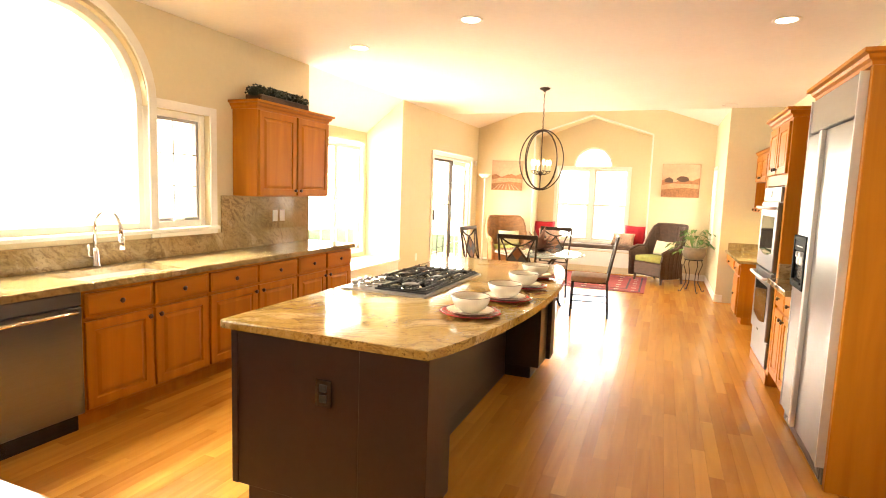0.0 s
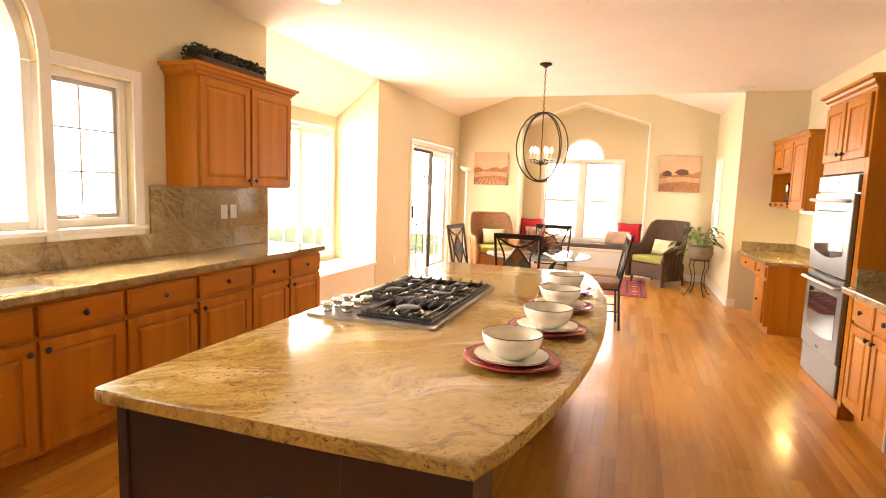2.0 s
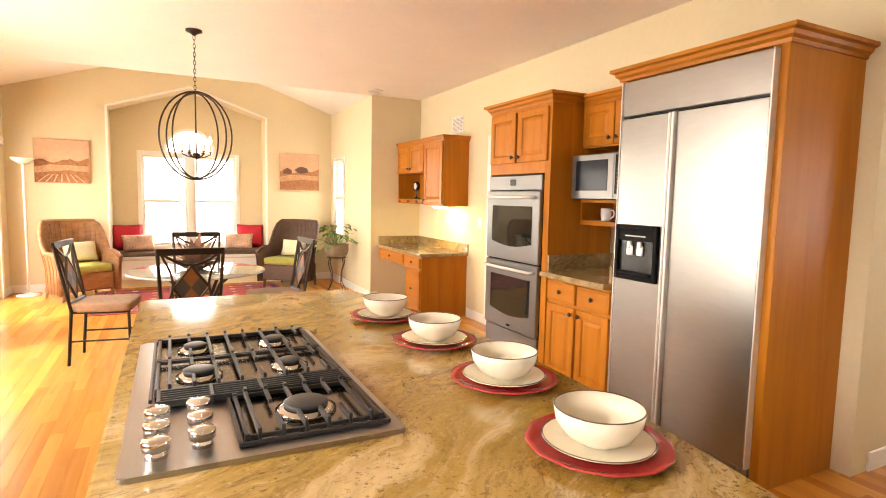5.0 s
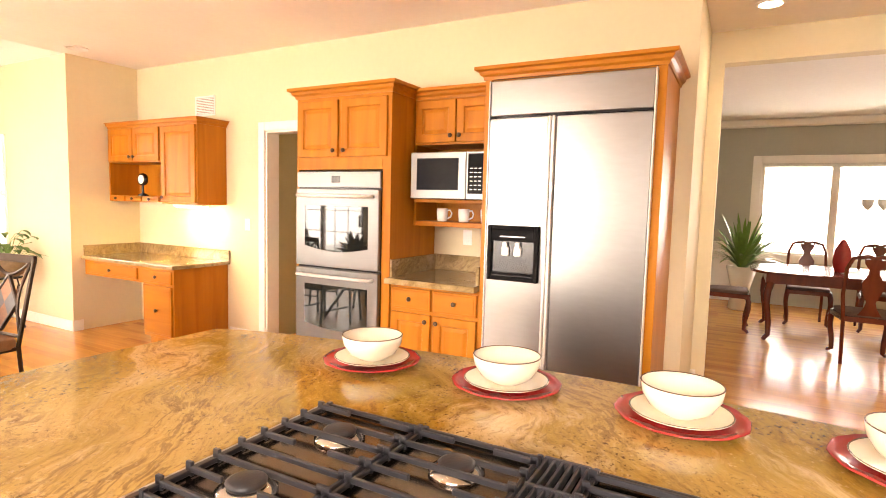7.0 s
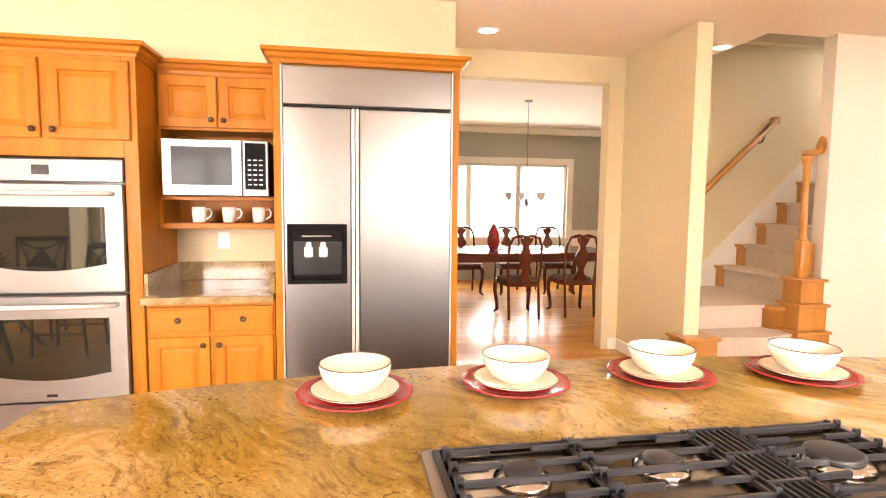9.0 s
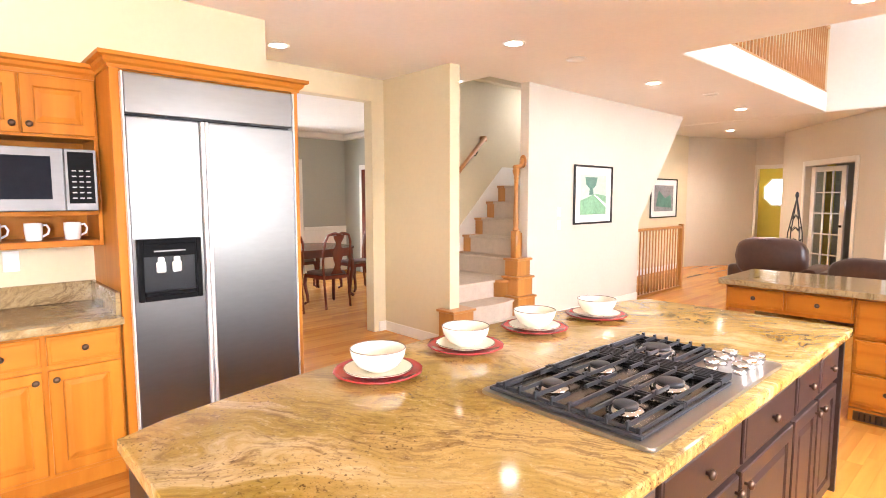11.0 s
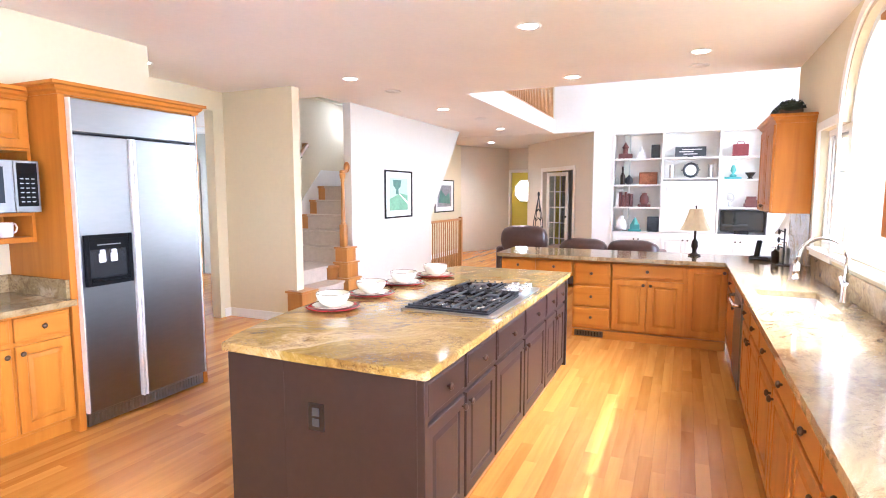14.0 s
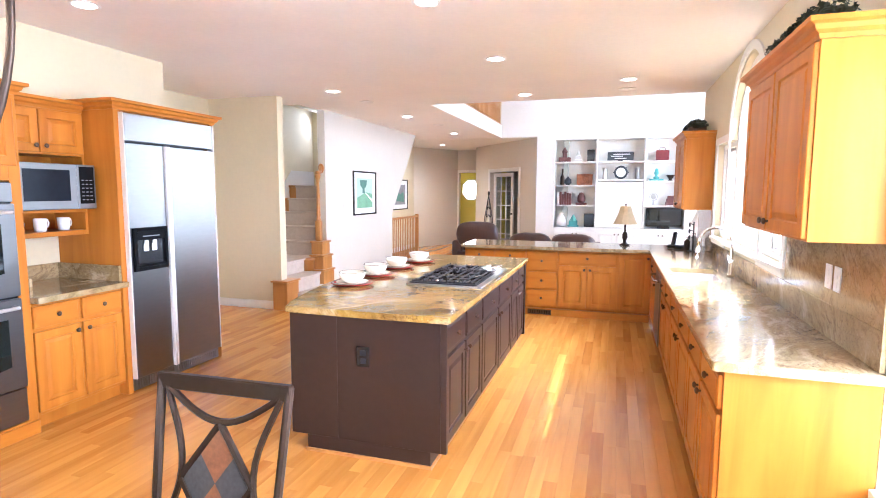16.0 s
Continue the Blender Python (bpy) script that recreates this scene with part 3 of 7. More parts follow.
for i in range(6):
    bm.faces.new((va[i], va[(i + 1) % 6], vb[(i + 1) % 6], vb[i]))
structure("ceiling_nook", bm, "ceil", "white vaulted nook ceiling", "ceiling")
structure("wall_nook_gable", bx(-2.73, 2.1, 9.40, 9.5, CEIL + 0.2, 3.9), "wall", "gable between the flat and vaulted ceilings")

# floor slab; boards lie on it
structure("floor", bx(-4.5, 9.2, -9.6, 12.2, -0.2, -0.016), "groove", "dark subfloor under the oak strips", "floor")
bm = bmesh.new()
box(bm, -90, 90, -90, 90, -0.75, -0.6)
structure("ground", bm, "lawn", "mown green lawn round the house", "ground")

# dining room shell
structure("wall_dining_east", wall_bm("x", 8.5, 0.15, -0.6, 5.2, 0, 2.9, [(0.5, 3.3, 0.75, 2.12)]), "wallg", "grey-green dining room wall with a wide window")
structure("wall_dining_south", bx(3.98, 8.5, -0.75, -0.6, 0, 2.9), "wallg", "grey-green dining room wall")
structure("wall_dining_north", bx(3.84, 8.5, 5.2, 5.35, 0, 2.9), "wallg", "grey-green dining room wall")
structure("wall_dining_west", bx(3.70, 3.84, 3.95, 5.2, 0, 2.9), "wallg", "grey-green dining room wall")
structure("ceiling_dining", bx(3.9, 8.65, -0.75, 5.35, 2.78, 2.9), "ceil", "flat white dining room ceiling", "ceiling")
bm = bmesh.new()
for a in ((8.40, 8.5, -0.6, 5.2), (3.98, 8.4, -0.6, -0.5), (3.84, 8.4, 5.1, 5.2)):
    box(bm, *a, 2.66, 2.78, 0.02)
structure("trim_dining_crown", bm, "trim", "white crown moulding of the dining room", "moulding")
bm = bmesh.new()
box(bm, 8.485, 8.5, -0.6, 0.37, 0.0, 0.85)
box(bm, 8.485, 8.5, 3.43, 5.2, 0.0, 0.85)
box(bm, 8.47, 8.5, -0.6, 0.37, 0.85, 0.92, 0.008)
box(bm, 8.47, 8.5, 3.43, 5.2, 0.85, 0.92, 0.008)
structure("trim_dining_wainscot", bm, "trim", "white wainscot with chair rail", "moulding")

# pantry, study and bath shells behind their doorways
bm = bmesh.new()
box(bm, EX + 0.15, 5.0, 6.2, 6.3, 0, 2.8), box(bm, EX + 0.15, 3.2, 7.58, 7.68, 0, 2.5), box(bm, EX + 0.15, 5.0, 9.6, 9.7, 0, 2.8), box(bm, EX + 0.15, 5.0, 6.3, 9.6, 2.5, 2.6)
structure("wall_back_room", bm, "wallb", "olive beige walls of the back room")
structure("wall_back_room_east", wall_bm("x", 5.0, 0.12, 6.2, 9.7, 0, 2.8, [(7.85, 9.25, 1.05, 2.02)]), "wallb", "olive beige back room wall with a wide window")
bm = bmesh.new()
box(bm, -0.4, 0.6, -8.2, -8.1, 0, 2.9), box(bm, -0.5, -0.4, -8.2, -4.4, 0, 2.9), box(bm, -0.4, 2.2, -8.2, -4.4, 2.99, 3.05)
box(bm, 0.6, 2.1, -8.2, -8.1, 0, 2.9)
structure("wall_study", bm, "wallg", "dim study walls behind the French door")
bm = bmesh.new()
box(bm, 1.6, 3.6, -9.5, -9.4, 0, 2.9), box(bm, 1.6, 1.7, -9.4, -7.84, 0, 2.9), box(bm, 3.5, 3.6, -9.4, -7.84, 0, 2.9), box(bm, 1.6, 3.6, -9.4, -7.84, 2.7, 2.8)
structure("wall_bath", bm, "wally", "olive yellow bathroom walls")

# baseboards
bm = bmesh.new()
for a in ((WX, WX + 0.014, 8.01, 9.12), (WX, WX + 0.014, 11.2, 11.54), (WX, -1.36, 11.526, 11.54), (0.87, 1.905, 11.526, 11.54), (1.891, 1.905, 9.46, 11.52), (1.891, 2.0, 9.446, 9.46),
          (EX - 0.014, EX, 7.58, 8.0), (3.686, 3.70, 1.97, 2.07), (2.66, 3.68, 1.97, 1.984), (3.686, 3.70, 3.78, 3.82), (EX + 0.15, 3.68, 3.806, 3.82),
          (2.656, 2.67, -1.86, 0.6), (3.826, 3.84, -6.1, -3.6), (-4.38, -3.0, -4.27, -4.256), (-0.15, 0.15, -4.27, -4.256)):
    box(bm, *a, 0, 0.11, 0.004)
structure("baseboard", bm, "trim", "white painted baseboard", "baseboard")

# glowing white panels, added to blow the windows out and light the rooms
M["backdrop_glow"] = glow("glowing_white_backdrop", (1.0, 0.98, 0.95), 4.0)
structure("backdrop_west", bx(-14.2, -14, -14, 26, -1, 6.5), "backdrop_glow", "added glowing white panel west of the house", "backdrop")
structure("backdrop_north", bx(-14, 12, 24, 24.2, -1, 6.5), "backdrop_glow", "added glowing white panel north of the house", "backdrop")
structure("backdrop_east", bx(16, 16.2, -14, 26, -1, 6.5), "backdrop_glow", "added glowing white panel east of the house", "backdrop")

# ---------------------------------------------------------------- windows and doors


def local_wall(axis, at, side):
    """Pose whose local x runs along the wall, local y points out of the room."""
    return {("x", -1): pose(at, 0, 0, 0, 0, 90), ("x", 1): pose(at, 0, 0, 0, 0, -90), ("y", 1): pose(0, at, 0)}[(axis, side)]


def bar(parent, name, x0, x1, y0, y1, z0, z1, material="trim", bevel=0.004, label=""):
    return part(name, bx(x0, x1, y0, y1, z0, z1, bevel=bevel), material, parent, label)


def ring(parent, name, x0, x1, z0, z1, w, y0, y1, material="trim", label=""):
    bm = bmesh.new()
    box(bm, x0, x0 + w, y0, y1, z0, z1, 0.004)
    box(bm, x1 - w, x1, y0, y1, z0, z1, 0.004)
    box(bm, x0 + w, x1 - w, y0, y1, z1 - w, z1, 0.004)
    box(bm, x0 + w, x1 - w, y0, y1, z0, z0 + w, 0.004)
    return part(name, bm, material, parent, label)


def pane(parent, x0, x1, y, z0, z1):
    ob = part("pane", bx(x0, x1, y, y + 0.004, z0, z1), "glass", parent)
    ob.visible_shadow = False
    return ob


def sash(parent, x0, x1, z0, z1, y, nx, nz, w=0.045, material="trim", mw=0.014):
    ring(parent, "sash", x0, x1, z0, z1, w, y, y + 0.04, material)
    pane(parent, x0 + w, x1 - w, y + 0.018, z0 + w, z1 - w)
    for i in range(1, nx):
        x = x0 + w + (x1 - x0 - 2 * w) * i / nx
        bar(parent, "muntin", x - mw / 2, x + mw / 2, y + 0.006, y + 0.016, z0 + w, z1 - w, material, 0)
    for j in range(1, nz):
        z = z0 + w + (z1 - z0 - 2 * w) * j / nz
        bar(parent, "muntin", x0 + w, x1 - w, y + 0.006, y + 0.016, z - mw / 2, z + mw / 2, material, 0)


def arch_ring_bm(c, r, z, w, y0, y1, n=20, rz=None):
    bm = bmesh.new()
    a, b = arc(c, r, z, n, rz), arc(c, r - w, z, n, (rz or r) - w)
    for i in range(n):
        q = [a[i], a[i + 1], b[i + 1], b[i]]
        v0, v1 = [bm.verts.new((x, y0, zz)) for x, zz in q], [bm.verts.new((x, y1, zz)) for x, zz in q]
        bm.faces.new(v0), bm.faces.new(v1[::-1])
        bm.faces.new((v0[0], v0[1], v1[1], v1[0])), bm.faces.new((v0[2], v0[3], v1[3], v1[2]))
    bmesh.ops.remove_doubles(bm, verts=bm.verts[:], dist=0.0004)
    return bm


def arch_pane(parent, c, r, z, y):
    bm = bmesh.new()
    pts = arc(c, r, z, 20)
    bm.faces.new([bm.verts.new((x, y, zz)) for x, zz in pts])
    ob = part("pane", bm, "glass", parent)
    ob.visible_shadow = False


def structure_thing(name, label, category, m):
    return tagged(thing(name, label, category, m), kind="structure")


# local x = world y for walls facing +x with pose(..., rz=90): x -> +y, y -> -x (outwards)
win = structure_thing("window_1", "arched white kitchen window with two casements", "window", local_wall("x", WX, -1))
bar(win, "window_frame", 2.46, 2.51, 0.05, 0.13, 1.12, 2.05)
bar(win, "window_frame", 3.65, 3.70, 0.05, 0.13, 1.12, 2.05)
bar(win, "window_frame", 2.51, 3.65, 0.05, 0.13, 1.12, 1.17)
part("arch_frame", arch_ring_bm(3.08, 0.62, 2.05, 0.05, 0.05, 0.13), "trim", win)
pane(win, 2.51, 3.65, 0.09, 1.17, 2.05)
arch_pane(win, 3.08, 0.57, 2.05, 0.09)
for x0, x1 in ((1.82, 2.46), (3.70, 4.30)):
    ring(win, "window_frame", x0, x1, 1.12, 2.05, 0.05, 0.05, 0.13)
    sash(win, x0 + 0.05, x1 - 0.05, 1.17, 2.0, 0.07, 2, 3, 0.025, "sash", 0.009)
    bar(win, "crank", (x0 + x1) / 2 - 0.05, (x0 + x1) / 2 + 0.05, 0.02, 0.05, 1.17, 1.19, "white")
ring(win, "casing", 1.75, 2.46, 1.05, 2.12, 0.07, -0.02, -0.001)
ring(win, "casing", 3.70, 4.37, 1.05, 2.12, 0.07, -0.02, -0.001)
part("arch_casing", arch_ring_bm(3.08, 0.69, 2.08, 0.07, -0.018, -0.001), "trim", win)
bar(win, "window_sill", 1.73, 4.39, -0.035, 0.05, 1.085, 1.115)

win = structure_thing("window_2", "wide white window of the bay", "window", local_wall("x", -3.13, -1))
ring(win, "window_frame", 5.84, 7.93, 0.5, 2.14, 0.06, -0.015, 0.1)
for i in range(3):
    a = 5.90 + 0.66 * i
    sash(win, a, a + 0.66, 0.56, 2.08, 0.03, 2, 4)
seat = structure_thing("window_seat_bay", "white panelled window seat in the bay", "window seat", pose(0, 0, 0))
bar(seat, "front_panel", WX - 0.03, WX + 0.0, 5.72, 7.99, 0, 0.40)
bar(seat, "seat_top", -3.12, WX + 0.03, 5.72, 7.99, 0.40, 0.44)
bar(seat, "kick_board", WX, WX + 0.015, 5.72, 7.99, 0, 0.1)

door = structure_thing("door_1", "white framed sliding glass patio door", "door", local_wall("x", WX, -1))
ring(door, "casing", 9.12, 11.20, -0.08, 2.15, 0.08, -0.02, -0.001)
ring(door, "frame", 9.20, 11.12, 0.0, 2.07, 0.04, 0.02, 0.16)
sash(door, 9.26, 10.22, 0.04, 2.03, 0.04, 3, 5, 0.04, "bronze", 0.01)
sash(door, 10.16, 11.08, 0.04, 2.03, 0.09, 2, 5, 0.07)
bar(door, "handle", 9.3, 9.33, 0.0, 0.04, 0.95, 1.15, "bronze")

win = structure_thing("window_3", "white double-hung window pair with a half-round top", "window", local_wall("y", NY + 0.5, 1))
ring(win, "window_frame", -1.0, 0.49, 0.52, 2.06, 0.06, -0.015, 0.1)
bar(win, "mullion", -0.295, -0.215, -0.012, 0.09, 0.58, 2.0)
for x0, x1 in ((-0.94, -0.295), (-0.215, 0.43)):
    sash(win, x0, x1, 1.27, 2.0, 0.05, 1, 1, 0.04)
    sash(win, x0, x1, 0.58, 1.30, 0.015, 1, 1, 0.04)
part("arch_frame", arch_ring_bm(-0.25, 0.38, 2.06, 0.04, 0.0, 0.1), "trim", win)
arch_pane(win, -0.25, 0.34, 2.06, 0.05)

win = structure_thing("window_4", "narrow white window with a muntin grid", "window", local_wall("x", 1.905, 1))
ring(win, "window_frame", -11.36, -10.72, 0.72, 2.04, 0.05, -0.015, 0.1)
sash(win, -11.31, -10.77, 1.38, 1.99, 0.05, 2, 3, 0.04)
sash(win, -11.31, -10.77, 0.77, 1.40, 0.015, 2, 3, 0.04)

win = structure_thing("window_5", "wide white dining room window with raised blinds", "window", local_wall("x", 8.5, 1))
ring(win, "casing", -3.42, -0.38, 0.65, 2.24, 0.12, -0.02, -0.001)
for i in range(3):
    a = -3.3 + 0.9333 * i
    sash(win, a, a + 0.9333, 0.75, 2.12, 0.03, 1, 1, 0.05)
for i in range(7):
    bar(win, "blind_slat", -3.28, -0.52, -0.012, 0.024, 2.08 - i * 0.016, 2.088 - i * 0.016, "trim", 0)

win = structure_thing("window_6", "tall white family room windows", "window", local_wall("x", -4.4, -1))
ring(win, "window_frame", -3.5, -0.1, 0.6, 4.2, 0.08, -0.015, 0.1)
for i in range(3):
    sash(win, -3.42 + 1.08 * i, -2.34 + 1.08 * i, 0.68, 4.12, 0.03, 2, 5)

# window seat in the niche
seat = structure_thing("window_seat", "white window seat below the nook window", "window seat", pose(0, 0, 0))
bar(seat, "seat_top", -1.33, 0.84, NY - 0.02, NY + 0.49, 0.42, 0.455)
bar(seat, "front_panel", -1.28, 0.79, NY - 0.012, NY - 0.001, 0.12, 0.40)
part("shelf_trim", arch_ring_bm(-0.25, 0.01, 0.30, 0.005, NY - 0.02, NY - 0.012), "trim", seat)
# white bead added along the niche, in place of light on its reveal
bm = bmesh.new()
for (a, za), (b, zb) in zip([(-1.34, 0.45)] + HOUSE, HOUSE + [(0.85, 0.45)]):
    tube(bm, [(a, NY - 0.004, za), (b, NY - 0.004, zb)], 0.018, 6)
structure("niche_lit_edge", bm, "trim", "white bead in place of the niche's lit reveal", "moulding")

# door casings
for nm, axis_pose, x0, x1, top, lab in (("door_2", local_wall("x", EX, 1), -7.50, -6.72, 2.04, "white cased pantry doorway"),):
    d = structure_thing(nm, lab, "doorway", axis_pose)
    bm = bmesh.new()
    box(bm, x0 - 0.08, x0, -0.02, -0.001, 0, top + 0.08, 0.004), box(bm, x1, x1 + 0.08, -0.02, -0.001, 0, top + 0.08, 0.004), box(bm, x0, x1, -0.02, -0.001, top, top + 0.08, 0.004)
    box(bm, x0, x0 + 0.018, 0, 0.149, 0, top), box(bm, x1 - 0.018, x1, 0, 0.149, 0, top), box(bm, x0, x1, 0, 0.149, top - 0.018, top)
    part("casing", bm, "trim", d)
win = structure_thing("window_9", "white back room window with three horizontal bars", "window", local_wall("x", 5.0, 1))
ring(win, "window_frame", -9.25, -7.85, 1.05, 2.02, 0.05, -0.015, 0.08)
sash(win, -9.20, -7.90, 1.10, 1.97, 0.03, 1, 4, 0.03)
bar(win, "window_sill", -9.30, -7.80, -0.06, -0.016, 1.02, 1.05)
structure("trim_back_room", bx(4.975, 5.0, 6.3, 9.6, 0.52, 0.60, bevel=0.004), "trim", "white chair rail along the back room wall", "moulding")
sh = thing("bookcase", "brown wooden bookcase with open shelves", "bookcase", pose(4.08, 8.15, 0))
for y in (0.0, 0.62):
    bar(sh, "side_panel", 0.0, 0.30, y, y + 0.022, 0, 1.75, "walnut")
bar(sh, "back_panel", 0.285, 0.30, 0.022, 0.62, 0.0, 1.75, "walnut", 0)
bar(sh, "top_board", -0.01, 0.31, -0.01, 0.652, 1.75, 1.775, "walnut")
for z in (0.08, 0.42, 0.76, 1.08, 1.40):
    bar(sh, "shelf_board", 0.0, 0.284, 0.0225, 0.6195, z, z + 0.022, "cream")

# ---------------------------------------------------------------- cabinets


def panel_bm(w, h, t=0.02, flat=False, frame_w=0.055):
    """A raised-panel cabinet front: x 0..w, z 0..h, front at y=0, back at y=t."""
    bm = bmesh.new()
    prof = [(0.0, t), (0.0, 0.004), (0.004, 0.0)]
    if flat:
        prof += [(0.014, 0.0), (0.018, -0.0025)]
    else:
        f = min(frame_w, w * 0.24, h * 0.24)
        prof += [(f, 0.0), (f + 0.006, 0.009), (f + 0.012, 0.009), (f + 0.034, 0.001)]
    rings = []
    for i, y in prof:
        rings.append([bm.verts.new((x, y, z)) for x, z in ((i, i), (w - i, i), (w - i, h - i), (i, h - i))])
    for a, b in zip(rings, rings[1:]):
        for k in range(4):
            bm.faces.new((a[k], a[(k + 1) % 4], b[(k + 1) % 4], b[k]))
    bm.faces.new(rings[-1]), bm.faces.new(rings[0][::-1])
    return bm


kb = bmesh.new()
lathe(kb, [(0.006, 0.0), (0.006, 0.012), (0.015, 0.016), (0.017, 0.022), (0.012, 0.029), (0.004, 0.031)], 10)
bmesh.ops.rotate(kb, verts=kb.verts[:], cent=(0, 0, 0), matrix=Matrix.Rotation(radians(90), 3, "X"))
KNOB = bpy.data.meshes.new("knob")
kb.to_mesh(KNOB)
kb.free()
for p in KNOB.polygons:
    p.use_smooth = True
KNOB.materials.append(M["knob"])


def front(parent, kind, x0, x1, z0, z1, material, knob=None, y=-0.02):
    """A door or drawer front, with its knob: 'l', 'r' (upper), 'L', 'R' (lower corners), 'c' middle."""
    w, h = x1 - x0, z1 - z0
    ob = part(kind, panel_bm(w, h, 0.019, flat=(kind == "drawer")), material, parent)
    ob.matrix_basis = pose(x0, y, z0)
    if knob:
        kx = {"l": 0.03, "L": 0.03, "r": w - 0.03, "R": w - 0.03, "c": w / 2}[knob]
        kz = h / 2 if knob == "c" else (h - 0.045 if knob in "lr" else 0.045)
        share("knob", KNOB, ob, pose(kx, 0.002, kz), "round bronze knob")
    return ob


def carcass(parent, w, depth, z0, z1, material, toe=0.0, y0=0.0):
    bm = bmesh.new()
    box(bm, 0.001, w - 0.001, y0, depth, max(z0, toe), z1, 0.002)
    if toe:
        box(bm, 0.001, w - 0.001, y0 + 0.06, depth, z0, toe)
    return part("body", bm, material, parent)


def base_unit(m, w, depth, label, material="maple", cols=2, top=0.85, drawers=True, group="", drawer_only=False, name="base_cabinet", sink=False):
    """A base cabinet with one row of drawers above its doors."""
    th = thing(name, label, "cabinet", m, group)
    carcass(th, w, depth, 0, 0.66 if sink else top, material, toe=0.10)
    if sink:
        bar(th, "front_rail", 0.001, w - 0.001, 0.0, 0.02, 0.66, top, material, 0.002)
        bar(th, "side_rail", 0.001, 0.019, 0.02, depth, 0.66, top, material, 0)
        bar(th, "side_rail", w - 0.019, w - 0.001, 0.02, depth, 0.66, top, material, 0)
    mh = "maple_h" if material == "maple" else material
    cw = w / cols
    for i in range(cols):
        a, b = i * cw + 0.012, (i + 1) * cw - 0.012
        if drawer_only:
            for z0, z1 in ((0.13, 0.33), (0.35, 0.56), (0.58, 0.83)):
                front(th, "drawer", a, b, z0, z1, mh, "c")
        else:
            if drawers:
                front(th, "drawer", a, b, 0.68, 0.825, mh, "c")
            kn = ("r" if i % 2 == 0 else "l") if cols > 1 else "r"
            front(th, "door", a, b, 0.125, 0.655 if drawers else 0.825, material, kn)
    return th


def crown_bm(w, depth, z, h=0.075, out=0.055, wrap=(True, True)):
    """A cornice round the front and sides of a cabinet top; front at y=0."""
    bm = bmesh.new()
    prof = [(0.0, 0.0), (0.008, 0.0), (0.012, 0.018), (0.028, 0.03), (0.034, 0.048), (out, 0.055), (out, h), (0.0, h)]
    l, r = (1 if wrap[0] else 0), (1 if wrap[1] else 0)
    rings = []
    for o, dz in prof:
        rings.append([bm.verts.new(p) for p in ((-o * l, depth, z + dz), (-o * l, -o, z + dz), (w + o * r, -o, z + dz), (w + o * r, depth, z + dz))])
    for a, b in zip(rings, rings[1:]):
        for k in range(3):
            bm.faces.new((a[k], a[k + 1], b[k + 1], b[k]))
    bm.faces.new(rings[-1])
    bm.faces.new(rings[0][::-1])
    return bm


def wall_unit(m, w, depth, z0, z1, label, cols=2, group="", crown=True, name="wall_cabinet"):
    th = thing(name, label, "cabinet", m, group)
    carcass(th, w, depth, z0, z1, "maple")
    cw = w / cols
    for i in range(cols):
        front(th, "door", i * cw + 0.015, (i + 1) * cw - 0.008, z0 + 0.012, z1 - 0.03, "maple", "R" if i % 2 == 0 else "L")
    if crown:
        part("cornice", crown_bm(w, depth, z1 - 0.02), "maple_h", th)
    return th


def W_(y, x=-1.98):
    return pose(x, y, 0, 0, 0, 90)


def E_(y, x=2.0):
    return pose(x, y, 0, 0, 0, -90)


# sink wall: dishwasher, then cabinets to the bay
dep = -1.98 - WX - 0.002
units = [(1.235, 0.915, 1, "honey maple corner base cabinet beside the dishwasher"), (2.765, 0.955, 2, "honey maple sink base cabinet with raised panel doors"), (3.72, 1.06, 2, "honey maple base cabinet with bronze knobs"), (4.78, 0.93, 2, "honey maple base cabinet at the end of the run")]
for y, w, c, lab in units:
    base_unit(W_(y), w, dep, lab, cols=c, group="cabinets of the sink wall", sink="sink base" in lab)
wall_unit(pose(-2.25, 4.57, 0, 0, 0, 90), 1.09, 0.278, 1.38, 2.17, "honey maple wall cabinet with two raised panel doors", group="cabinets over the sink wall")
wall_unit(pose(-2.24, 0.72, 0, 0, 0, 90), 0.90, 0.288, 1.38, 2.17, "honey maple wall cabinet with two raised panel doors", group="cabinets over the sink wall")

dw = thing("dishwasher", "stainless steel dishwasher under the worktop", "dishwasher", W_(2.155))
bar(dw, "tub", 0.003, 0.597, 0.03, dep - 0.01, 0.10, 0.845, "black", 0)
bar(dw, "door", 0.003, 0.597, -0.03, 0.028, 0.12, 0.76, "steel_h", 0.006)
bar(dw, "control_panel", 0.003, 0.597, -0.03, 0.028, 0.765, 0.845, "steel_h", 0.006)
bm = bmesh.new()
tube(bm, [(0.05, -0.03, 0.74), (0.06, -0.075, 0.74), (0.3, -0.085, 0.74), (0.54, -0.075, 0.74), (0.55, -0.03, 0.74)], 0.012, 8)
part("handle", bm, "chrome", dw, "curved steel bar handle", True)
bar(dw, "kick_plate", 0.003, 0.597, 0.04, 0.06, 0, 0.10, "black", 0)

# peninsula, fronts towards the kitchen (+y): local x runs to -x
def P_(x):
    return pose(x, 1.21, 0, 0, 0, 180)


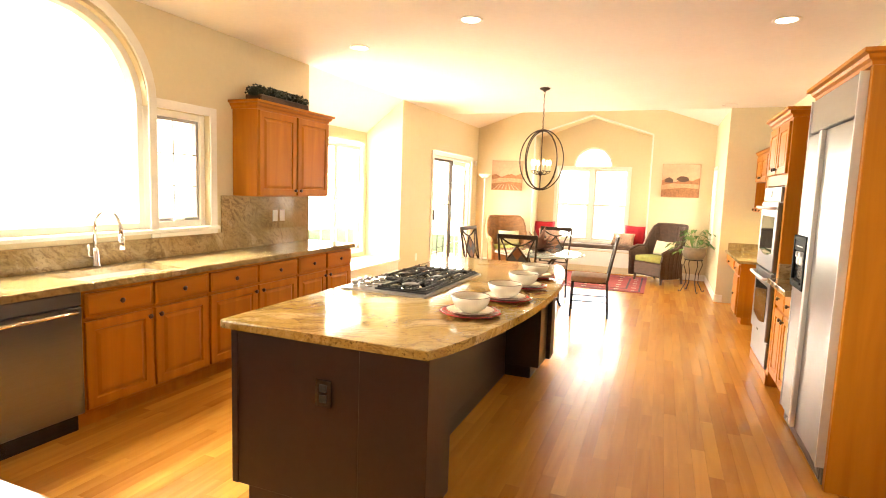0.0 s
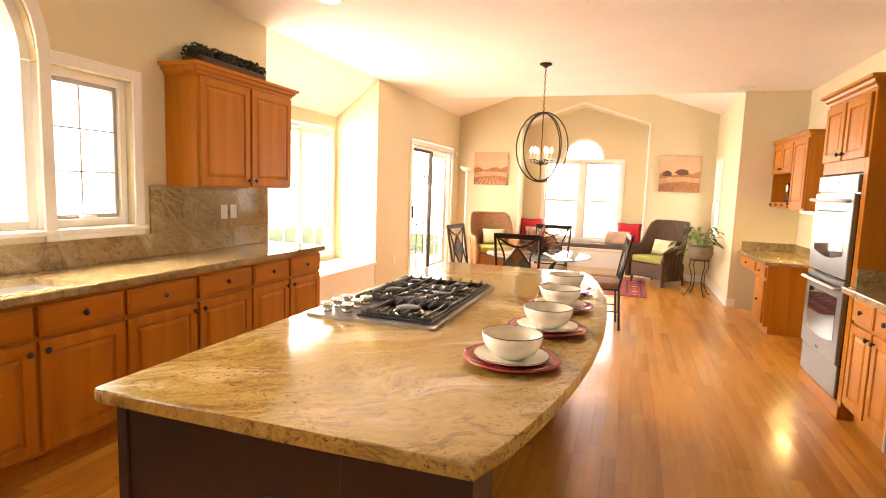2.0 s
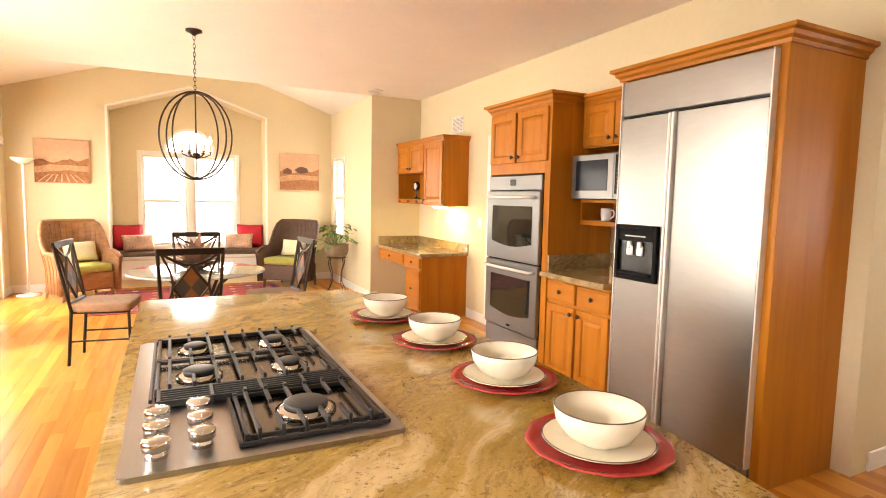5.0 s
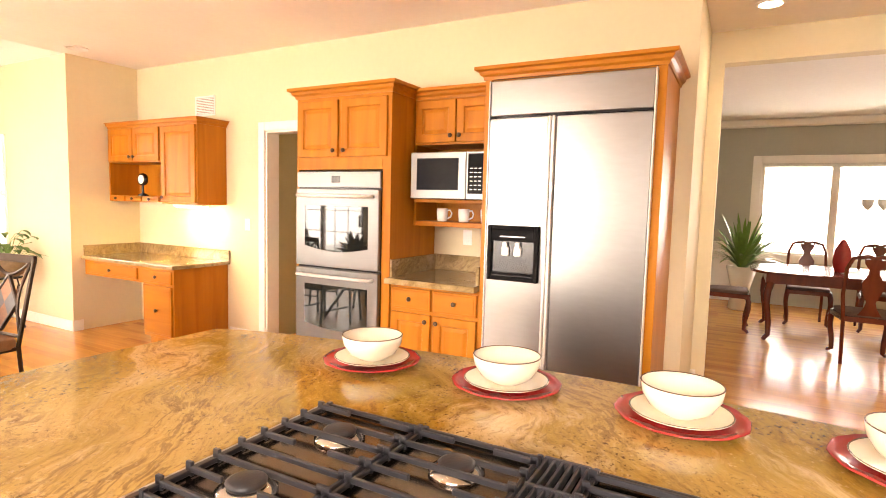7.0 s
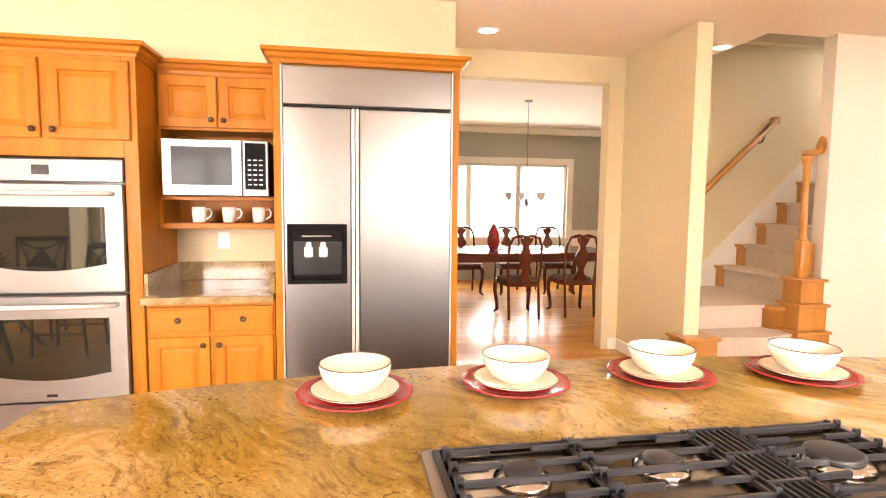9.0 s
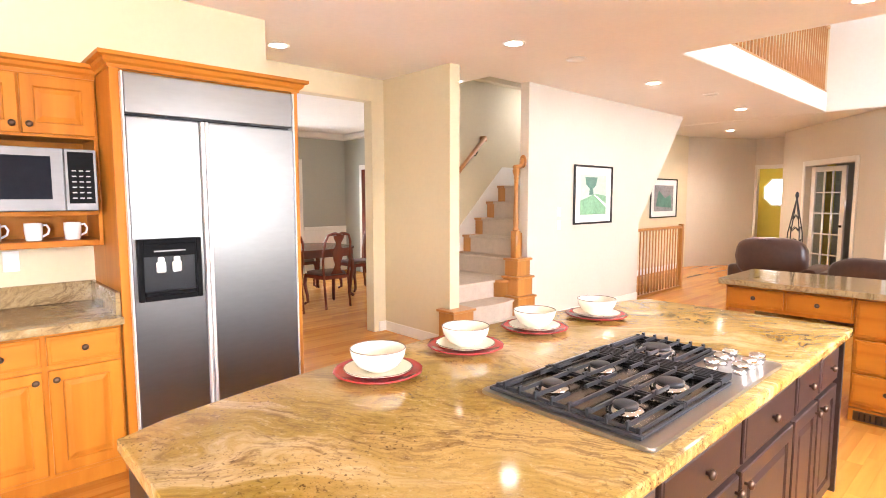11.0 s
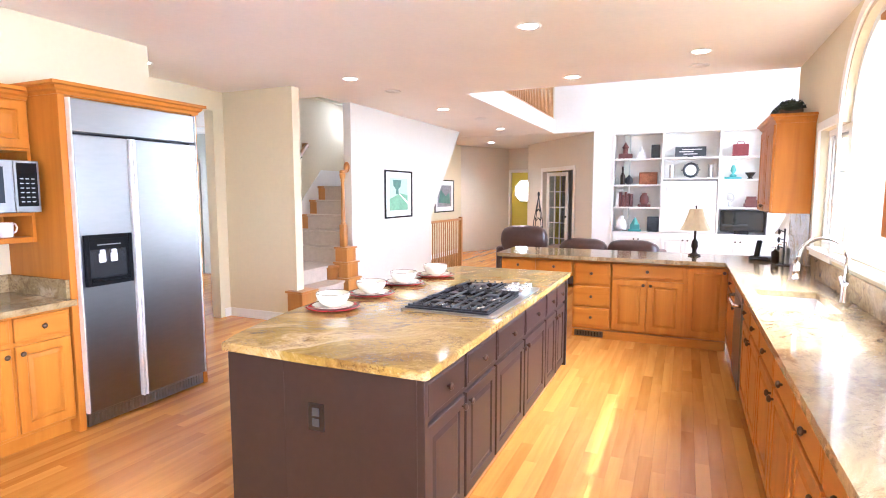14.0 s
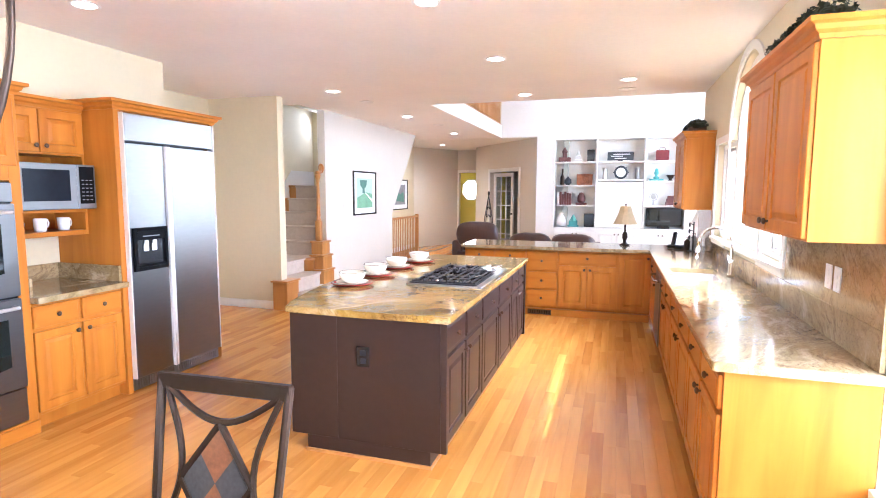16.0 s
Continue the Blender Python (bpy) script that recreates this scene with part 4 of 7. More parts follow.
base_unit(P_(-1.59), 0.38, 0.62, "honey maple corner base cabinet", cols=1, drawers=False, group="cabinets of the peninsula")
th = thing("base_cabinet", "honey maple base cabinet with a wide drawer over two doors", "cabinet", P_(-0.87), "cabinets of the peninsula")
carcass(th, 0.722, 0.62, 0, 0.85, "maple", 0.10)
front(th, "drawer", 0.012, 0.698, 0.68, 0.825, "maple_h", "c")
front(th, "door", 0.012, 0.35, 0.125, 0.655, "maple", "r")
front(th, "door", 0.36, 0.698, 0.125, 0.655, "maple", "l")
base_unit(P_(-0.47), 0.40, 0.62, "honey maple drawer cabinet with three drawers", cols=1, drawer_only=True, group="cabinets of the peninsula")
th = thing("knee_drawer_unit", "honey maple shallow drawers under the worktop end", "cabinet", P_(0.34), "cabinets of the peninsula")
bar(th, "body", 0.001, 0.809, 0.0, 0.62, 0.66, 0.85, "maple")
bar(th, "end_panel", 0.0, 0.02, 0.0, 0.62, 0.0, 0.66, "maple")
front(th, "drawer", 0.01, 0.395, 0.69, 0.825, "maple_h", "c")
front(th, "drawer", 0.415, 0.795, 0.69, 0.825, "maple_h", "c")
bm = bmesh.new()
box(bm, -1.96, -0.47, 1.16, 1.215, 0, 0.09, 0.004)
structure("trim_peninsula_plinth", bm, "maple_h", "honey maple plinth along the peninsula floor", "plinth")
vent = thing("floor_vent", "brown floor register in the plinth", "vent", pose(-0.80, 1.217, 0))
bar(vent, "frame", 0, 0.3, 0, 0.006, 0.015, 0.08, "knob")
for i in range(9):
    bar(vent, "slat", 0.02 + i * 0.03, 0.03 + i * 0.03, 0.006, 0.009, 0.025, 0.07, "black", 0)

# worktops
def smooth_poly(corners, r=0.03, n=5):
    out = []
    k = len(corners)
    for i, (x, y) in enumerate(corners):
        p, a, b = Vector((x, y)), Vector(corners[i - 1]), Vector(corners[(i + 1) % k])
        u, v = (a - p).normalized(), (b - p).normalized()
        if u.dot(v) < -0.97:
            out.append((x, y))
            continue
        for j in range(n + 1):
            s = j / n
            q = p + u * r * (1 - s) ** 2 + v * r * s ** 2
            out.append((q.x, q.y))
    return out


bm = bmesh.new()
SX0, SX1, SY0, SY1 = -2.38, -2.02, 2.82, 3.52      # sink cut-out
prism(bm, smooth_poly([(-1.93, 1.30), (0.37, 1.30), (0.37, 0.52), (-2.528, 0.52), (-2.528, SY0), (-1.93, SY0)][::-1], 0.012), 0.85, CT, 0.008)
box(bm, -2.528, SX0, SY0, SY1, 0.85, CT), box(bm, SX1, -1.93, SY0, SY1, 0.85, CT, 0.004)
prism(bm, smooth_poly([(-2.528, SY1), (-1.93, SY1), (-1.93, 5.735), (-2.528, 5.735)], 0.012), 0.85, CT, 0.008)
solid("worktop", "polished tan granite worktop in an L shape", "worktop", bm, "granite_w")
bm = bmesh.new()
box(bm, WX + 0.001, WX + 0.02, 0.75, 5.70, CT, 1.05, 0.002)
box(bm, WX + 0.001, WX + 0.02, 4.42, 5.70, 1.05, 1.38, 0.002)
box(bm, WX + 0.001, WX + 0.02, 0.75, 1.70, 1.05, 1.38, 0.002)
solid("backsplash", "polished tan granite backsplash behind the sink", "backsplash", bm, "granite_w")

sk = thing("sink", "stainless steel undermount sink in the worktop", "sink", pose(0, 0, 0))
bm = bmesh.new()
o, i_ = [(SX0 - .01, SY0 - .01), (SX1 + .01, SY0 - .01), (SX1 + .01, SY1 + .01), (SX0 - .01, SY1 + .01)], [(SX0 + .02, SY0 + .02), (SX1 - .02, SY0 + .02), (SX1 - .02, SY1 - .02), (SX0 + .02, SY1 - .02)]
a, b = [bm.verts.new((x, y, 0.849)) for x, y in o], [bm.verts.new((x, y, 0.69)) for x, y in i_]
for k in range(4):
    bm.faces.new((a[k], a[(k + 1) % 4], b[(k + 1) % 4], b[k]))
bm.faces.new(b)
part("basin", bm, "alu", sk)
bm = bmesh.new()
lathe(bm, [(0.04, 0.0), (0.04, 0.004), (0.015, 0.005)], 16, -2.2, 3.08, 0.69)
part("drain", bm, "chrome", sk)

fc = thing("faucet", "chrome gooseneck kitchen faucet with a side lever", "faucet", pose(-2.45, 3.20, CT))
bm = bmesh.new()
lathe(bm, [(0.03, 0), (0.03, 0.015), (0.024, 0.03), (0.022, 0.11), (0.017, 0.13)], 16)
part("base", bm, "chrome", fc, "", True)
bm = bmesh.new()
pts = [(0, 0, 0.12), (0, 0, 0.27)] + [(0.125 - 0.125 * math.cos(radians(a)), 0, 0.27 + 0.125 * math.sin(radians(a))) for a in range(15, 176, 16)] + [(0.255, 0, 0.22)]
tube(bm, pts, 0.0125, 10)
part("spout", bm, "chrome", fc, "", True)
bm = bmesh.new()
tube(bm, [(0.255, 0, 0.235), (0.258, 0, 0.14)], 0.017, 10, r2=0.02)
part("spray_head", bm, "chrome", fc, "", True)
bm = bmesh.new()
tube(bm, [(0, -0.02, 0.07), (0.0, -0.05, 0.085), (0.02, -0.06, 0.16)], 0.009, 8)
part("lever", bm, "chrome", fc, "", True)

# ---------------------------------------------------------------- island
isl = thing("kitchen_island", "espresso painted island with drawers, doors and a seating recess", "island", pose(0, 0, 0))
bm = bmesh.new()
box(bm, -0.64, 0.0, 2.57, 5.31, 0.10, 0.85, 0.002)
for y0, y1 in ((2.565, 2.59), (5.295, 5.325)):
    box(bm, -0.675, -0.64, y0, y1, 0.10, 0.85, 0.002)
part("body", bm, "espresso", isl)
for a, b, c, d in ((2.565, 2.65, 2.65, 2.92), (5.18, 5.325, 4.90, 5.18)):
    bar(isl, "end_panel", 0.0, 0.315, a, b, 0.10, 0.85, "espresso", 0.002)
    bar(isl, "side_block", 0.0, 0.28, c, d, 0.10, 0.85, "espresso", 0.002)
bm = bmesh.new()
box(bm, -0.58, 0.0, 2.57, 5.32, 0, 0.10), box(bm, 0.0, 0.21, 2.57, 2.90, 0, 0.10), box(bm, 0.0, 0.21, 4.92, 5.32, 0, 0.10)
box(bm, -0.64, 0.0, 5.31, 5.325, 0.10, 0.85, 0.001)
part("plinth", bm, "espresso", isl)
bm = bmesh.new()
box(bm, -0.59, 0.22, 5.321, 5.333, 0, 0.018), box(bm, -0.59, 0.22, 2.557, 2.569, 0, 0.018), box(bm, -0.592, -0.581, 2.57, 5.32, 0, 0.018)
part("shoe_moulding", bm, "oak", isl, "oak shoe moulding")
ys = [5.29, 4.86, 4.41, 3.84, 3.27, 2.92, 2.59]
for i, (ya, yb) in enumerate(zip(ys, ys[1:])):
    for kind, z0, z1, kn in (("drawer", 0.66, 0.825, "c"), ("door", 0.125, 0.635, "r" if i % 2 == 0 else "l")):
        w = ya - yb - 0.024
        f = part(kind, panel_bm(w, z1 - z0, 0.019, kind == "drawer"), "espresso", isl)
        f.matrix_basis = pose(-0.66, ya - 0.012, z0, 0, 0, -90)
        share("knob", KNOB, f, pose({"c": w / 2, "r": w - 0.03, "l": 0.03}[kn], 0.002, (z1 - z0) / 2 if kn == "c" else z1 - z0 - 0.045), "round bronze knob")
for y, r in ((5.326, 180), (2.564, 0)):
    pl = part("outlet_plate", bx(-0.04, 0.04, -0.006, 0, -0.06, 0.06, bevel=0.002), "black", isl, "dark outlet plate")
    pl.matrix_basis = pose(-0.17, y, 0.62, 0, 0, r)
    part("socket", bx(-0.018, 0.018, -0.009, -0.006, 0.006, 0.04, bevel=0.002), "iron", pl)
    part("socket", bx(-0.018, 0.018, -0.009, -0.006, -0.04, -0.006, bevel=0.002), "iron", pl)

bm = bmesh.new()
east = []
for i in range(25):
    s = i / 24
    y = 2.51 + (5.345 - 2.51) * s
    east.append((0.33 + 0.20 * (1 - (2 * s - 1) ** 2) ** 0.85 if 0 < s < 1 else 0.33, y))
outline = [(-0.675, 2.51), (-0.1, 2.51)] + east + [(-0.1, 5.345), (-0.675, 5.345), (-0.689, 5.34), (-0.695, 5.325), (-0.695, 2.53), (-0.689, 2.515)]
prism(bm, outline, 0.85, CT, 0.009, 2)
solid("island_worktop", "polished golden granite island worktop with a bowed side", "worktop", bm, "granite")

# cooktop
ck = thing("gas_cooktop", "stainless steel gas cooktop with five burners", "cooktop", pose(-0.365, 3.925, CT))
bm = bmesh.new()
prism(bm, smooth_poly([(-0.285, -0.5), (0.285, -0.5), (0.285, 0.5), (-0.285, 0.5)], 0.02), 0.0, 0.012, 0.004)
part("tray", bm, "traysteel", ck)
# flat sheets; their dark colour stands in for shade in a sunken well
bm = bmesh.new()
box(bm, -0.235, 0.255, -0.12, 0.47, 0.0121, 0.0135), box(bm, -0.06, 0.255, -0.45, -0.12, 0.0121, 0.0135)
part("well", bm, "wellsteel", ck, "flat polished steel burner well, toned dark for depth")
bm = bmesh.new()
for a in ((-0.243, 0.263, 0.465, 0.478), (-0.243, -0.235, -0.12, 0.465), (0.255, 0.263, -0.458, 0.465), (-0.068, 0.255, -0.458, -0.45), (-0.068, -0.06, -0.45, -0.12)):
    box(bm, *a, 0.0121, 0.022, 0.001)
part("well_edge", bm, "iron", ck)
for x, y, r in ((-0.12, 0.33, 0.042), (0.13, 0.33, 0.042), (-0.12, 0.05, 0.05), (0.13, 0.05, 0.042), (0.10, -0.31, 0.06)):
    bm = bmesh.new()
    lathe(bm, [(r + 0.012, 0.0135), (r + 0.012, 0.02), (r, 0.026), (r - 0.006, 0.028)], 20, x, y)
    bu = part("burner", bm, "polished", ck, "", True)
    bm = bmesh.new()
    lathe(bm, [(r - 0.008, 0.028), (r - 0.006, 0.036), (r - 0.014, 0.04)], 20, x, y)
    part("burner_cap", bm, "iron", bu, "black burner cap", True)


def grate(x0, x1, y0, y1, nb):
    """A cast iron pan support: a light frame on feet, with fingers that reach in from two sides."""
    bm = bmesh.new()
    t, zt = 0.0042, 0.034
    for y in (y0, y1):
        box(bm, x0, x1, y - t, y + t, zt - 0.014, zt - 0.004, 0.0015)
    for x in (x0, x1):
        box(bm, x - t, x + t, y0, y1, zt - 0.014, zt - 0.004, 0.0015)
        for y in (y0, y1):
            box(bm, x - 0.006, x + 0.006, y - 0.006, y + 0.006, 0.0136, zt, 0.0015)
    mid, h = (y0 + y1) / 2, y1 - y0
    for i in range(nb):
        x = x0 + (x1 - x0) * (i + 0.5) / nb
        # every third bar stops short of the burner
        runs = ((y0 - 0.006, mid - h * 0.17), (mid + h * 0.17, y1 + 0.006)) if i % 3 == 1 else ((y0 - 0.006, y1 + 0.006),)
        for a, b in runs:
            box(bm, x - 0.0042, x + 0.0042, a, b, zt - 0.008, zt + 0.004, 0.0015)
        for y in (y0, y1):
            box(bm, x - 0.0042, x + 0.0042, y - 0.007, y + 0.009, zt - 0.016, zt + 0.011, 0.0015)
    return bm


part("grate", grate(-0.225, 0.245, 0.20, 0.455, 8), "iron", ck, "black cast iron grate")
part("grate", grate(-0.225, 0.245, -0.075, 0.185, 8), "iron", ck, "black cast iron grate")
part("grate", grate(-0.05, 0.245, -0.44, -0.185, 6), "iron", ck, "black cast iron grate")
bm = bmesh.new()
for i in range(6):
    y = -0.17 + i * 0.016
    box(bm, -0.22, 0.245, y - 0.003, y + 0.003, 0.016, 0.033, 0.001)
for x in (-0.22, -0.1, 0.02, 0.13, 0.245):
    box(bm, x - 0.004, x + 0.004, -0.175, -0.085, 0.014, 0.035, 0.001)
part("vent_grille", bm, "iron", ck, "black downdraft grille")
for j in range(2):
    for i in range(3):
        bm = bmesh.new()
        lathe(bm, [(0.021, 0.012), (0.021, 0.022), (0.018, 0.024), (0.018, 0.028), (0.026, 0.030), (0.027, 0.046), (0.0245, 0.05), (0.004, 0.051)], 22, -0.22 + j * 0.085, -0.43 + i * 0.085 + j * 0.02)
        part("knob", bm, "chrome", ck, "polished steel control knob", True)

# place settings
ch_bm = bmesh.new()
prof = [(0.05, 0.0), (0.095, 0.003), (0.143, 0.012), (0.156, 0.018), (0.154, 0.021), (0.139, 0.016), (0.10, 0.008), (0.01, 0.006)]
lathe(ch_bm, prof, 40)
for v in ch_bm.verts:
    r = math.hypot(v.co.x, v.co.y)
    if r > 0.138:
        k = 1 + 0.012 * math.cos(12 * math.atan2(v.co.y, v.co.x))
        v.co.x *= k
        v.co.y *= k


def setting(x, y, first=[]):
    if not first:
        c = solid("charger_plate", "red glazed charger plate with a scalloped rim", "plate", ch_bm, "red", pose(x, y, CT), "place settings", True)
        p = thing("dinner_plate", "cream dinner plate with a brown rim", "plate", pose(x, y, CT + 0.0085), "place settings")
        bm = bmesh.new()
        lathe(bm, [(0.06, 0.0), (0.08, 0.004), (0.118, 0.016), (0.121, 0.019), (0.117, 0.019), (0.08, 0.008), (0.01, 0.007)], 36)
        part("dish", bm, "cream", p, "", True)
        bm = bmesh.new()
        tube(bm, [(0.119 * math.cos(2 * math.pi * i / 36), 0.119 * math.sin(2 * math.pi * i / 36), 0.0195) for i in range(36)], 0.0018, 5, True)
        part("rim", bm, "rimbrown", p, "thin brown rim")
        b = thing("soup_bowl", "deep cream bowl with a brown rim", "bowl", pose(x, y, CT + 0.0156), "place settings")
        bm = bmesh.new()
        lathe(bm, [(0.04, 0.0), (0.045, 0.004), (0.075, 0.022), (0.092, 0.05), (0.097, 0.078), (0.094, 0.079), (0.088, 0.052), (0.07, 0.026), (0.01, 0.012)], 36)
        part("dish", bm, "cream", b, "", True)
        bm = bmesh.new()
        tube(bm, [(0.0955 * math.cos(2 * math.pi * i / 36), 0.0955 * math.sin(2 * math.pi * i / 36), 0.0795) for i in range(36)], 0.0018, 5, True)
        part("rim", bm, "rimbrown", b, "thin brown rim")
        first.extend([c, p, b])
    else:
        for ob, z in zip(first, (0, 0.0085, 0.0156)):
            copy_thing(ob, pose(x, y, CT + z, 0, 0, 20 * y))


for x, y in ((0.265, 3.185), (0.315, 3.635), (0.31, 4.095), (0.288, 4.55)):
    setting(x, y)

# ---------------------------------------------------------------- tall wall: oven tower, niche, refrigerator
ot = thing("oven_cabinet", "tall honey maple oven cabinet with a cornice", "cabinet", E_(6.505))
od = EX - 2.0 - 0.002
bm = bmesh.new()
for a in ((0, 0.021, 0, 2.17), (0.785, 0.855, 0, 2.17)):
    bar(ot, "side_panel", a[0], a[1], 0, od, a[2], a[3], "maple", 0.002)
box(bm, 0.021, 0.785, 0, od, 1.63, 2.17, 0.002), box(bm, 0.021, 0.785, 0, od, 0, 0.10), box(bm, 0.021, 0.785, od - 0.02, od, 0.1, 1.63)
part("body", bm, "maple", ot)
front(ot, "door", 0.02, 0.40, 1.72, 2.125, "maple", "R")
front(ot, "door", 0.435, 0.825, 1.72, 2.125, "maple", "L")
part("cornice", crown_bm(0.855, od, 2.15), "maple_h", ot)
bar(ot, "plinth", 0.0, 0.855, -0.015, 0.0, 0, 0.09, "maple_h")

ov = thing("double_oven", "stainless steel double wall oven with dark glass doors", "oven", E_(6.482))
bar(ov, "casing", 0.0, 0.76, 0.0, 0.5, 0.115, 1.62, "black", 0)
bar(ov, "control_panel", 0.0, 0.76, -0.022, 0.0, 1.50, 1.615, "steel_h", 0.004)
bar(ov, "display", 0.33, 0.41, -0.024, -0.02, 1.535, 1.585, "black", 0.001)
bar(ov, "bottom_panel", 0.0, 0.76, -0.02, 0.0, 0.115, 0.33, "steel_h", 0.004)
for z0, z1 in ((0.92, 1.49), (0.34, 0.905)):
    dr = part("oven_door", bx(0.0, 0.76, -0.035, -0.001, z0, z1, bevel=0.005), "steel_h", ov)
    bm = bmesh.new()
    pts = [(0.09, z0 + 0.15)] + [(0.09 + 0.58 * i / 12, z0 + 0.15 - 0.035 * math.sin(math.pi * i / 12)) for i in range(1, 12)] + [(0.67, z0 + 0.15), (0.67, z1 - 0.12), (0.09, z1 - 0.12)]
    fr_, bk_ = [bm.verts.new((x, -0.0375, z)) for x, z in pts], [bm.verts.new((x, -0.034, z)) for x, z in pts]
    bm.faces.new(fr_), bm.faces.new(bk_[::-1])
    for i in range(len(pts)):
        bm.faces.new((fr_[i], fr_[(i + 1) % len(pts)], bk_[(i + 1) % len(pts)], bk_[i]))
    part("glass", bm, "darkglass", dr, "dark curved oven glass")
    bm = bmesh.new()
    tube(bm, [(0.05, -0.035, z1 - 0.05), (0.05, -0.08, z1 - 0.05), (0.38, -0.085, z1 - 0.05), (0.71, -0.08, z1 - 0.05), (0.71, -0.035, z1 - 0.05)], 0.012, 8)
    part("handle", bm, "alu", dr, "steel bar handle", True)
bar(ov, "badge", 0.355, 0.405, -0.0375, -0.035, 0.365, 0.38, "black", 0)

base_unit(E_(5.648, 2.02), 0.68, EX - 2.02 - 0.002, "honey maple base cabinet beside the refrigerator", cols=2)
bm = bmesh.new()
box(bm, 1.93, EX - 0.001, 4.967, 5.648, 0.85, CT, 0.006, 2)
solid("side_worktop", "polished tan granite worktop in the niche", "worktop", bm, "granite_w")
bm = bmesh.new()
box(bm, EX - 0.021, EX - 0.001, 4.99, 5.627, CT, 1.01, 0.002), box(bm, 2.0, EX - 0.001, 5.627, 5.647, CT, 1.01, 0.002), box(bm, 2.0, EX - 0.001, 4.967, 4.99, CT, 1.01, 0.002)
solid("side_backsplash", "low tan granite upstand round the niche", "backsplash", bm, "granite_w")

uc = thing("microwave_cabinet", "honey maple wall cabinet with a microwave shelf", "cabinet", E_(5.648, 2.30))
ud = EX - 2.30 - 0.002
bm = bmesh.new()
box(bm, 0, 0.68, 0, ud, 1.82, 2.15, 0.002)
for a in (0, 0.66):
    bar(uc, "side_panel", a, a + 0.02, 0, ud, 1.24, 1.82, "maple", 0)
bar(uc, "back_panel", 0.02, 0.66, ud - 0.012, ud, 1.24, 1.82, "maple", 0)
bar(uc, "shelf_board", 0.02, 0.66, 0.0, ud - 0.012, 1.24, 1.275, "maple_h", 0.003)
bar(uc, "shelf_board", 0.02, 0.66, -0.02, ud - 0.012, 1.41, 1.435, "maple_h", 0.003)
part("body", bm, "maple", uc)
front(uc, "door", 0.012, 0.335, 1.835, 2.13, "maple", "R")
front(uc, "door", 0.345, 0.668, 1.835, 2.13, "maple", "L")
part("cornice", crown_bm(0.68, ud, 2.14, wrap=(False, False)), "maple_h", uc)

mw = thing("microwave", "stainless steel microwave with a dark window", "microwave", E_(5.585, 2.16))
bar(mw, "case", 0.0, 0.575, 0.015, 0.42, 1.436, 1.755, "black", 0.004)
bar(mw, "door", 0.0, 0.43, -0.01, 0.014, 1.437, 1.755, "steel_h", 0.004)
bar(mw, "window", 0.05, 0.375, -0.0125, -0.01, 1.497, 1.713, "smoke", 0)
cp = bar(mw, "control_panel", 0.432, 0.575, -0.01, 0.014, 1.437, 1.755, "steel_h", 0.004)
bar(cp, "keypad", 0.446, 0.561, -0.012, -0.01, 1.475, 1.74, "matblack", 0.001)
for r in range(6):
    for c in range(3):
        bar(cp, "key", 0.462 + c * 0.031, 0.481 + c * 0.031, -0.013, -0.0121, 1.50 + r * 0.028, 1.506 + r * 0.028, "steel", 0)

mugm = bmesh.new()
lathe(mugm, [(0.032, 0), (0.036, 0.004), (0.041, 0.05), (0.041, 0.094), (0.038, 0.094), (0.037, 0.01), (0.005, 0.008)], 20)
mug = thing("mug", "white ceramic mug on the open shelf", "mug", pose(2.38, 5.45, 1.276), "mugs on the shelf")
part("cup", mugm, "whitecer", mug, "", True)
bm = bmesh.new()
tube(bm, [(0.039, 0, 0.08), (0.06, 0, 0.083), (0.072, 0, 0.06), (0.065, 0, 0.035), (0.038, 0, 0.02)], 0.006, 8)
part("handle", bm, "whitecer", mug, "", True)
mug.matrix_basis = pose(2.38, 5.45, 1.276, 0, 0, -80)
for y in (5.275, 5.10):
    copy_thing(mug, pose(2.38, y, 1.276, 0, 0, -75 - y))

# refrigerator in its maple surround
pn = thing("refrigerator_surround", "honey maple side panels and cornice round the refrigerator", "panel", E_(4.962))
bm = bmesh.new()
box(bm, 0, 0.045, 0, od, 0, 2.17, 0.003)
part("side_panel", bm, "maple", pn)
bm = bmesh.new()
box(bm, 1.0, 1.045, 0, od, 0, 2.17, 0.003)
part("side_panel", bm, "maple", pn)
bar(pn, "top_panel", 0.045, 1.0, 0.02, od, 2.155, 2.17, "maple_h", 0)
part("cornice", crown_bm(1.045, od, 2.165), "maple_h", pn)

fr = thing("refrigerator", "stainless steel side-by-side refrigerator with a dispenser", "refrigerator", E_(4.91))
bar(fr, "cabinet", 0.0, 0.94, 0.03, od - 0.01, 0.02, 2.15, "black", 0)
bar(fr, "grille_panel", 0.0, 0.94, -0.03, 0.03, 1.94, 2.15, "steel", 0.006)
for nm, a, b in (("freezer_door", 0.0, 0.37), ("fridge_door", 0.415, 0.94)):
    bar(fr, nm, a, b, -0.035, 0.03, 0.11, 1.925, "steel", 0.006)
for a in (0.372, 0.395):
    bar(fr, "handle", a, a + 0.018, -0.06, 0.02, 0.11, 1.925, "alu", 0.005)
bar(fr, "side_trim", -0.008, 0.0, -0.04, 0.03, 0.11, 2.15, "alu", 0.002)
bar(fr, "side_trim", 0.94, 0.948, -0.04, 0.03, 0.11, 2.15, "alu", 0.002)
ds = part("dispenser", bx(0.02, 0.345, -0.04, -0.034, 0.95, 1.285, bevel=0.002), "matblack", fr, "black water and ice dispenser")
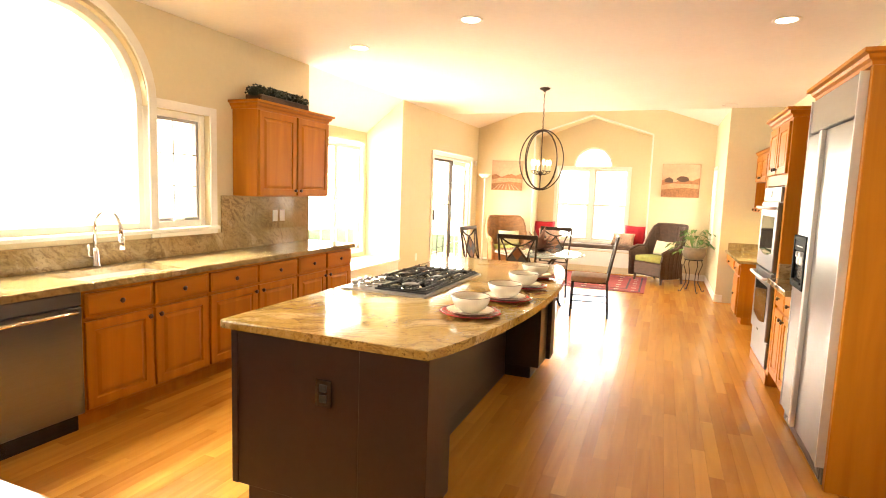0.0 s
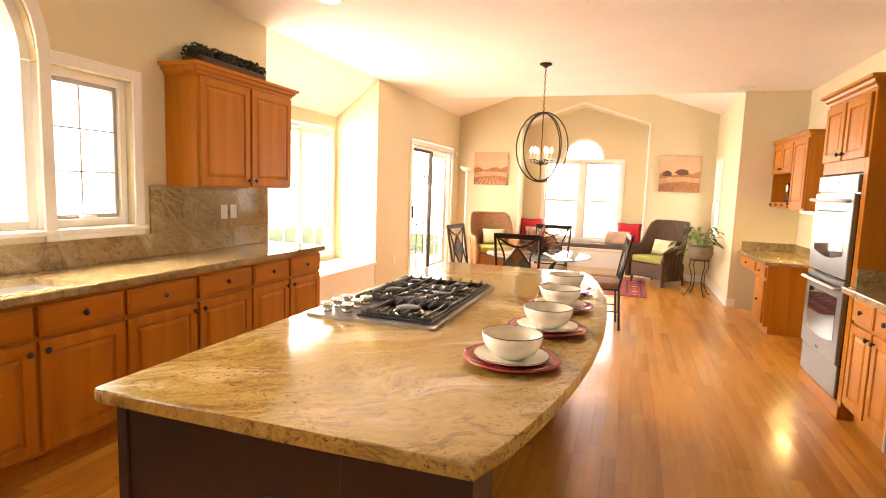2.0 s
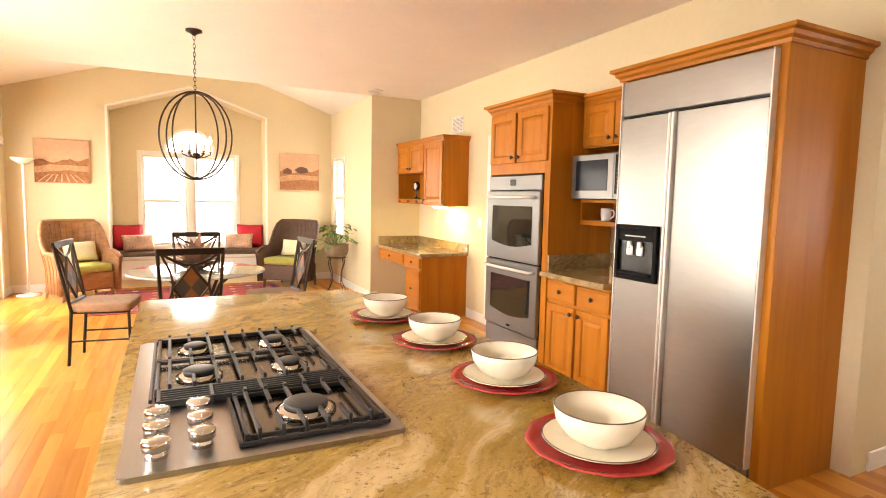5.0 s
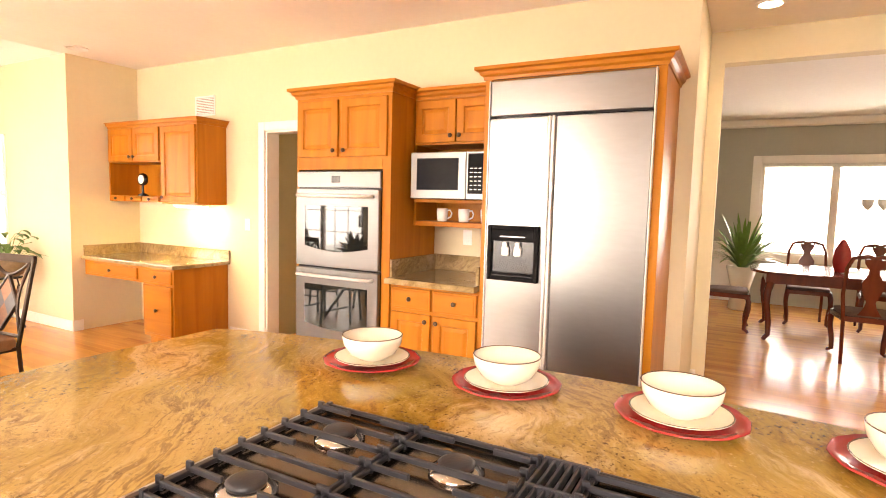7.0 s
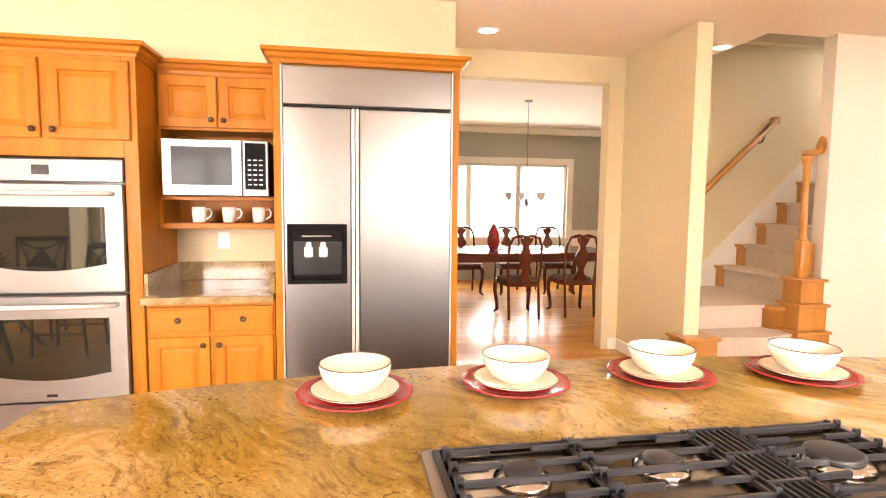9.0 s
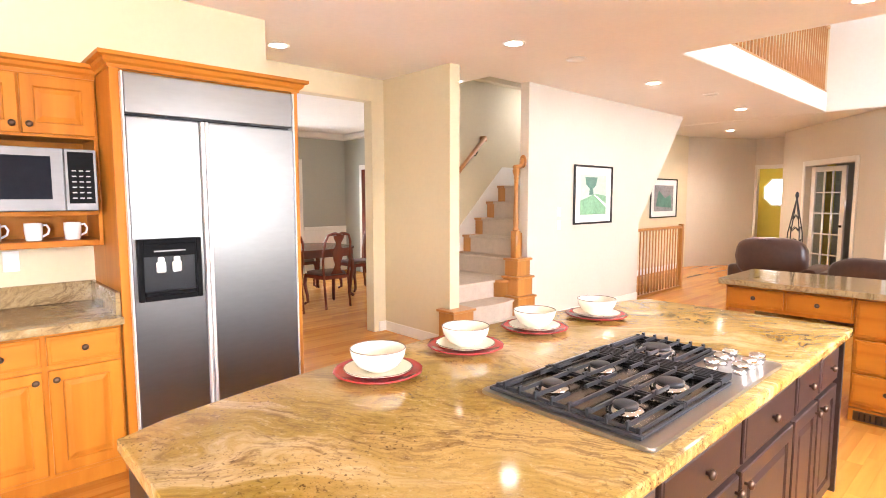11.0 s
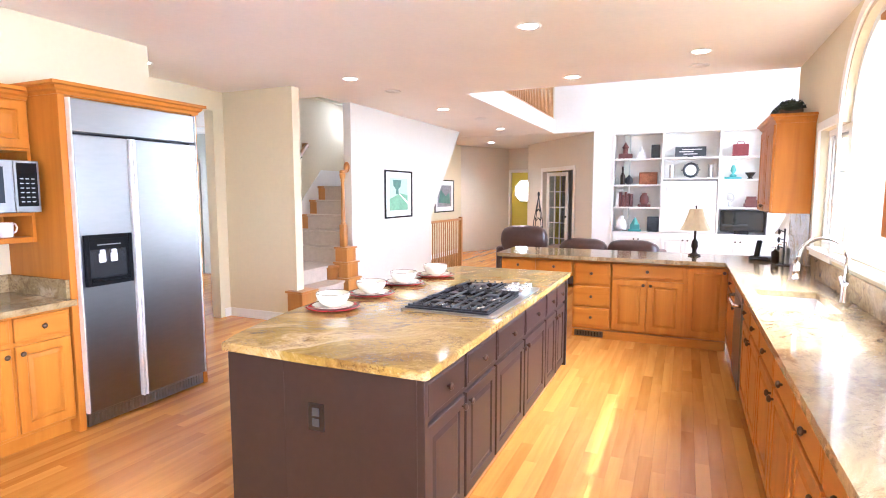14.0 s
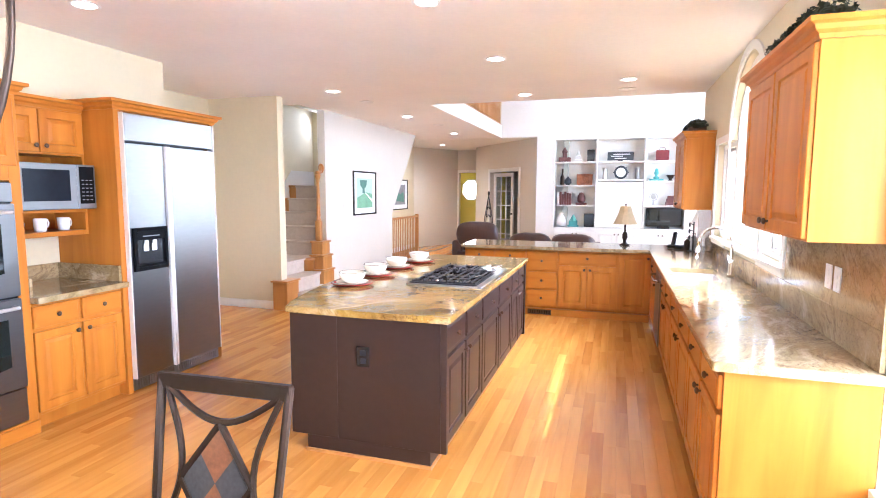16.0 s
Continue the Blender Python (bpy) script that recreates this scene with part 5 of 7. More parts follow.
ring(ds, "bezel", 0.02, 0.345, 0.95, 1.285, 0.028, -0.062, -0.041, "matblack")
bar(ds, "control_strip", 0.048, 0.317, -0.058, -0.041, 1.19, 1.257, "matblack", 0.002)
bar(ds, "recess", 0.048, 0.317, -0.0425, -0.0402, 0.978, 1.19, "black", 0)
for x in (0.135, 0.215):
    bm = bmesh.new()
    box(bm, x - 0.024, x + 0.024, -0.058, -0.042, 1.10, 1.16, 0.006), box(bm, x - 0.015, x + 0.015, -0.066, -0.042, 1.145, 1.185, 0.005)
    part("paddle", bm, "alu", ds, "pale metal paddle")
bar(ds, "drip_tray", 0.055, 0.31, -0.07, -0.04, 0.985, 1.0, "matblack", 0.002)
bar(ds, "key_row", 0.10, 0.26, -0.0595, -0.058, 1.215, 1.222, "steel", 0)
bm = bmesh.new()
box(bm, 0.0, 0.94, -0.005, 0.03, 0.015, 0.105)
for i in range(36):
    box(bm, 0.02 + i * 0.025, 0.034 + i * 0.025, -0.012, -0.004, 0.03, 0.09)
part("toe_grille", bm, "steel", fr)

# desk alcove
dk = thing("desk_cabinet", "honey maple desk base with drawers", "cabinet", E_(9.455, 2.03))
dd = EX - 2.03 - 0.002
bm = bmesh.new()
box(bm, 0.98, 1.43, 0, dd, 0.08, 0.74, 0.002), box(bm, 1.0, 1.43, 0.05, dd, 0, 0.08), box(bm, 0.002, 0.98, 0.0, dd, 0.58, 0.74, 0.002)
part("body", bm, "maple", dk)
front(dk, "drawer", 0.06, 0.90, 0.605, 0.715, "maple_h", "c")
front(dk, "drawer", 1.0, 1.41, 0.60, 0.715, "maple_h", "c")
front(dk, "drawer", 1.0, 1.41, 0.11, 0.575, "maple_h", "c")
bm = bmesh.new()
box(bm, 1.99, EX - 0.001, 7.99, 9.458, 0.74, 0.775, 0.006, 2)
solid("desk_worktop", "polished green-tan granite desk top", "worktop", bm, "granite_w")
bm = bmesh.new()
box(bm, EX - 0.021, EX - 0.001, 7.99, 9.437, 0.775, 0.88, 0.002), box(bm, 2.02, EX - 0.001, 9.437, 9.458, 0.775, 0.88, 0.002)
solid("desk_backsplash", "low granite upstand behind the desk", "backsplash", bm, "granite_w")
du = thing("desk_wall_cabinet", "honey maple wall cabinet with an open shelf", "cabinet", E_(9.455, 2.30))
bm = bmesh.new()
box(bm, 0.88, 1.42, 0, ud, 1.33, 2.11, 0.002), box(bm, 0.0, 0.88, 0, ud, 1.74, 2.11, 0.002)
box(bm, 0.0, 0.88, 0.0, ud, 1.34, 1.40, 0.002), box(bm, 0.0, 0.88, ud - 0.01, ud, 1.40, 1.74), box(bm, 0.0, 0.02, 0, ud, 1.40, 1.74)
part("body", bm, "maple", du)
front(du, "door", 0.9, 1.40, 1.35, 2.08, "maple", "L")
front(du, "door", 0.02, 0.435, 1.75, 2.08, "maple", "R")
front(du, "door", 0.445, 0.86, 1.75, 2.08, "maple", "L")
part("cornice", crown_bm(1.42, ud, 2.09, h=0.06, out=0.045, wrap=(False, True)), "maple_h", du)
for i in range(3):
    front(du, "drawer", 0.03 + i * 0.28, 0.29 + i * 0.28, 1.345, 1.395, "maple_h", "c")
ul = thing("under_cabinet_light", "white under-cabinet tube light", "lamp", E_(9.1, 2.40))
bar(ul, "case", 0.55, 1.0, 0.0, 0.09, 1.305, 1.329, "white", 0.003)
bar(ul, "tube", 0.57, 0.98, 0.02, 0.07, 1.298, 1.305, "strip", 0)
cl = thing("shelf_clock", "small dark desk clock on a stand", "clock", pose(2.38, 9.0, 1.401, 0, 0, -90))
bm = bmesh.new()
lathe(bm, [(0.06, -0.02), (0.065, 0.0), (0.06, 0.02)], 20)
bmesh.ops.rotate(bm, verts=bm.verts[:], cent=(0, 0, 0), matrix=Matrix.Rotation(radians(90), 3, "X"))
bmesh.ops.translate(bm, verts=bm.verts[:], vec=(0, 0, 0.17))
part("case", bm, "black", cl, "", True)
bm = bmesh.new()
lathe(bm, [(0.045, 0.0), (0.045, 0.003)], 20)
bmesh.ops.rotate(bm, verts=bm.verts[:], cent=(0, 0, 0), matrix=Matrix.Rotation(radians(90), 3, "X"))
bmesh.ops.translate(bm, verts=bm.verts[:], vec=(0, -0.019, 0.17))
part("face", bm, "white", cl)
bm = bmesh.new()
lathe(bm, [(0.05, 0), (0.05, 0.012), (0.012, 0.03), (0.01, 0.11)], 14)
part("stand", bm, "black", cl)

# unseen slab, added to narrow the sun to a strip on the floor
structure("sun_trimming_slab", bx(-3.65, WX - 0.2, 0.8, 12.2, 2.95, 3.05), "trim", "unseen white slab that cuts the sun above the windows", "roof")

# ---------------------------------------------------------------- ceiling fixtures
cb = bmesh.new()
lathe(cb, [(0.095, 0.0), (0.095, -0.006), (0.075, -0.008), (0.07, 0.0), (0.066, 0.0)], 28, cap=False)
can = thing("recessed_light", "white recessed ceiling light, switched on", "ceiling light", pose(-0.33, 4.68, CEIL), "recessed ceiling lights")
part("trim_ring", cb, "white", can, "", True)
bm = bmesh.new()
lathe(bm, [(0.067, -0.003), (0.066, -0.002)], 24)
part("lamp_face", bm, "can", can, "glowing warm lamp face")
for x, y in ((1.83, 5.28), (-1.6, 5.2), (3.18, 3.45), (3.2, 1.35), (1.8, 2.03), (1.76, -0.35), (1.76, -3.05), (2.84, -5.67), (-0.4, 1.15), (-0.44, 3.07), (-1.62, 1.77)):
    copy_thing(can, pose(x, y, CEIL))
sb = bmesh.new()
lathe(sb, [(0.10, 0.0), (0.10, -0.006), (0.09, -0.01), (0.0901, -0.006), (0.01, -0.006)], 28)
spk = solid("ceiling_speaker", "round white ceiling speaker grille", "speaker", sb, "white", pose(1.85, 9.15, CEIL), "ceiling speakers", True)
for x, y in ((1.74, 1.21), (-1.62, 1.2), (1.6, -1.5)):
    copy_thing(spk, pose(x, y, CEIL))
av = thing("air_vent", "white wall air return grille", "vent", E_(8.49, EX))
ring(av, "frame", 0, 0.30, 2.22, 2.42, 0.02, -0.008, 0.0, "white")
bar(av, "backing", 0.02, 0.28, -0.002, 0.0, 2.24, 2.40, "pot", 0)
for i in range(10):
    bar(av, "slat", 0.02, 0.28, -0.007, -0.002, 2.243 + i * 0.016, 2.251 + i * 0.016, "white", 0)


def plate(name, label, m, sockets, w=0.075, h=0.115):
    th = thing(name, label, "switch" if "switch" in name else "outlet", m)
    bar(th, "cover", -w / 2, w / 2, -0.006, 0.0, -h / 2, h / 2, "white", 0.002)
    for sx, sz in sockets:
        bar(th, "rocker" if "switch" in name else "socket", sx - 0.014, sx + 0.014, -0.009, -0.006, sz - 0.017, sz + 0.017, "white", 0.002)


BS = WX + 0.0205
plate("light_switch", "cream double switch plate on the backsplash", pose(WX + 0.001, 4.47 - 0.12 + 0.15, 1.19, 0, 0, 90), ((-0.025, 0), (0.025, 0)), 0.115)
plate("wall_outlet", "cream outlet on the granite backsplash", pose(BS, 5.13, 1.18, 0, 0, 90), ((0, 0.022), (0, -0.022)))
plate("wall_outlet", "cream outlet on the granite backsplash", pose(BS, 5.24, 1.18, 0, 0, 90), ((0, 0.022), (0, -0.022)))
plate("wall_outlet", "white outlet in the cabinet niche", pose(EX - 0.001, 5.36, 1.15, 0, 0, -90), ((0, 0.022), (0, -0.022)))
plate("wall_outlet", "white outlet beside the bay", pose(WX + 0.001, 8.60, 0.40, 0, 0, 90), ((0, 0.022), (0, -0.022)))
plate("light_switch", "white switch beside the pantry doorway", pose(EX - 0.001, 7.74, 1.15, 0, 0, -90), ((0, 0),))
plate("light_switch", "white switch on the stair wall", pose(2.669, 0.12, 1.33, 0, 0, -90), ((0, 0),))
plate("light_switch", "white switch on the stair wall", pose(2.669, 0.12, 1.17, 0, 0, -90), ((0, 0),))

# ---------------------------------------------------------------- greenery boxes on the cabinets


def leaves(bm, c, r, count, size, rng):
    for _ in range(count):
        d = Vector((rng.gauss(0, 1), rng.gauss(0, 1), abs(rng.gauss(0, 0.8)))).normalized()
        p = Vector((c[0] + d.x * r[0], c[1] + d.y * r[1], c[2] + d.z * r[2])) * 1.0
        u = Vector((rng.gauss(0, 1), rng.gauss(0, 1), rng.gauss(0, 1))).normalized()
        n = d.cross(u).normalized()
        s = size * rng.uniform(0.6, 1.3)
        q = [p - n * s * 0.5, p + u * s * 0.5 + d * s * 0.3, p + n * s * 0.5, p - u * s * 0.4]
        bm.faces.new([bm.verts.new(v) for v in q])


rng = random.Random(4)
for y0, y1 in ((4.66, 5.38), (0.85, 1.40)):
    pl = thing("greenery_planter", "dark boxwood greenery in a long brown basket", "plant", pose(-2.375, (y0 + y1) / 2, 2.226))
    L_ = (y1 - y0)
    part("basket", bx(-0.09, 0.09, -L_ / 2, L_ / 2, 0.0, 0.07, bevel=0.01), "basket", pl)
    bm = bmesh.new()
    for i in range(9):
        yy = -L_ / 2 + L_ * (i + 0.5) / 9
        ellipsoid(bm, (0, yy, 0.085), (0.085, 0.06, 0.055 + 0.012 * math.sin(i * 2.1)), 8, 6, 0.3)
        leaves(bm, (0, yy, 0.08), (0.10, 0.07, 0.075), 130, 0.022, rng)
    part("foliage", bm, "leafd", pl)

# ---------------------------------------------------------------- chandelier
chn = thing("orb_chandelier", "dark bronze orb chandelier with lit candle bulbs", "chandelier", pose(-0.34, 7.49, 0))
bm = bmesh.new()
lathe(bm, [(0.065, CEIL), (0.065, CEIL - 0.015), (0.03, CEIL - 0.03), (0.012, CEIL - 0.045)], 20)
part("canopy", bm, "bronze", chn, "", True)
bm = bmesh.new()
k = 0
z = CEIL - 0.045
while z > 2.28:
    pts = []
    for i in range(10):
        a = 2 * math.pi * i / 10
        lx, lz = 0.009 * math.cos(a), 0.022 * math.sin(a)
        pts.append((lx if k % 2 == 0 else 0, 0 if k % 2 == 0 else lx, z - 0.018 + lz))
    tube(bm, pts, 0.0028, 5, True)
    z -= 0.034
    k += 1
part("chain", bm, "bronze", chn)
for rx, rz_, ang, r in ((0.285, 0.37, -8, 0.0075), (0.20, 0.362, 25, 0.0075), (0.28, 0.355, -36, 0.0075)):
    bm = bmesh.new()
    ca, sa = math.cos(radians(ang)), math.sin(radians(ang))
    tube(bm, [(rx * math.cos(2 * math.pi * i / 48) * ca, rx * math.cos(2 * math.pi * i / 48) * sa, 1.905 + rz_ * math.sin(2 * math.pi * i / 48)) for i in range(48)], r, 6, True)
    part("hoop", bm, "bronze", chn, "", True)
bm = bmesh.new()
tube(bm, [(0, 0, 2.28), (0, 0, 1.54)], 0.006, 8)
ellipsoid(bm, (0, 0, 1.74), (0.03, 0.03, 0.03), 10, 8)
part("stem", bm, "bronze", chn)
for i in range(6):
    a = math.pi * i / 3
    x, y = 0.11 * math.cos(a), 0.11 * math.sin(a)
    bm = bmesh.new()
    tube(bm, [(0, 0, 1.74), (x * 0.5, y * 0.5, 1.725), (x, y, 1.75), (x, y, 1.765)], 0.005, 6)
    lathe(bm, [(0.018, 1.765), (0.02, 1.772), (0.01, 1.774)], 10, x, y)
    ar = part("arm", bm, "bronze", chn)
    bm = bmesh.new()
    lathe(bm, [(0.010, 1.774), (0.010, 1.84)], 10, x, y)
    part("candle_sleeve", bm, "cream", ar)
    bm = bmesh.new()
    lathe(bm, [(0.006, 1.841), (0.014, 1.86), (0.013, 1.875), (0.004, 1.905)], 10, x, y)
    part("bulb", bm, "bulb", ar, "lit flame-shaped bulb", True)

# ---------------------------------------------------------------- breakfast table and chairs
M["tglass"] = mat("green_table_glass", (0.62, 0.70, 0.67), 0.04, var=0.02, spec=0.8)
M["tglass"].node_tree.nodes["Principled BSDF"].inputs["Transmission Weight"].default_value = 0.5
tb = thing("dining_table", "round glass-topped table on a dark metal base", "table", pose(-0.34, 7.66, 0))
bm = bmesh.new()
lathe(bm, [(0.565, 0.715), (0.575, 0.718), (0.577, 0.724), (0.575, 0.73), (0.565, 0.732)], 56)
part("tabletop", bm, "tglass", tb, "clear glass top with a rounded edge", True)
for i in range(4):
    a = math.pi / 4 + math.pi / 2 * i
    bm = bmesh.new()
    pts = [(0.38, 0.0), (0.30, 0.12), (0.16, 0.32), (0.14, 0.45), (0.24, 0.62), (0.36, 0.714)]
    tube(bm, [(r * math.cos(a), r * math.sin(a), z) for r, z in pts], 0.016, 8)
    part("leg", bm, "bronze", tb, "", True)
bm = bmesh.new()
tube(bm, [(0.16 * math.cos(2 * math.pi * i / 24), 0.16 * math.sin(2 * math.pi * i / 24), 0.32) for i in range(24)], 0.012, 6, True)
part("ring", bm, "bronze", tb)
ce = thing("centrepiece", "dried brown leaf arrangement in a low bowl", "decoration", pose(-0.36, 7.74, 0.733))
bm = bmesh.new()
lathe(bm, [(0.07, 0), (0.13, 0.03), (0.15, 0.06), (0.14, 0.06), (0.02, 0.02)], 20)
part("bowl", bm, "basket", ce, "", True)
bm = bmesh.new()
rng = random.Random(9)
for i in range(80):
    a, el, ln = rng.uniform(0, 6.28), rng.uniform(0.1, 1.3), rng.uniform(0.18, 0.34)
    d = Vector((math.cos(a) * math.cos(el), math.sin(a) * math.cos(el), math.sin(el)))
    s = d.cross(Vector((0, 0, 1))).normalized() * 0.04
    p = Vector((0, 0, 0.04))
    bm.faces.new([bm.verts.new(v) for v in (p, p + d * ln * 0.5 + s, p + d * ln + Vector((0, 0, -0.02)), p + d * ln * 0.5 - s)])
M["dried"] = mat("dried_leaf", (0.27, 0.13, 0.08), 0.8, var=0.5, scale=30)
part("leaves", bm, "dried", ce)


def metal_chair(m, first=[]):
    """Dark metal side chair: square frame back with curved bars and a slate diamond; faces local +y."""
    if first:
        return copy_thing(first[0], m)
    th = thing("side_chair", "dark metal side chair with a slate diamond back", "chair", m, "chairs round the glass table")

    def back(x, z):
        return (x, -0.21 - 0.10 * (z - 0.45) / 0.55, z)

    for s in (-1, 1):
        bm = bmesh.new()
        tube(bm, [(s * 0.20, -0.24, 0.0), (s * 0.20, -0.21, 0.45), back(s * 0.225, 1.0)], 0.0135, 8)
        part("back_post", bm, "bronze", th)
        bm = bmesh.new()
        tube(bm, [(s * 0.21, 0.21, 0.0), (s * 0.20, 0.20, 0.44)], 0.0125, 8)
        part("leg", bm, "bronze", th)
        bm = bmesh.new()
        tube(bm, [back(s * (0.20 - 0.075 * math.sin(math.pi * i / 12) ** 1.2), 0.50 + 0.47 * i / 12) for i in range(13)], 0.010, 6)
        part("curved_bar", bm, "bronze", th)
    bm = bmesh.new()
    box(bm, -0.235, 0.235, -0.012, 0.012, -0.025, 0.025, 0.004)
    bmesh.ops.translate(bm, verts=bm.verts[:], vec=back(0, 0.985))
    part("top_rail", bm, "bronze", th)
    bm = bmesh.new()
    tube(bm, [back(-0.19 + 0.38 * i / 14, 0.965 - 0.085 * math.sin(math.pi * i / 14)) for i in range(15)], 0.011, 6)
    part("swag_bar", bm, "bronze", th)
    bm = bmesh.new()
    tube(bm, [back(-0.2, 0.51), back(0.2, 0.51)], 0.011, 6)
    part("lower_rail", bm, "bronze", th)
    bm = bmesh.new()
    q = [back(0, 0.875), back(0.125, 0.705), back(0, 0.53), back(-0.125, 0.705)]
    for a, b in zip(q, q[1:] + q[:1]):
        tube(bm, [a, b], 0.012, 6)
    dm = part("diamond_frame", bm, "bronze", th)
    c = Vector(back(0, 0.704))
    for i in range(4):
        a, b, d = Vector(q[i]), Vector(q[(i + 1) % 4]), Vector(q[i - 1])
        ps = [c.lerp(a, 0.9), c.lerp((a + b) / 2, 0.95), c.lerp(c, 1), c.lerp((a + d) / 2, 0.95)]
        bm = bmesh.new()
        f, g = [bm.verts.new(p + Vector((0, 0.005, 0))) for p in ps], [bm.verts.new(p - Vector((0, 0.005, 0))) for p in ps]
        bm.faces.new(f), bm.faces.new(g[::-1])
        for j in range(4):
            bm.faces.new((f[j], f[(j + 1) % 4], g[(j + 1) % 4], g[j]))
        part("slate_tile", bm, "tile_o" if i % 2 == 0 else "tile_g", dm, "rust slate tile" if i % 2 == 0 else "grey slate tile")
    bm = bmesh.new()
    prism(bm, smooth_poly([(-0.21, -0.21), (0.21, -0.21), (0.235, 0.22), (-0.235, 0.22)], 0.05), 0.44, 0.505, 0.025, 3)
    part("seat", bm, "tancloth", th, "padded tan cloth seat", True)
    bm = bmesh.new()
    tube(bm, [(-0.2, -0.2, 0.435), (0.2, -0.2, 0.435), (0.2, 0.2, 0.435), (-0.2, 0.2, 0.435)], 0.012, 6, True)
    part("seat_frame", bm, "bronze", th)
    for s in (-1, 1):
        bm = bmesh.new()
        tube(bm, [(s * 0.2, -0.225, 0.2), (s * 0.205, 0.205, 0.2)], 0.008, 6)
        part("stretcher", bm, "bronze", th)
    first.append(th)
    return th


metal_chair(pose(-0.43, 7.10, 0, 0, 0, 2))
metal_chair(pose(-0.33, 8.34, 0, 0, 0, 176))
metal_chair(pose(0.32, 7.62, 0, 0, 0, 96))
metal_chair(pose(-1.05, 7.70, 0, 0, 0, -98))

# ---------------------------------------------------------------- nook furniture


def wicker_chair(m, material, pad, back_label, seat="lime"):
    """A wing-backed wicker armchair facing local -y."""
    th = thing("wicker_armchair", back_label, "armchair", m, "wicker armchairs by the window")
    bm = bmesh.new()
    plan = [(0.36, -0.36 + 0.09 * i) for i in range(4)] + [(0.36 * math.cos(a), 0.30 * math.sin(a)) for a in [math.pi * i / 16 for i in range(17)]] + [(-0.36, -0.09 - 0.09 * i) for i in range(4)]
    n = len(plan) - 1
    outer, inner = [], []
    for i, (x, y) in enumerate(plan):
        u = min(1.0, max(0.0, (y + 0.02) / 0.24))
        h = 0.60 + 0.03 * max(0.0, -y) + 0.40 * u * u * (3 - 2 * u) - 0.10 * max(0.0, -y - 0.20) * 5
        k = 1 + 0.16 * u
        s_ = 1.0 if y < 0 else 1.22
        outer.append([(x, y, 0.10), (x * 1.02, y * 1.03, 0.42), (x * 1.08 * k, y * s_, h - 0.02), (x * 1.10 * k, y * s_ * 1.02, h)])
        inner.append([(x * 0.86, y * 0.88, 0.10), (x * 0.86, y * 0.90, 0.42), (x * 0.92 * k, y * s_ * 0.90, h - 0.02), (x * 0.97 * k, y * s_ * 0.93, h)])
    va = [[bm.verts.new(p) for p in col] for col in outer]
    vb = [[bm.verts.new(p) for p in col] for col in inner]
    for i in range(n):
        for j in range(3):
            bm.faces.new((va[i][j], va[i + 1][j], va[i + 1][j + 1], va[i][j + 1]))
            bm.faces.new((vb[i][j], vb[i][j + 1], vb[i + 1][j + 1], vb[i + 1][j]))
        bm.faces.new((va[i][3], va[i + 1][3], vb[i + 1][3], vb[i][3]))
        bm.faces.new((va[i][0], vb[i][0], vb[i + 1][0], va[i + 1][0]))
    for e in (0, n):
        bm.faces.new((*va[e], *vb[e][::-1]))
    part("shell", bm, material, th, "", True)
    bm = bmesh.new()
    tube(bm, [Vector(o[3]).lerp(Vector(i_[3]), 0.5) + Vector((0, 0, 0.005)) for o, i_ in zip(outer, inner)], 0.03, 8)
    part("rolled_edge", bm, material, th, "", True)
    # woven stakes over the shell
    bm = bmesh.new()
    for o in outer[1:-1]:
        tube(bm, [Vector(p) + Vector((p[0], p[1], 0)).normalized() * 0.003 for p in o[:3]], 0.006, 5)
    for i_ in inner[4:-4]:
        tube(bm, [Vector(p) - Vector((p[0], p[1], 0)).normalized() * 0.003 for p in i_[1:3]], 0.006, 5)
    part("back_weave", bm, material, th)
    part("seat_base", bx(-0.31, 0.31, -0.30, 0.24, 0.12, 0.36, bevel=0.02), material, th)
    for x in (-0.29, 0.29):
        for y in (-0.26, 0.22):
            bm = bmesh.new()
            tube(bm, [(x, y, 0.14), (x * 1.04, y * 1.05, 0.0)], 0.026, 8, r2=0.018)
            part("leg", bm, material, th)
    part("seat_cushion", bx(-0.29, 0.29, -0.31, 0.22, 0.36, 0.46, bevel=0.035, seg=3), seat, th, "lime green seat cushion", True)
    return th


wicker_chair(pose(1.12, 10.98, 0, 0, 0, -42), "wickerd", "lime", "dark brown wicker armchair with a lime cushion")
wicker_chair(pose(-1.66, 10.92, 0, 0, 0, 30), "wickerl", "lime", "honey brown wicker armchair with a lime cushion")
solid("throw_pillow", "cream lumbar pillow on the wicker chair", "pillow", pillow_bm(0.42, 0.26, 0.13), "creamcloth", pose(1.15, 11.0, 0.47, -18, 0, -42), "pillows in the nook", True)
solid("throw_pillow", "cream lumbar pillow on the wicker chair", "pillow", pillow_bm(0.42, 0.28, 0.13), "creamcloth", pose(-1.63, 11.0, 0.47, -18, 0, 30), "pillows in the nook", True)
M["floral"] = mat("floral_cloth", (0.52, 0.34, 0.24), 0.9, var=0.9, scale=14, bump=0.2, bump_scale=250)
solid("seat_cushion", "dark brown cushion along the window seat", "cushion", bx(-1.31, 0.82, NY + 0.03, NY + 0.48, 0.456, 0.53, bevel=0.02, seg=2), "browncloth", None, "", True)
for x, a in ((-1.13, 12), (0.62, -12)):
    solid("throw_pillow", "plain red square pillow on the window seat", "pillow", pillow_bm(0.42, 0.40, 0.14), "redcloth", pose(x, NY + 0.33, 0.53, -16, 0, a), "pillows in the nook", True)
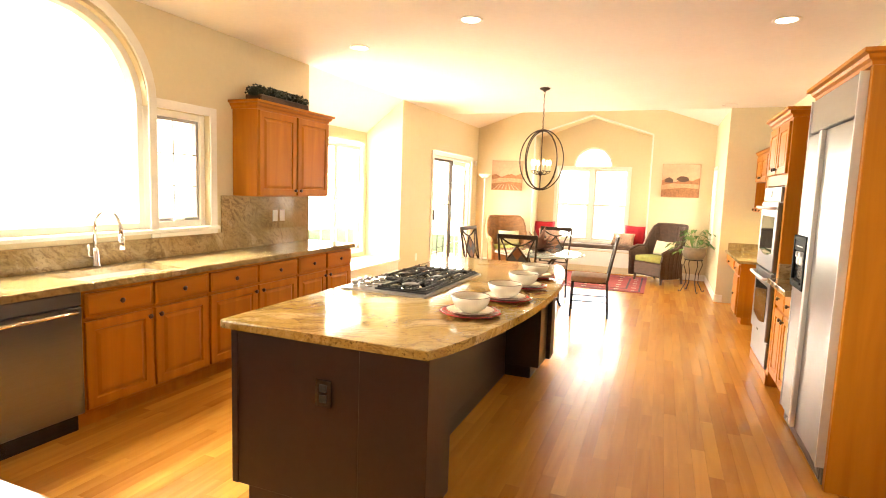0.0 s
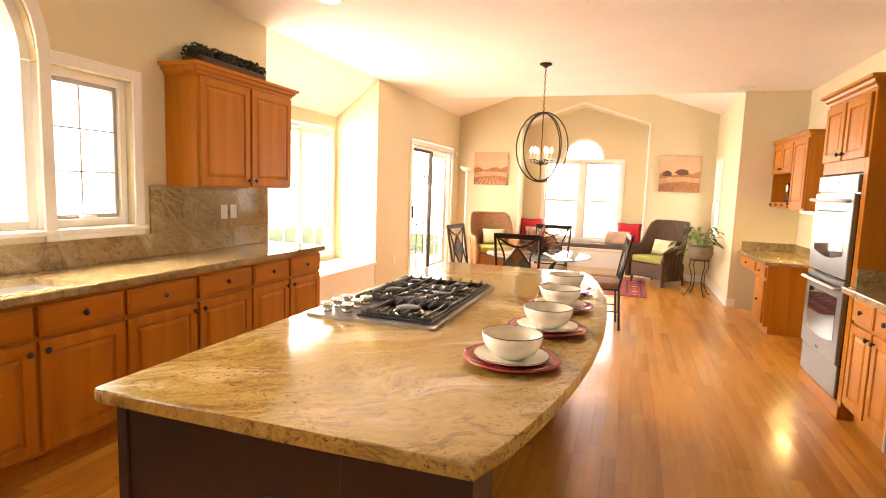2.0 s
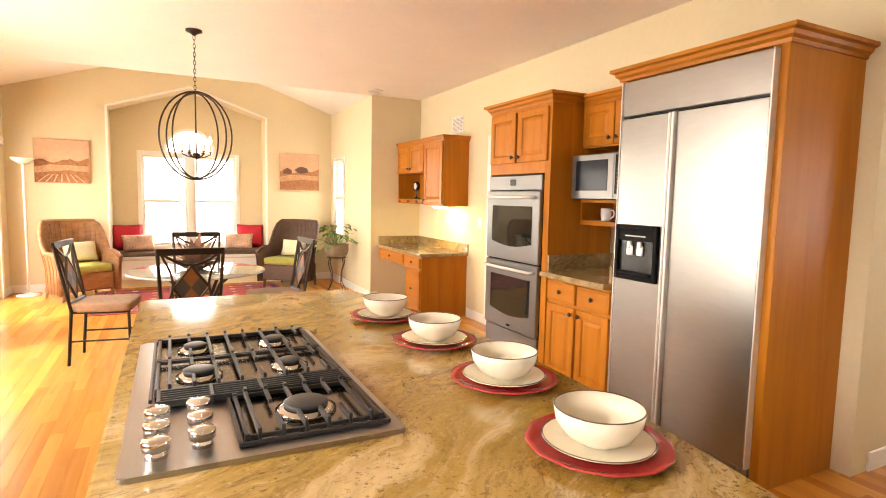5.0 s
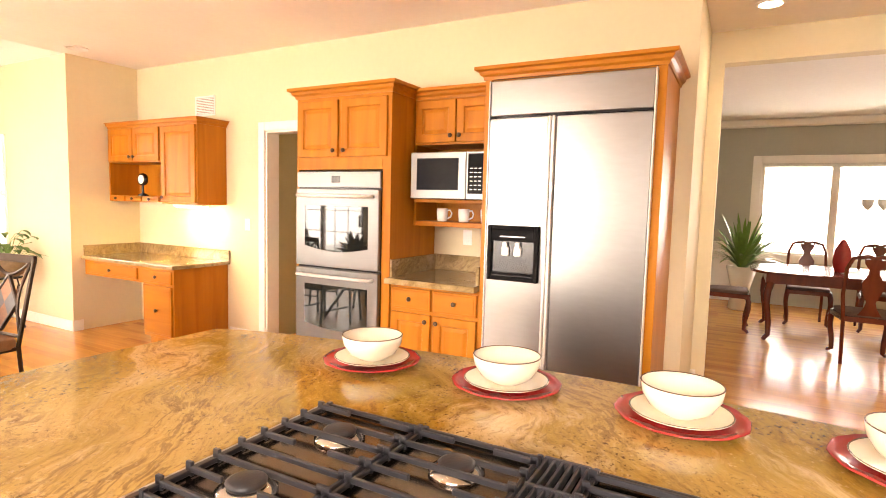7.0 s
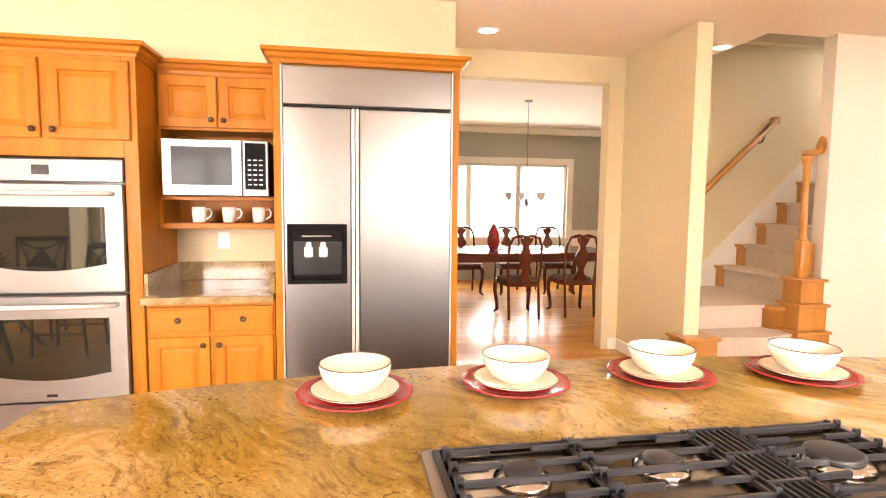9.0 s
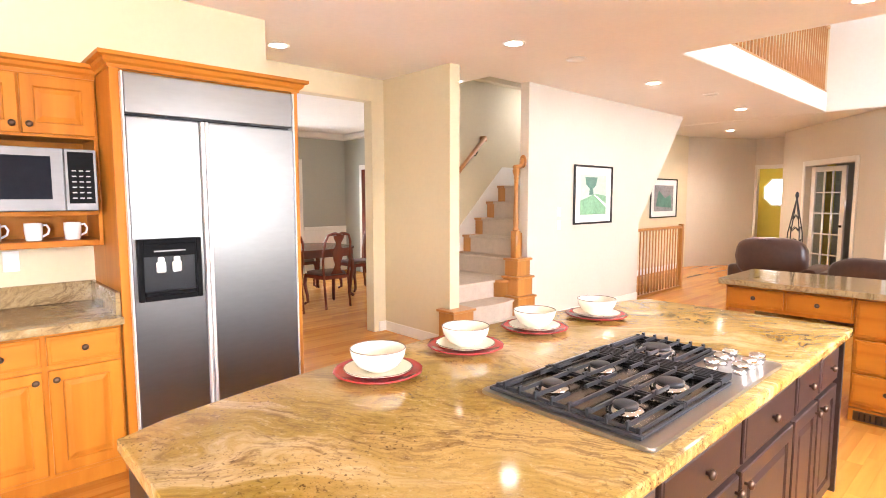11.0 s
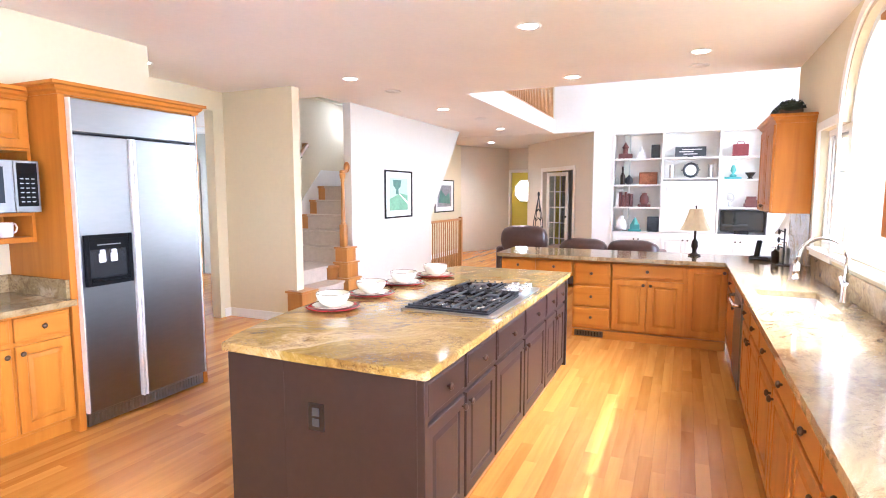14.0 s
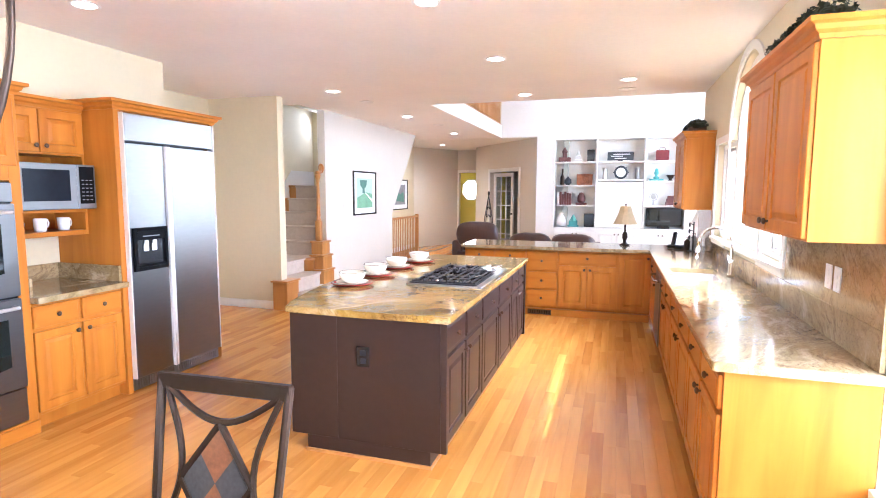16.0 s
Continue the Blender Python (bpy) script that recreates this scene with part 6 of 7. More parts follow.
for x, a in ((-0.98, 16), (0.42, -16)):
    solid("throw_pillow", "cream pillow with a rust floral print", "pillow", pillow_bm(0.44, 0.26, 0.14), "floral", pose(x, NY + 0.14, 0.53, -20, 0, a), "pillows in the nook", True)

M["rug"] = mat("red_rug_pile", (0.30, 0.035, 0.03), 0.95, var=0.3, scale=9, bump=0.5, bump_scale=200)
M["rugc"] = mat("cream_rug_pile", (0.50, 0.36, 0.26), 0.95, var=0.5, scale=12, bump=0.5, bump_scale=200)
M["rugd"] = mat("dark_rug_pile", (0.07, 0.025, 0.03), 0.95, var=0.4, scale=12, bump=0.5, bump_scale=200)
rug = thing("area_rug", "red patterned rug with a cream motif border", "rug", pose(0, 0, 0.001))
RX0, RX1, RY0, RY1 = -1.45, 0.93, 9.55, 11.3
part("rug_body", bx(RX0, RX1, RY0, RY1, 0, 0.008, bevel=0.003), "rug", rug)
bm = bmesh.new()
for i, ins in enumerate((0.06, 0.26)):
    x0, x1, y0, y1 = RX0 + ins, RX1 - ins, RY0 + ins, RY1 - ins
    for a in ((x0, x1, y0, y0 + 0.03), (x0, x1, y1 - 0.03, y1), (x0, x0 + 0.03, y0 + 0.03, y1 - 0.03), (x1 - 0.03, x1, y0 + 0.03, y1 - 0.03)):
        box(bm, *a, 0.008, 0.0095)
part("border_band", bm, "rugd", rug, "dark border band")
bm = bmesh.new()
for ix in range(9):
    for iy in range(7):
        cx, cy = RX0 + 0.17 + (RX1 - RX0 - 0.34) * ix / 8, RY0 + 0.17 + (RY1 - RY0 - 0.34) * iy / 6
        s = 0.055 if (ix + iy) % 2 else 0.035
        v = [bm.verts.new((cx + s * math.cos(k * math.pi / 4) * (1 if k % 2 else 0.6), cy + s * math.sin(k * math.pi / 4) * (1 if k % 2 else 0.6), 0.0092)) for k in range(8)]
        bm.faces.new(v)
part("motif", bm, "rugc", rug, "cream star motifs")["kind"] = "stuff"

fl = thing("floor_lamp", "white torchiere floor lamp in the corner", "floor lamp", pose(-2.28, 11.28, 0))
bm = bmesh.new()
lathe(bm, [(0.14, 0), (0.14, 0.015), (0.05, 0.03), (0.014, 0.045)], 24)
part("base", bm, "white", fl, "", True)
bm = bmesh.new()
tube(bm, [(0, 0, 0.04), (0, 0, 1.76)], 0.013, 10)
part("pole", bm, "white", fl, "", True)
bm = bmesh.new()
lathe(bm, [(0.02, 1.75), (0.07, 1.77), (0.135, 1.83), (0.13, 1.832), (0.065, 1.78), (0.01, 1.765)], 24)
part("bowl_shade", bm, "cream", fl, "", True)

M["art_sky"] = mat("art_pale_sky", (0.58, 0.36, 0.22), 0.8, var=0.15, scale=4)
M["art_field"] = mat("art_rust_field", (0.34, 0.145, 0.06), 0.8, var=0.5, scale=9)
M["art_pale"] = mat("art_pale_field", (0.52, 0.29, 0.15), 0.8, var=0.4, scale=8)
M["art_dark"] = mat("art_dark_trees", (0.10, 0.05, 0.03), 0.8, var=0.4, scale=20)


def canvas(x0, x1, z0, z1, label, house):
    th = thing("canvas_print", label, "picture", pose((x0 + x1) / 2, NY, z0), "canvas prints beside the niche")
    w, h = x1 - x0, z1 - z0
    part("canvas", bx(-w / 2, w / 2, -0.04, -0.001, 0, h, bevel=0.003), "art_sky", th)

    def blob(name, pts, y, material):
        bm = bmesh.new()
        f = [bm.verts.new((p * w, -0.04 - y, q * h)) for p, q in pts]
        bm.faces.new(f)
        part(name, bm, material, th)

    hill = [(-0.495 + 0.99 * i / 20, 0.50 + 0.04 * math.sin(i * 0.7) + (0.05 if i > 12 else 0)) for i in range(21)]
    blob("painted_hill", [(-0.495, 0.01)] + [(0.495, 0.01)] + hill[::-1], 0.001, "art_field")
    blob("painted_field", [(-0.49, 0.22), (0.1, 0.30), (0.49, 0.26), (0.49, 0.40), (-0.2, 0.42), (-0.49, 0.36)], 0.002, "art_pale")
    for i in range(0 if house else 7):
        a = -0.45 + i * 0.14
        blob("painted_row", [(a, 0.02), (a + 0.03, 0.02), (a * 0.55 + 0.018, 0.20), (a * 0.55, 0.20)], 0.003, "art_sky")
    if house:
        blob("painted_tree", [(0.05 + 0.16 * math.cos(k * 0.63) * (1 + 0.2 * math.sin(3 * k)), 0.55 + 0.09 * math.sin(k * 0.63)) for k in range(10)], 0.004, "art_dark")
        blob("painted_house", [(-0.42, 0.44), (-0.2, 0.44), (-0.2, 0.54), (-0.31, 0.60), (-0.42, 0.54)], 0.003, "art_dark")


canvas(-2.20, -1.56, 1.52, 2.12, "sepia landscape canvas with furrowed fields", False)
canvas(1.05, 1.69, 1.50, 2.10, "sepia landscape canvas with a tree and cottage", True)

ps = thing("plant_stand", "dark wrought iron plant stand with curled feet", "plant stand", pose(1.62, 10.15, 0))
bm = bmesh.new()
lathe(bm, [(0.14, 0.52), (0.145, 0.525), (0.14, 0.53)], 20)
part("tray", bm, "bronze", ps)
for i in range(4):
    a = math.pi / 2 * i + 0.4
    bm = bmesh.new()
    tube(bm, [(r * math.cos(a), r * math.sin(a), z) for r, z in ((0.13, 0.52), (0.15, 0.44), (0.10, 0.3), (0.10, 0.15), (0.17, 0.02), (0.20, 0.012), (0.205, 0.035))], 0.007, 6)
    part("leg", bm, "bronze", ps)
pp = thing("potted_plant", "green leafy houseplant in a clay pot", "plant", pose(1.62, 10.15, 0.531))
bm = bmesh.new()
lathe(bm, [(0.10, 0), (0.15, 0.03), (0.175, 0.10), (0.17, 0.17), (0.18, 0.19), (0.165, 0.19), (0.14, 0.15), (0.02, 0.15)], 24)
part("pot", bm, "pot", pp, "", True)
rng = random.Random(12)
bm, bs = bmesh.new(), bmesh.new()
for i in range(44):
    a, reach, top = rng.uniform(0, 6.28), rng.uniform(0.08, 0.36), rng.uniform(0.22, 0.50)
    tip = Vector((reach * math.cos(a), reach * math.sin(a), top if reach < 0.25 else top - 0.15))
    tube(bs, [(0.03 * math.cos(a), 0.03 * math.sin(a), 0.15), tip * 0.6 + Vector((0, 0, 0.12)), tip], 0.0025, 4)
    d = Vector((math.cos(a), math.sin(a), -0.5)).normalized()
    s = d.cross(Vector((0, 0, 1))).normalized()
    up = s.cross(d)
    ln, wd = rng.uniform(0.08, 0.115), rng.uniform(0.03, 0.042)
    pts = [(0, 0), (0.15, 0.8), (0.4, 1), (0.75, 0.6), (1, 0)]
    mid = [bm.verts.new(tip + d * ln * p - up * 0.02 * p * p) for p, _ in pts]
    for sg in (-1, 1):
        edge = [bm.verts.new(tip + d * ln * p + s * sg * wd * q + up * 0.012 * q) for p, q in pts[1:-1]]
        bm.faces.new([mid[0], edge[0], mid[1]])
        bm.faces.new([mid[1], edge[0], edge[1], mid[2]])
        bm.faces.new([mid[2], edge[1], edge[2], mid[3]])
        bm.faces.new([mid[3], edge[2], mid[4]])
part("leaves", bm, "leaf", pp, "", True)
part("stems", bs, "leaf", pp)

th = thing("alarm_keypad", "small cream alarm sensor high on the wall", "sensor", pose(WX + 0.001, 11.36, 2.05, 0, 0, 90))
bar(th, "case", -0.03, 0.03, -0.04, 0, -0.05, 0.05, "white", 0.01)
bar(th, "lens", -0.018, 0.018, -0.044, -0.04, -0.03, 0.0, "cream", 0.002)

# ---------------------------------------------------------------- staircase
st = structure_thing("staircase", "oak stairs with a beige carpet runner rising along the wall", "stairs", pose(0, 0, 0))
R, T = 0.19, 0.225
curve = [(2.44 - 0.20 * math.sin(math.pi * i / 10) ** 0.7, 0.98 + 0.80 * i / 10) for i in range(11)]
bm = bmesh.new()
prism(bm, [(3.83, 0.98), (3.83, 1.83)] + curve[::-1], 0.0, 0.165, 0.004)
part("riser", bm, "carpet", st)
bm = bmesh.new()
prism(bm, [(3.83, 0.98), (3.83, 1.83)] + [(x - 0.025, y) for x, y in curve[::-1]], 0.165, 0.195, 0.012, 3)
part("tread", bm, "carpet", st)
bow = [(2.64 - 0.10 * math.sin(math.pi * i / 10) ** 0.7, 0.99 + 0.83 * i / 10) for i in range(11)]
bm = bmesh.new()
prism(bm, [(3.82, 0.99), (3.82, 1.82)] + bow[::-1], 0.196, 0.36, 0.004)
prism(bm, [(3.82, 0.99), (3.82, 1.82)] + [(x - 0.025, y) for x, y in bow[::-1]], 0.36, 0.39, 0.012, 3)
part("tread", bm, "carpet", st)
bm = bmesh.new()
box(bm, 2.83, 3.82, 0.60, 1.83, 0.391, 0.555), box(bm, 2.80, 3.82, 0.60, 1.83, 0.555, 0.585, 0.012, 3)
part("tread", bm, "carpet", st)
bm = bmesh.new()
lathe(bm, [(0.11, 0.392), (0.11, 0.54), (0.125, 0.55), (0.125, 0.575), (0.11, 0.584)], 24, 2.83, 1.0)
part("curved_riser", bm, "oak", st, "curved golden oak riser end", True)
y = 0.815
z = 0.586
R = 0.215
for i in range(5):
    bm = bmesh.new()
    box(bm, 2.80, 3.83, y - T - 0.02, y, z, z + R - 0.03), box(bm, 2.80, 3.83, y - T - 0.02, y + 0.025, z + R - 0.03, z + R, 0.012, 3)
    tr = part("tread", bm, "carpet", st)
    bm = bmesh.new()
    box(bm, 3.70, 3.825, y - T, y + 0.032, z + R - 0.028, z + R + 0.003, 0.004), box(bm, 3.70, 3.825, y - 0.01, y + 0.006, z + 0.002, z + R - 0.03)
    part("tread_end", bm, "oak", tr, "bare oak tread end")
    y -= T
    z += R
bm = bmesh.new()
v0 = [(1.82, 0.2), (1.82, 0.72), (1.02, 0.80), (0.93, 0.87), (-0.17, 1.92), (-0.89, 1.92), (-0.89, 1.2), (1.0, 0.4)]
a, b = [bm.verts.new((3.826, p, q)) for p, q in v0], [bm.verts.new((3.839, p, q)) for p, q in v0]
bm.faces.new(a), bm.faces.new(b[::-1])
for i in range(8):
    bm.faces.new((a[i], a[(i + 1) % 8], b[(i + 1) % 8], b[i]))
part("skirt_board", bm, "trim", st)
part("landing", bx(2.80, 3.83, -0.89, y + 0.025, z - 0.2, z, bevel=0.01), "carpet", st)
bm = bmesh.new()
box(bm, 2.52, 2.74, 1.75, 2.03, 0, 0.37, 0.006)
box(bm, 2.50, 2.76, 1.73, 2.05, 0.37, 0.395, 0.006)
part("corner_block", bm, "oak", st, "golden oak plinth block")
bm = bmesh.new()
box(bm, 2.54, 2.79, 0.73, 1.03, 0, 0.385, 0.006), box(bm, 2.52, 2.80, 0.722, 1.05, 0.385, 0.41, 0.006)
box(bm, 2.57, 2.79, 0.74, 1.0, 0.41, 0.60, 0.006), box(bm, 2.55, 2.80, 0.725, 1.02, 0.60, 0.625, 0.006)
box(bm, 2.60, 2.79, 0.75, 0.97, 0.625, 0.80, 0.006), box(bm, 2.58, 2.80, 0.73, 0.99, 0.80, 0.825, 0.006)
part("newel_pedestal", bm, "oak", st, "golden oak stepped pedestal")
bm = bmesh.new()
box(bm, 2.655, 2.735, 0.86, 0.94, 0.825, 1.13, 0.004)
lathe(bm, [(0.034, 1.13), (0.038, 1.15), (0.026, 1.17), (0.031, 1.21), (0.027, 1.45), (0.021, 1.70), (0.03, 1.715), (0.024, 1.73), (0.034, 1.76), (0.042, 1.79), (0.042, 1.81), (0.03, 1.82)], 16, 2.695, 0.90)
part("newel_post", bm, "oak", st, "turned golden oak newel post", True)
bm = bmesh.new()
box(bm, 2.745, 2.80, 0.722, 0.79, 0.825, 1.10, 0.004)
part("half_newel", bm, "oak", st)
bm = bmesh.new()
tube(bm, [(2.695, 0.93, 1.835), (2.70, 0.87, 1.84), (2.715, 0.81, 1.845), (2.73, 0.77, 1.87), (2.735, 0.74, 1.92), (2.735, 0.722, 1.93)], 0.027, 10)
ellipsoid(bm, (2.735, 0.735, 1.91), (0.05, 0.016, 0.075), 14, 10)
part("handrail_volute", bm, "oak", st, "curled golden oak rail end", True)
bm = bmesh.new()
hr = [(1.45, 1.17), (0.92, 1.67), (0.27, 2.28)]
tube(bm, [(3.76, p, q) for p, q in hr], 0.03, 10)
box(bm, 3.745, 3.838, 0.24, 0.29, 2.24, 2.31, 0.006)
rail = part("wall_handrail", bm, "oak", st, "golden oak wall handrail", True)
for p, q in ((1.2, 1.36), (0.4, 2.10)):
    bm = bmesh.new()
    tube(bm, [(3.76, p, q), (3.80, p, q - 0.05), (3.838, p, q - 0.05)], 0.007, 6)
    part("bracket", bm, "bronze", rail)

ra = thing("stair_railing", "golden oak railing round the lower stairs", "railing", pose(0, 0, 0))
bar(ra, "top_rail", 2.70, 2.76, -3.46, -1.87, 0.99, 1.035, "oak", 0.01)
bar(ra, "shoe_rail", 2.70, 2.76, -3.46, -1.87, 0.0, 0.03, "oak", 0.004)
bar(ra, "newel", 2.695, 2.765, -3.47, -3.40, 0.0, 1.06, "oak", 0.005)
bmb = bmesh.new()
lathe(bmb, [(0.013, 0.03), (0.016, 0.2), (0.010, 0.5), (0.012, 0.99)], 8)
BAL = None
for i in range(15):
    m = pose(2.73, -1.95 - i * 0.099, 0)
    if BAL is None:
        BAL = part("baluster", bmb, "oak", ra, "", True)
        BAL.matrix_basis = m
    else:
        share("baluster", BAL.data, ra, m)

# loft balustrade high above the family room
lo = thing("loft_railing", "golden oak balustrade of the upper loft", "railing", pose(0, 0, 0))
bar(lo, "top_rail", 0.99, 1.05, -4.25, 0.66, 3.98, 4.03, "oak", 0.01)
bar(lo, "shoe_rail", 0.99, 1.05, -4.25, 0.66, 3.05, 3.09, "oak", 0.004)
for i in range(44):
    share("baluster", BAL.data, lo, pose(1.02, -4.2 + i * 0.11, 3.0))
bm = bmesh.new()
box(bm, 0.985, 1.0, -4.27, 0.68, CEIL + 0.002, 3.06, 0.003)
structure("trim_loft_edge", bm, "trim", "white fascia board of the loft edge", "moulding")
structure("floor_loft", bx(1.0, 2.66, -4.27, 0.66, 2.985, 3.045), "carpet", "beige carpeted loft floor", "floor")


def framed_picture(m, w, h, label, art, name="framed_picture"):
    th = thing(name, label, "picture", m)
    ring(th, "frame", -w / 2, w / 2, -h / 2, h / 2, 0.025, -0.025, 0.0, "black")
    bar(th, "mat_board", -w / 2 + 0.025, w / 2 - 0.025, -0.008, -0.002, -h / 2 + 0.025, h / 2 - 0.025, "paperw", 0)
    for nm, pts, mt in art:
        bm = bmesh.new()
        bm.faces.new([bm.verts.new((p * w, -0.0095 - 0.0008 * art.index((nm, pts, mt)), q * h)) for p, q in pts])
        part(nm, bm, mt, th)
    return th


M["art_green"] = mat("art_green", (0.20, 0.40, 0.24), 0.7, var=0.35, scale=10)
M["art_mint"] = mat("art_mint", (0.48, 0.62, 0.52), 0.7, var=0.15, scale=6)
M["art_teal"] = mat("art_teal", (0.10, 0.22, 0.17), 0.7, var=0.4, scale=16)
M["art_grey"] = mat("art_grey", (0.25, 0.24, 0.25), 0.7, var=0.5, scale=8)
framed_picture(pose(2.669, -0.62, 1.535, 0, 0, -90), 0.90, 0.75, "black framed print of a green park lawn", (
    ("print", ((-0.34, -0.34), (0.34, -0.34), (0.34, 0.34), (-0.34, 0.34)), "art_mint"),
    ("print_lawn", ((-0.34, -0.34), (0.34, -0.34), (0.34, -0.02), (0.05, 0.02), (-0.34, -0.1)), "art_green"),
    ("print_tree", ((-0.22, 0.3), (0.10, 0.3), (0.06, 0.16), (-0.02, 0.10), (0.0, 0.0), (-0.12, 0.0), (-0.10, 0.10), (-0.2, 0.18)), "art_teal"),
    ("print_path", ((0.0, 0.0), (0.05, 0.0), (0.34, -0.16), (0.34, -0.22)), "paperw")))
framed_picture(pose(3.839, -5.1, 1.48, 0, 0, -90), 1.15, 0.78, "dark framed grey landscape print", (
    ("print", ((-0.36, -0.33), (0.36, -0.33), (0.36, 0.33), (-0.36, 0.33)), "art_grey"),
    ("print_trees", ((-0.3, -0.2), (0.3, -0.25), (0.25, 0.1), (0.05, 0.0), (-0.2, 0.2)), "art_teal")))

# ---------------------------------------------------------------- dining room
dt = thing("formal_dining_table", "mahogany dining table with cabriole legs", "table", pose(6.25, 2.15, 0))
bm = bmesh.new()
prism(bm, [(0.62 * abs(math.cos(a)) ** 0.5 * math.copysign(1, math.cos(a)), 1.25 * abs(math.sin(a)) ** 0.5 * math.copysign(1, math.sin(a))) for a in [2 * math.pi * i / 48 for i in range(48)]], 0.73, 0.76, 0.008)
part("tabletop", bm, "mahog", dt)
part("apron", bx(-0.5, 0.5, -1.1, 1.1, 0.63, 0.73), "mahog", dt)


def cabriole(h, s=1.0):
    bm = bmesh.new()
    tube(bm, [(0, 0, h), (0.03 * s, 0, h * 0.85), (0.035 * s, 0, h * 0.65), (0.0, 0, h * 0.3), (-0.005, 0, h * 0.1), (0.03 * s, 0, 0.03), (0.045 * s, 0, 0.012)], 0.03 * s, 8, r2=0.016 * s)
    return bm


for x, y, r in ((-0.48, -1.05, 225), (0.48, -1.05, 315), (-0.48, 1.05, 135), (0.48, 1.05, 45)):
    part("leg", cabriole(0.64, 1.3), "mahog", dt, "", True).matrix_basis = pose(x, y, 0, 0, 0, r)
solid("table_runner", "white lace runner across the dining table", "table linen", bx(-0.3, 0.3, -0.35, 0.35, 0, 0.003), "paperw", pose(6.25, 2.15, 0.7605, 0, 0, 45))
va = thing("red_vase", "tall red glass vase on the dining table", "vase", pose(6.2, 2.53, 0.761))
bm = bmesh.new()
lathe(bm, [(0.06, 0), (0.07, 0.02), (0.09, 0.12), (0.075, 0.25), (0.03, 0.34), (0.02, 0.36), (0.005, 0.36)], 20)
part("body", bm, "red", va, "", True)
bm = bmesh.new()
lathe(bm, [(0.065, 0), (0.05, 0.004)], 20)
part("foot", bm, "rimbrown", va)


def queen_anne(m, first=[]):
    """A mahogany vase-back chair facing local +y."""
    if first:
        return copy_thing(first[0], m)
    th = thing("dining_chair", "mahogany vase-back dining chair with a padded seat", "chair", m, "chairs of the dining room")
    for s in (-1, 1):
        bm = bmesh.new()
        tube(bm, [(s * 0.19, -0.27, 0), (s * 0.19, -0.22, 0.44), (s * 0.21, -0.24, 0.65), (s * 0.20, -0.28, 0.90), (s * 0.16, -0.30, 1.0), (s * 0.08, -0.305, 1.02)], 0.017, 8)
        part("back_post", bm, "mahog", th, "", True)
        part("front_leg", cabriole(0.44), "mahog", th, "", True).matrix_basis = pose(s * 0.21, 0.2, 0, 0, 0, 90 - 35 * s)
    bm = bmesh.new()
    tube(bm, [(-0.12, -0.304, 1.01), (-0.05, -0.306, 1.025), (0, -0.306, 1.005), (0.05, -0.306, 1.025), (0.12, -0.304, 1.01)], 0.02, 8)
    part("crest_rail", bm, "mahog", th, "", True)
    bm = bmesh.new()
    prof = [(0.09, 0.47), (0.05, 0.54), (0.035, 0.60), (0.075, 0.70), (0.085, 0.78), (0.04, 0.86), (0.04, 0.90), (0.075, 0.96), (0.08, 1.0)]
    fr0 = [bm.verts.new((x, -0.235 - 0.07 * (z - 0.47) / 0.53, z)) for x, z in prof] + [bm.verts.new((-x, -0.235 - 0.07 * (z - 0.47) / 0.53, z)) for x, z in prof[::-1]]
    bk0 = [bm.verts.new(v.co + Vector((0, -0.012, 0))) for v in fr0]
    bm.faces.new(fr0), bm.faces.new(bk0[::-1])
    for i in range(len(fr0)):
        bm.faces.new((fr0[i], fr0[(i + 1) % len(fr0)], bk0[(i + 1) % len(fr0)], bk0[i]))
    part("splat", bm, "mahog", th)
    bm = bmesh.new()
    prism(bm, smooth_poly([(-0.2, -0.24), (0.2, -0.24), (0.25, 0.23), (-0.25, 0.23)], 0.06), 0.40, 0.45, 0.006)
    part("seat_rail", bm, "mahog", th)
    bm = bmesh.new()
    prism(bm, smooth_poly([(-0.18, -0.21), (0.18, -0.21), (0.23, 0.21), (-0.23, 0.21)], 0.06), 0.45, 0.485, 0.015, 2)
    part("seat", bm, "browncloth", th, "dark patterned padded seat", True)
    first.append(th)
    return th


for x, y, r in ((5.36, 2.44, -90), (5.40, 1.70, -90), (7.05, 2.75, 90), (7.05, 2.0, 90), (7.05, 1.3, 90), (6.2, 3.62, 180), (6.25, 0.62, 0)):
    queen_anne(pose(x, y, 0, 0, 0, r))
copy_thing(bpy.data.objects["dining_chair"], pose(4.35, 0.2, 0, 0, 0, 0))

dc = thing("dining_chandelier", "pale metal chandelier on a long rod", "chandelier", pose(5.95, 2.15, 0))
bm = bmesh.new()
lathe(bm, [(0.06, 2.78), (0.05, 2.75), (0.01, 2.74)], 16)
tube(bm, [(0, 0, 2.75), (0, 0, 1.45)], 0.006, 6)
ellipsoid(bm, (0, 0, 1.42), (0.03, 0.03, 0.06), 10, 8)
part("rod", bm, "steel", dc)
for i in range(5):
    a = 2 * math.pi * i / 5
    bm = bmesh.new()
    tube(bm, [(0, 0, 1.42), (0.12 * math.cos(a), 0.12 * math.sin(a), 1.36), (0.24 * math.cos(a), 0.24 * math.sin(a), 1.45)], 0.006, 6)
    lathe(bm, [(0.012, 1.45), (0.05, 1.50), (0.055, 1.56), (0.05, 1.56)], 12, 0.24 * math.cos(a), 0.24 * math.sin(a))
    part("arm", bm, "white", dc)
fn = thing("palm_plant", "green arching houseplant beside the dining window", "plant", pose(7.7, 3.48, 0))
bm = bmesh.new()
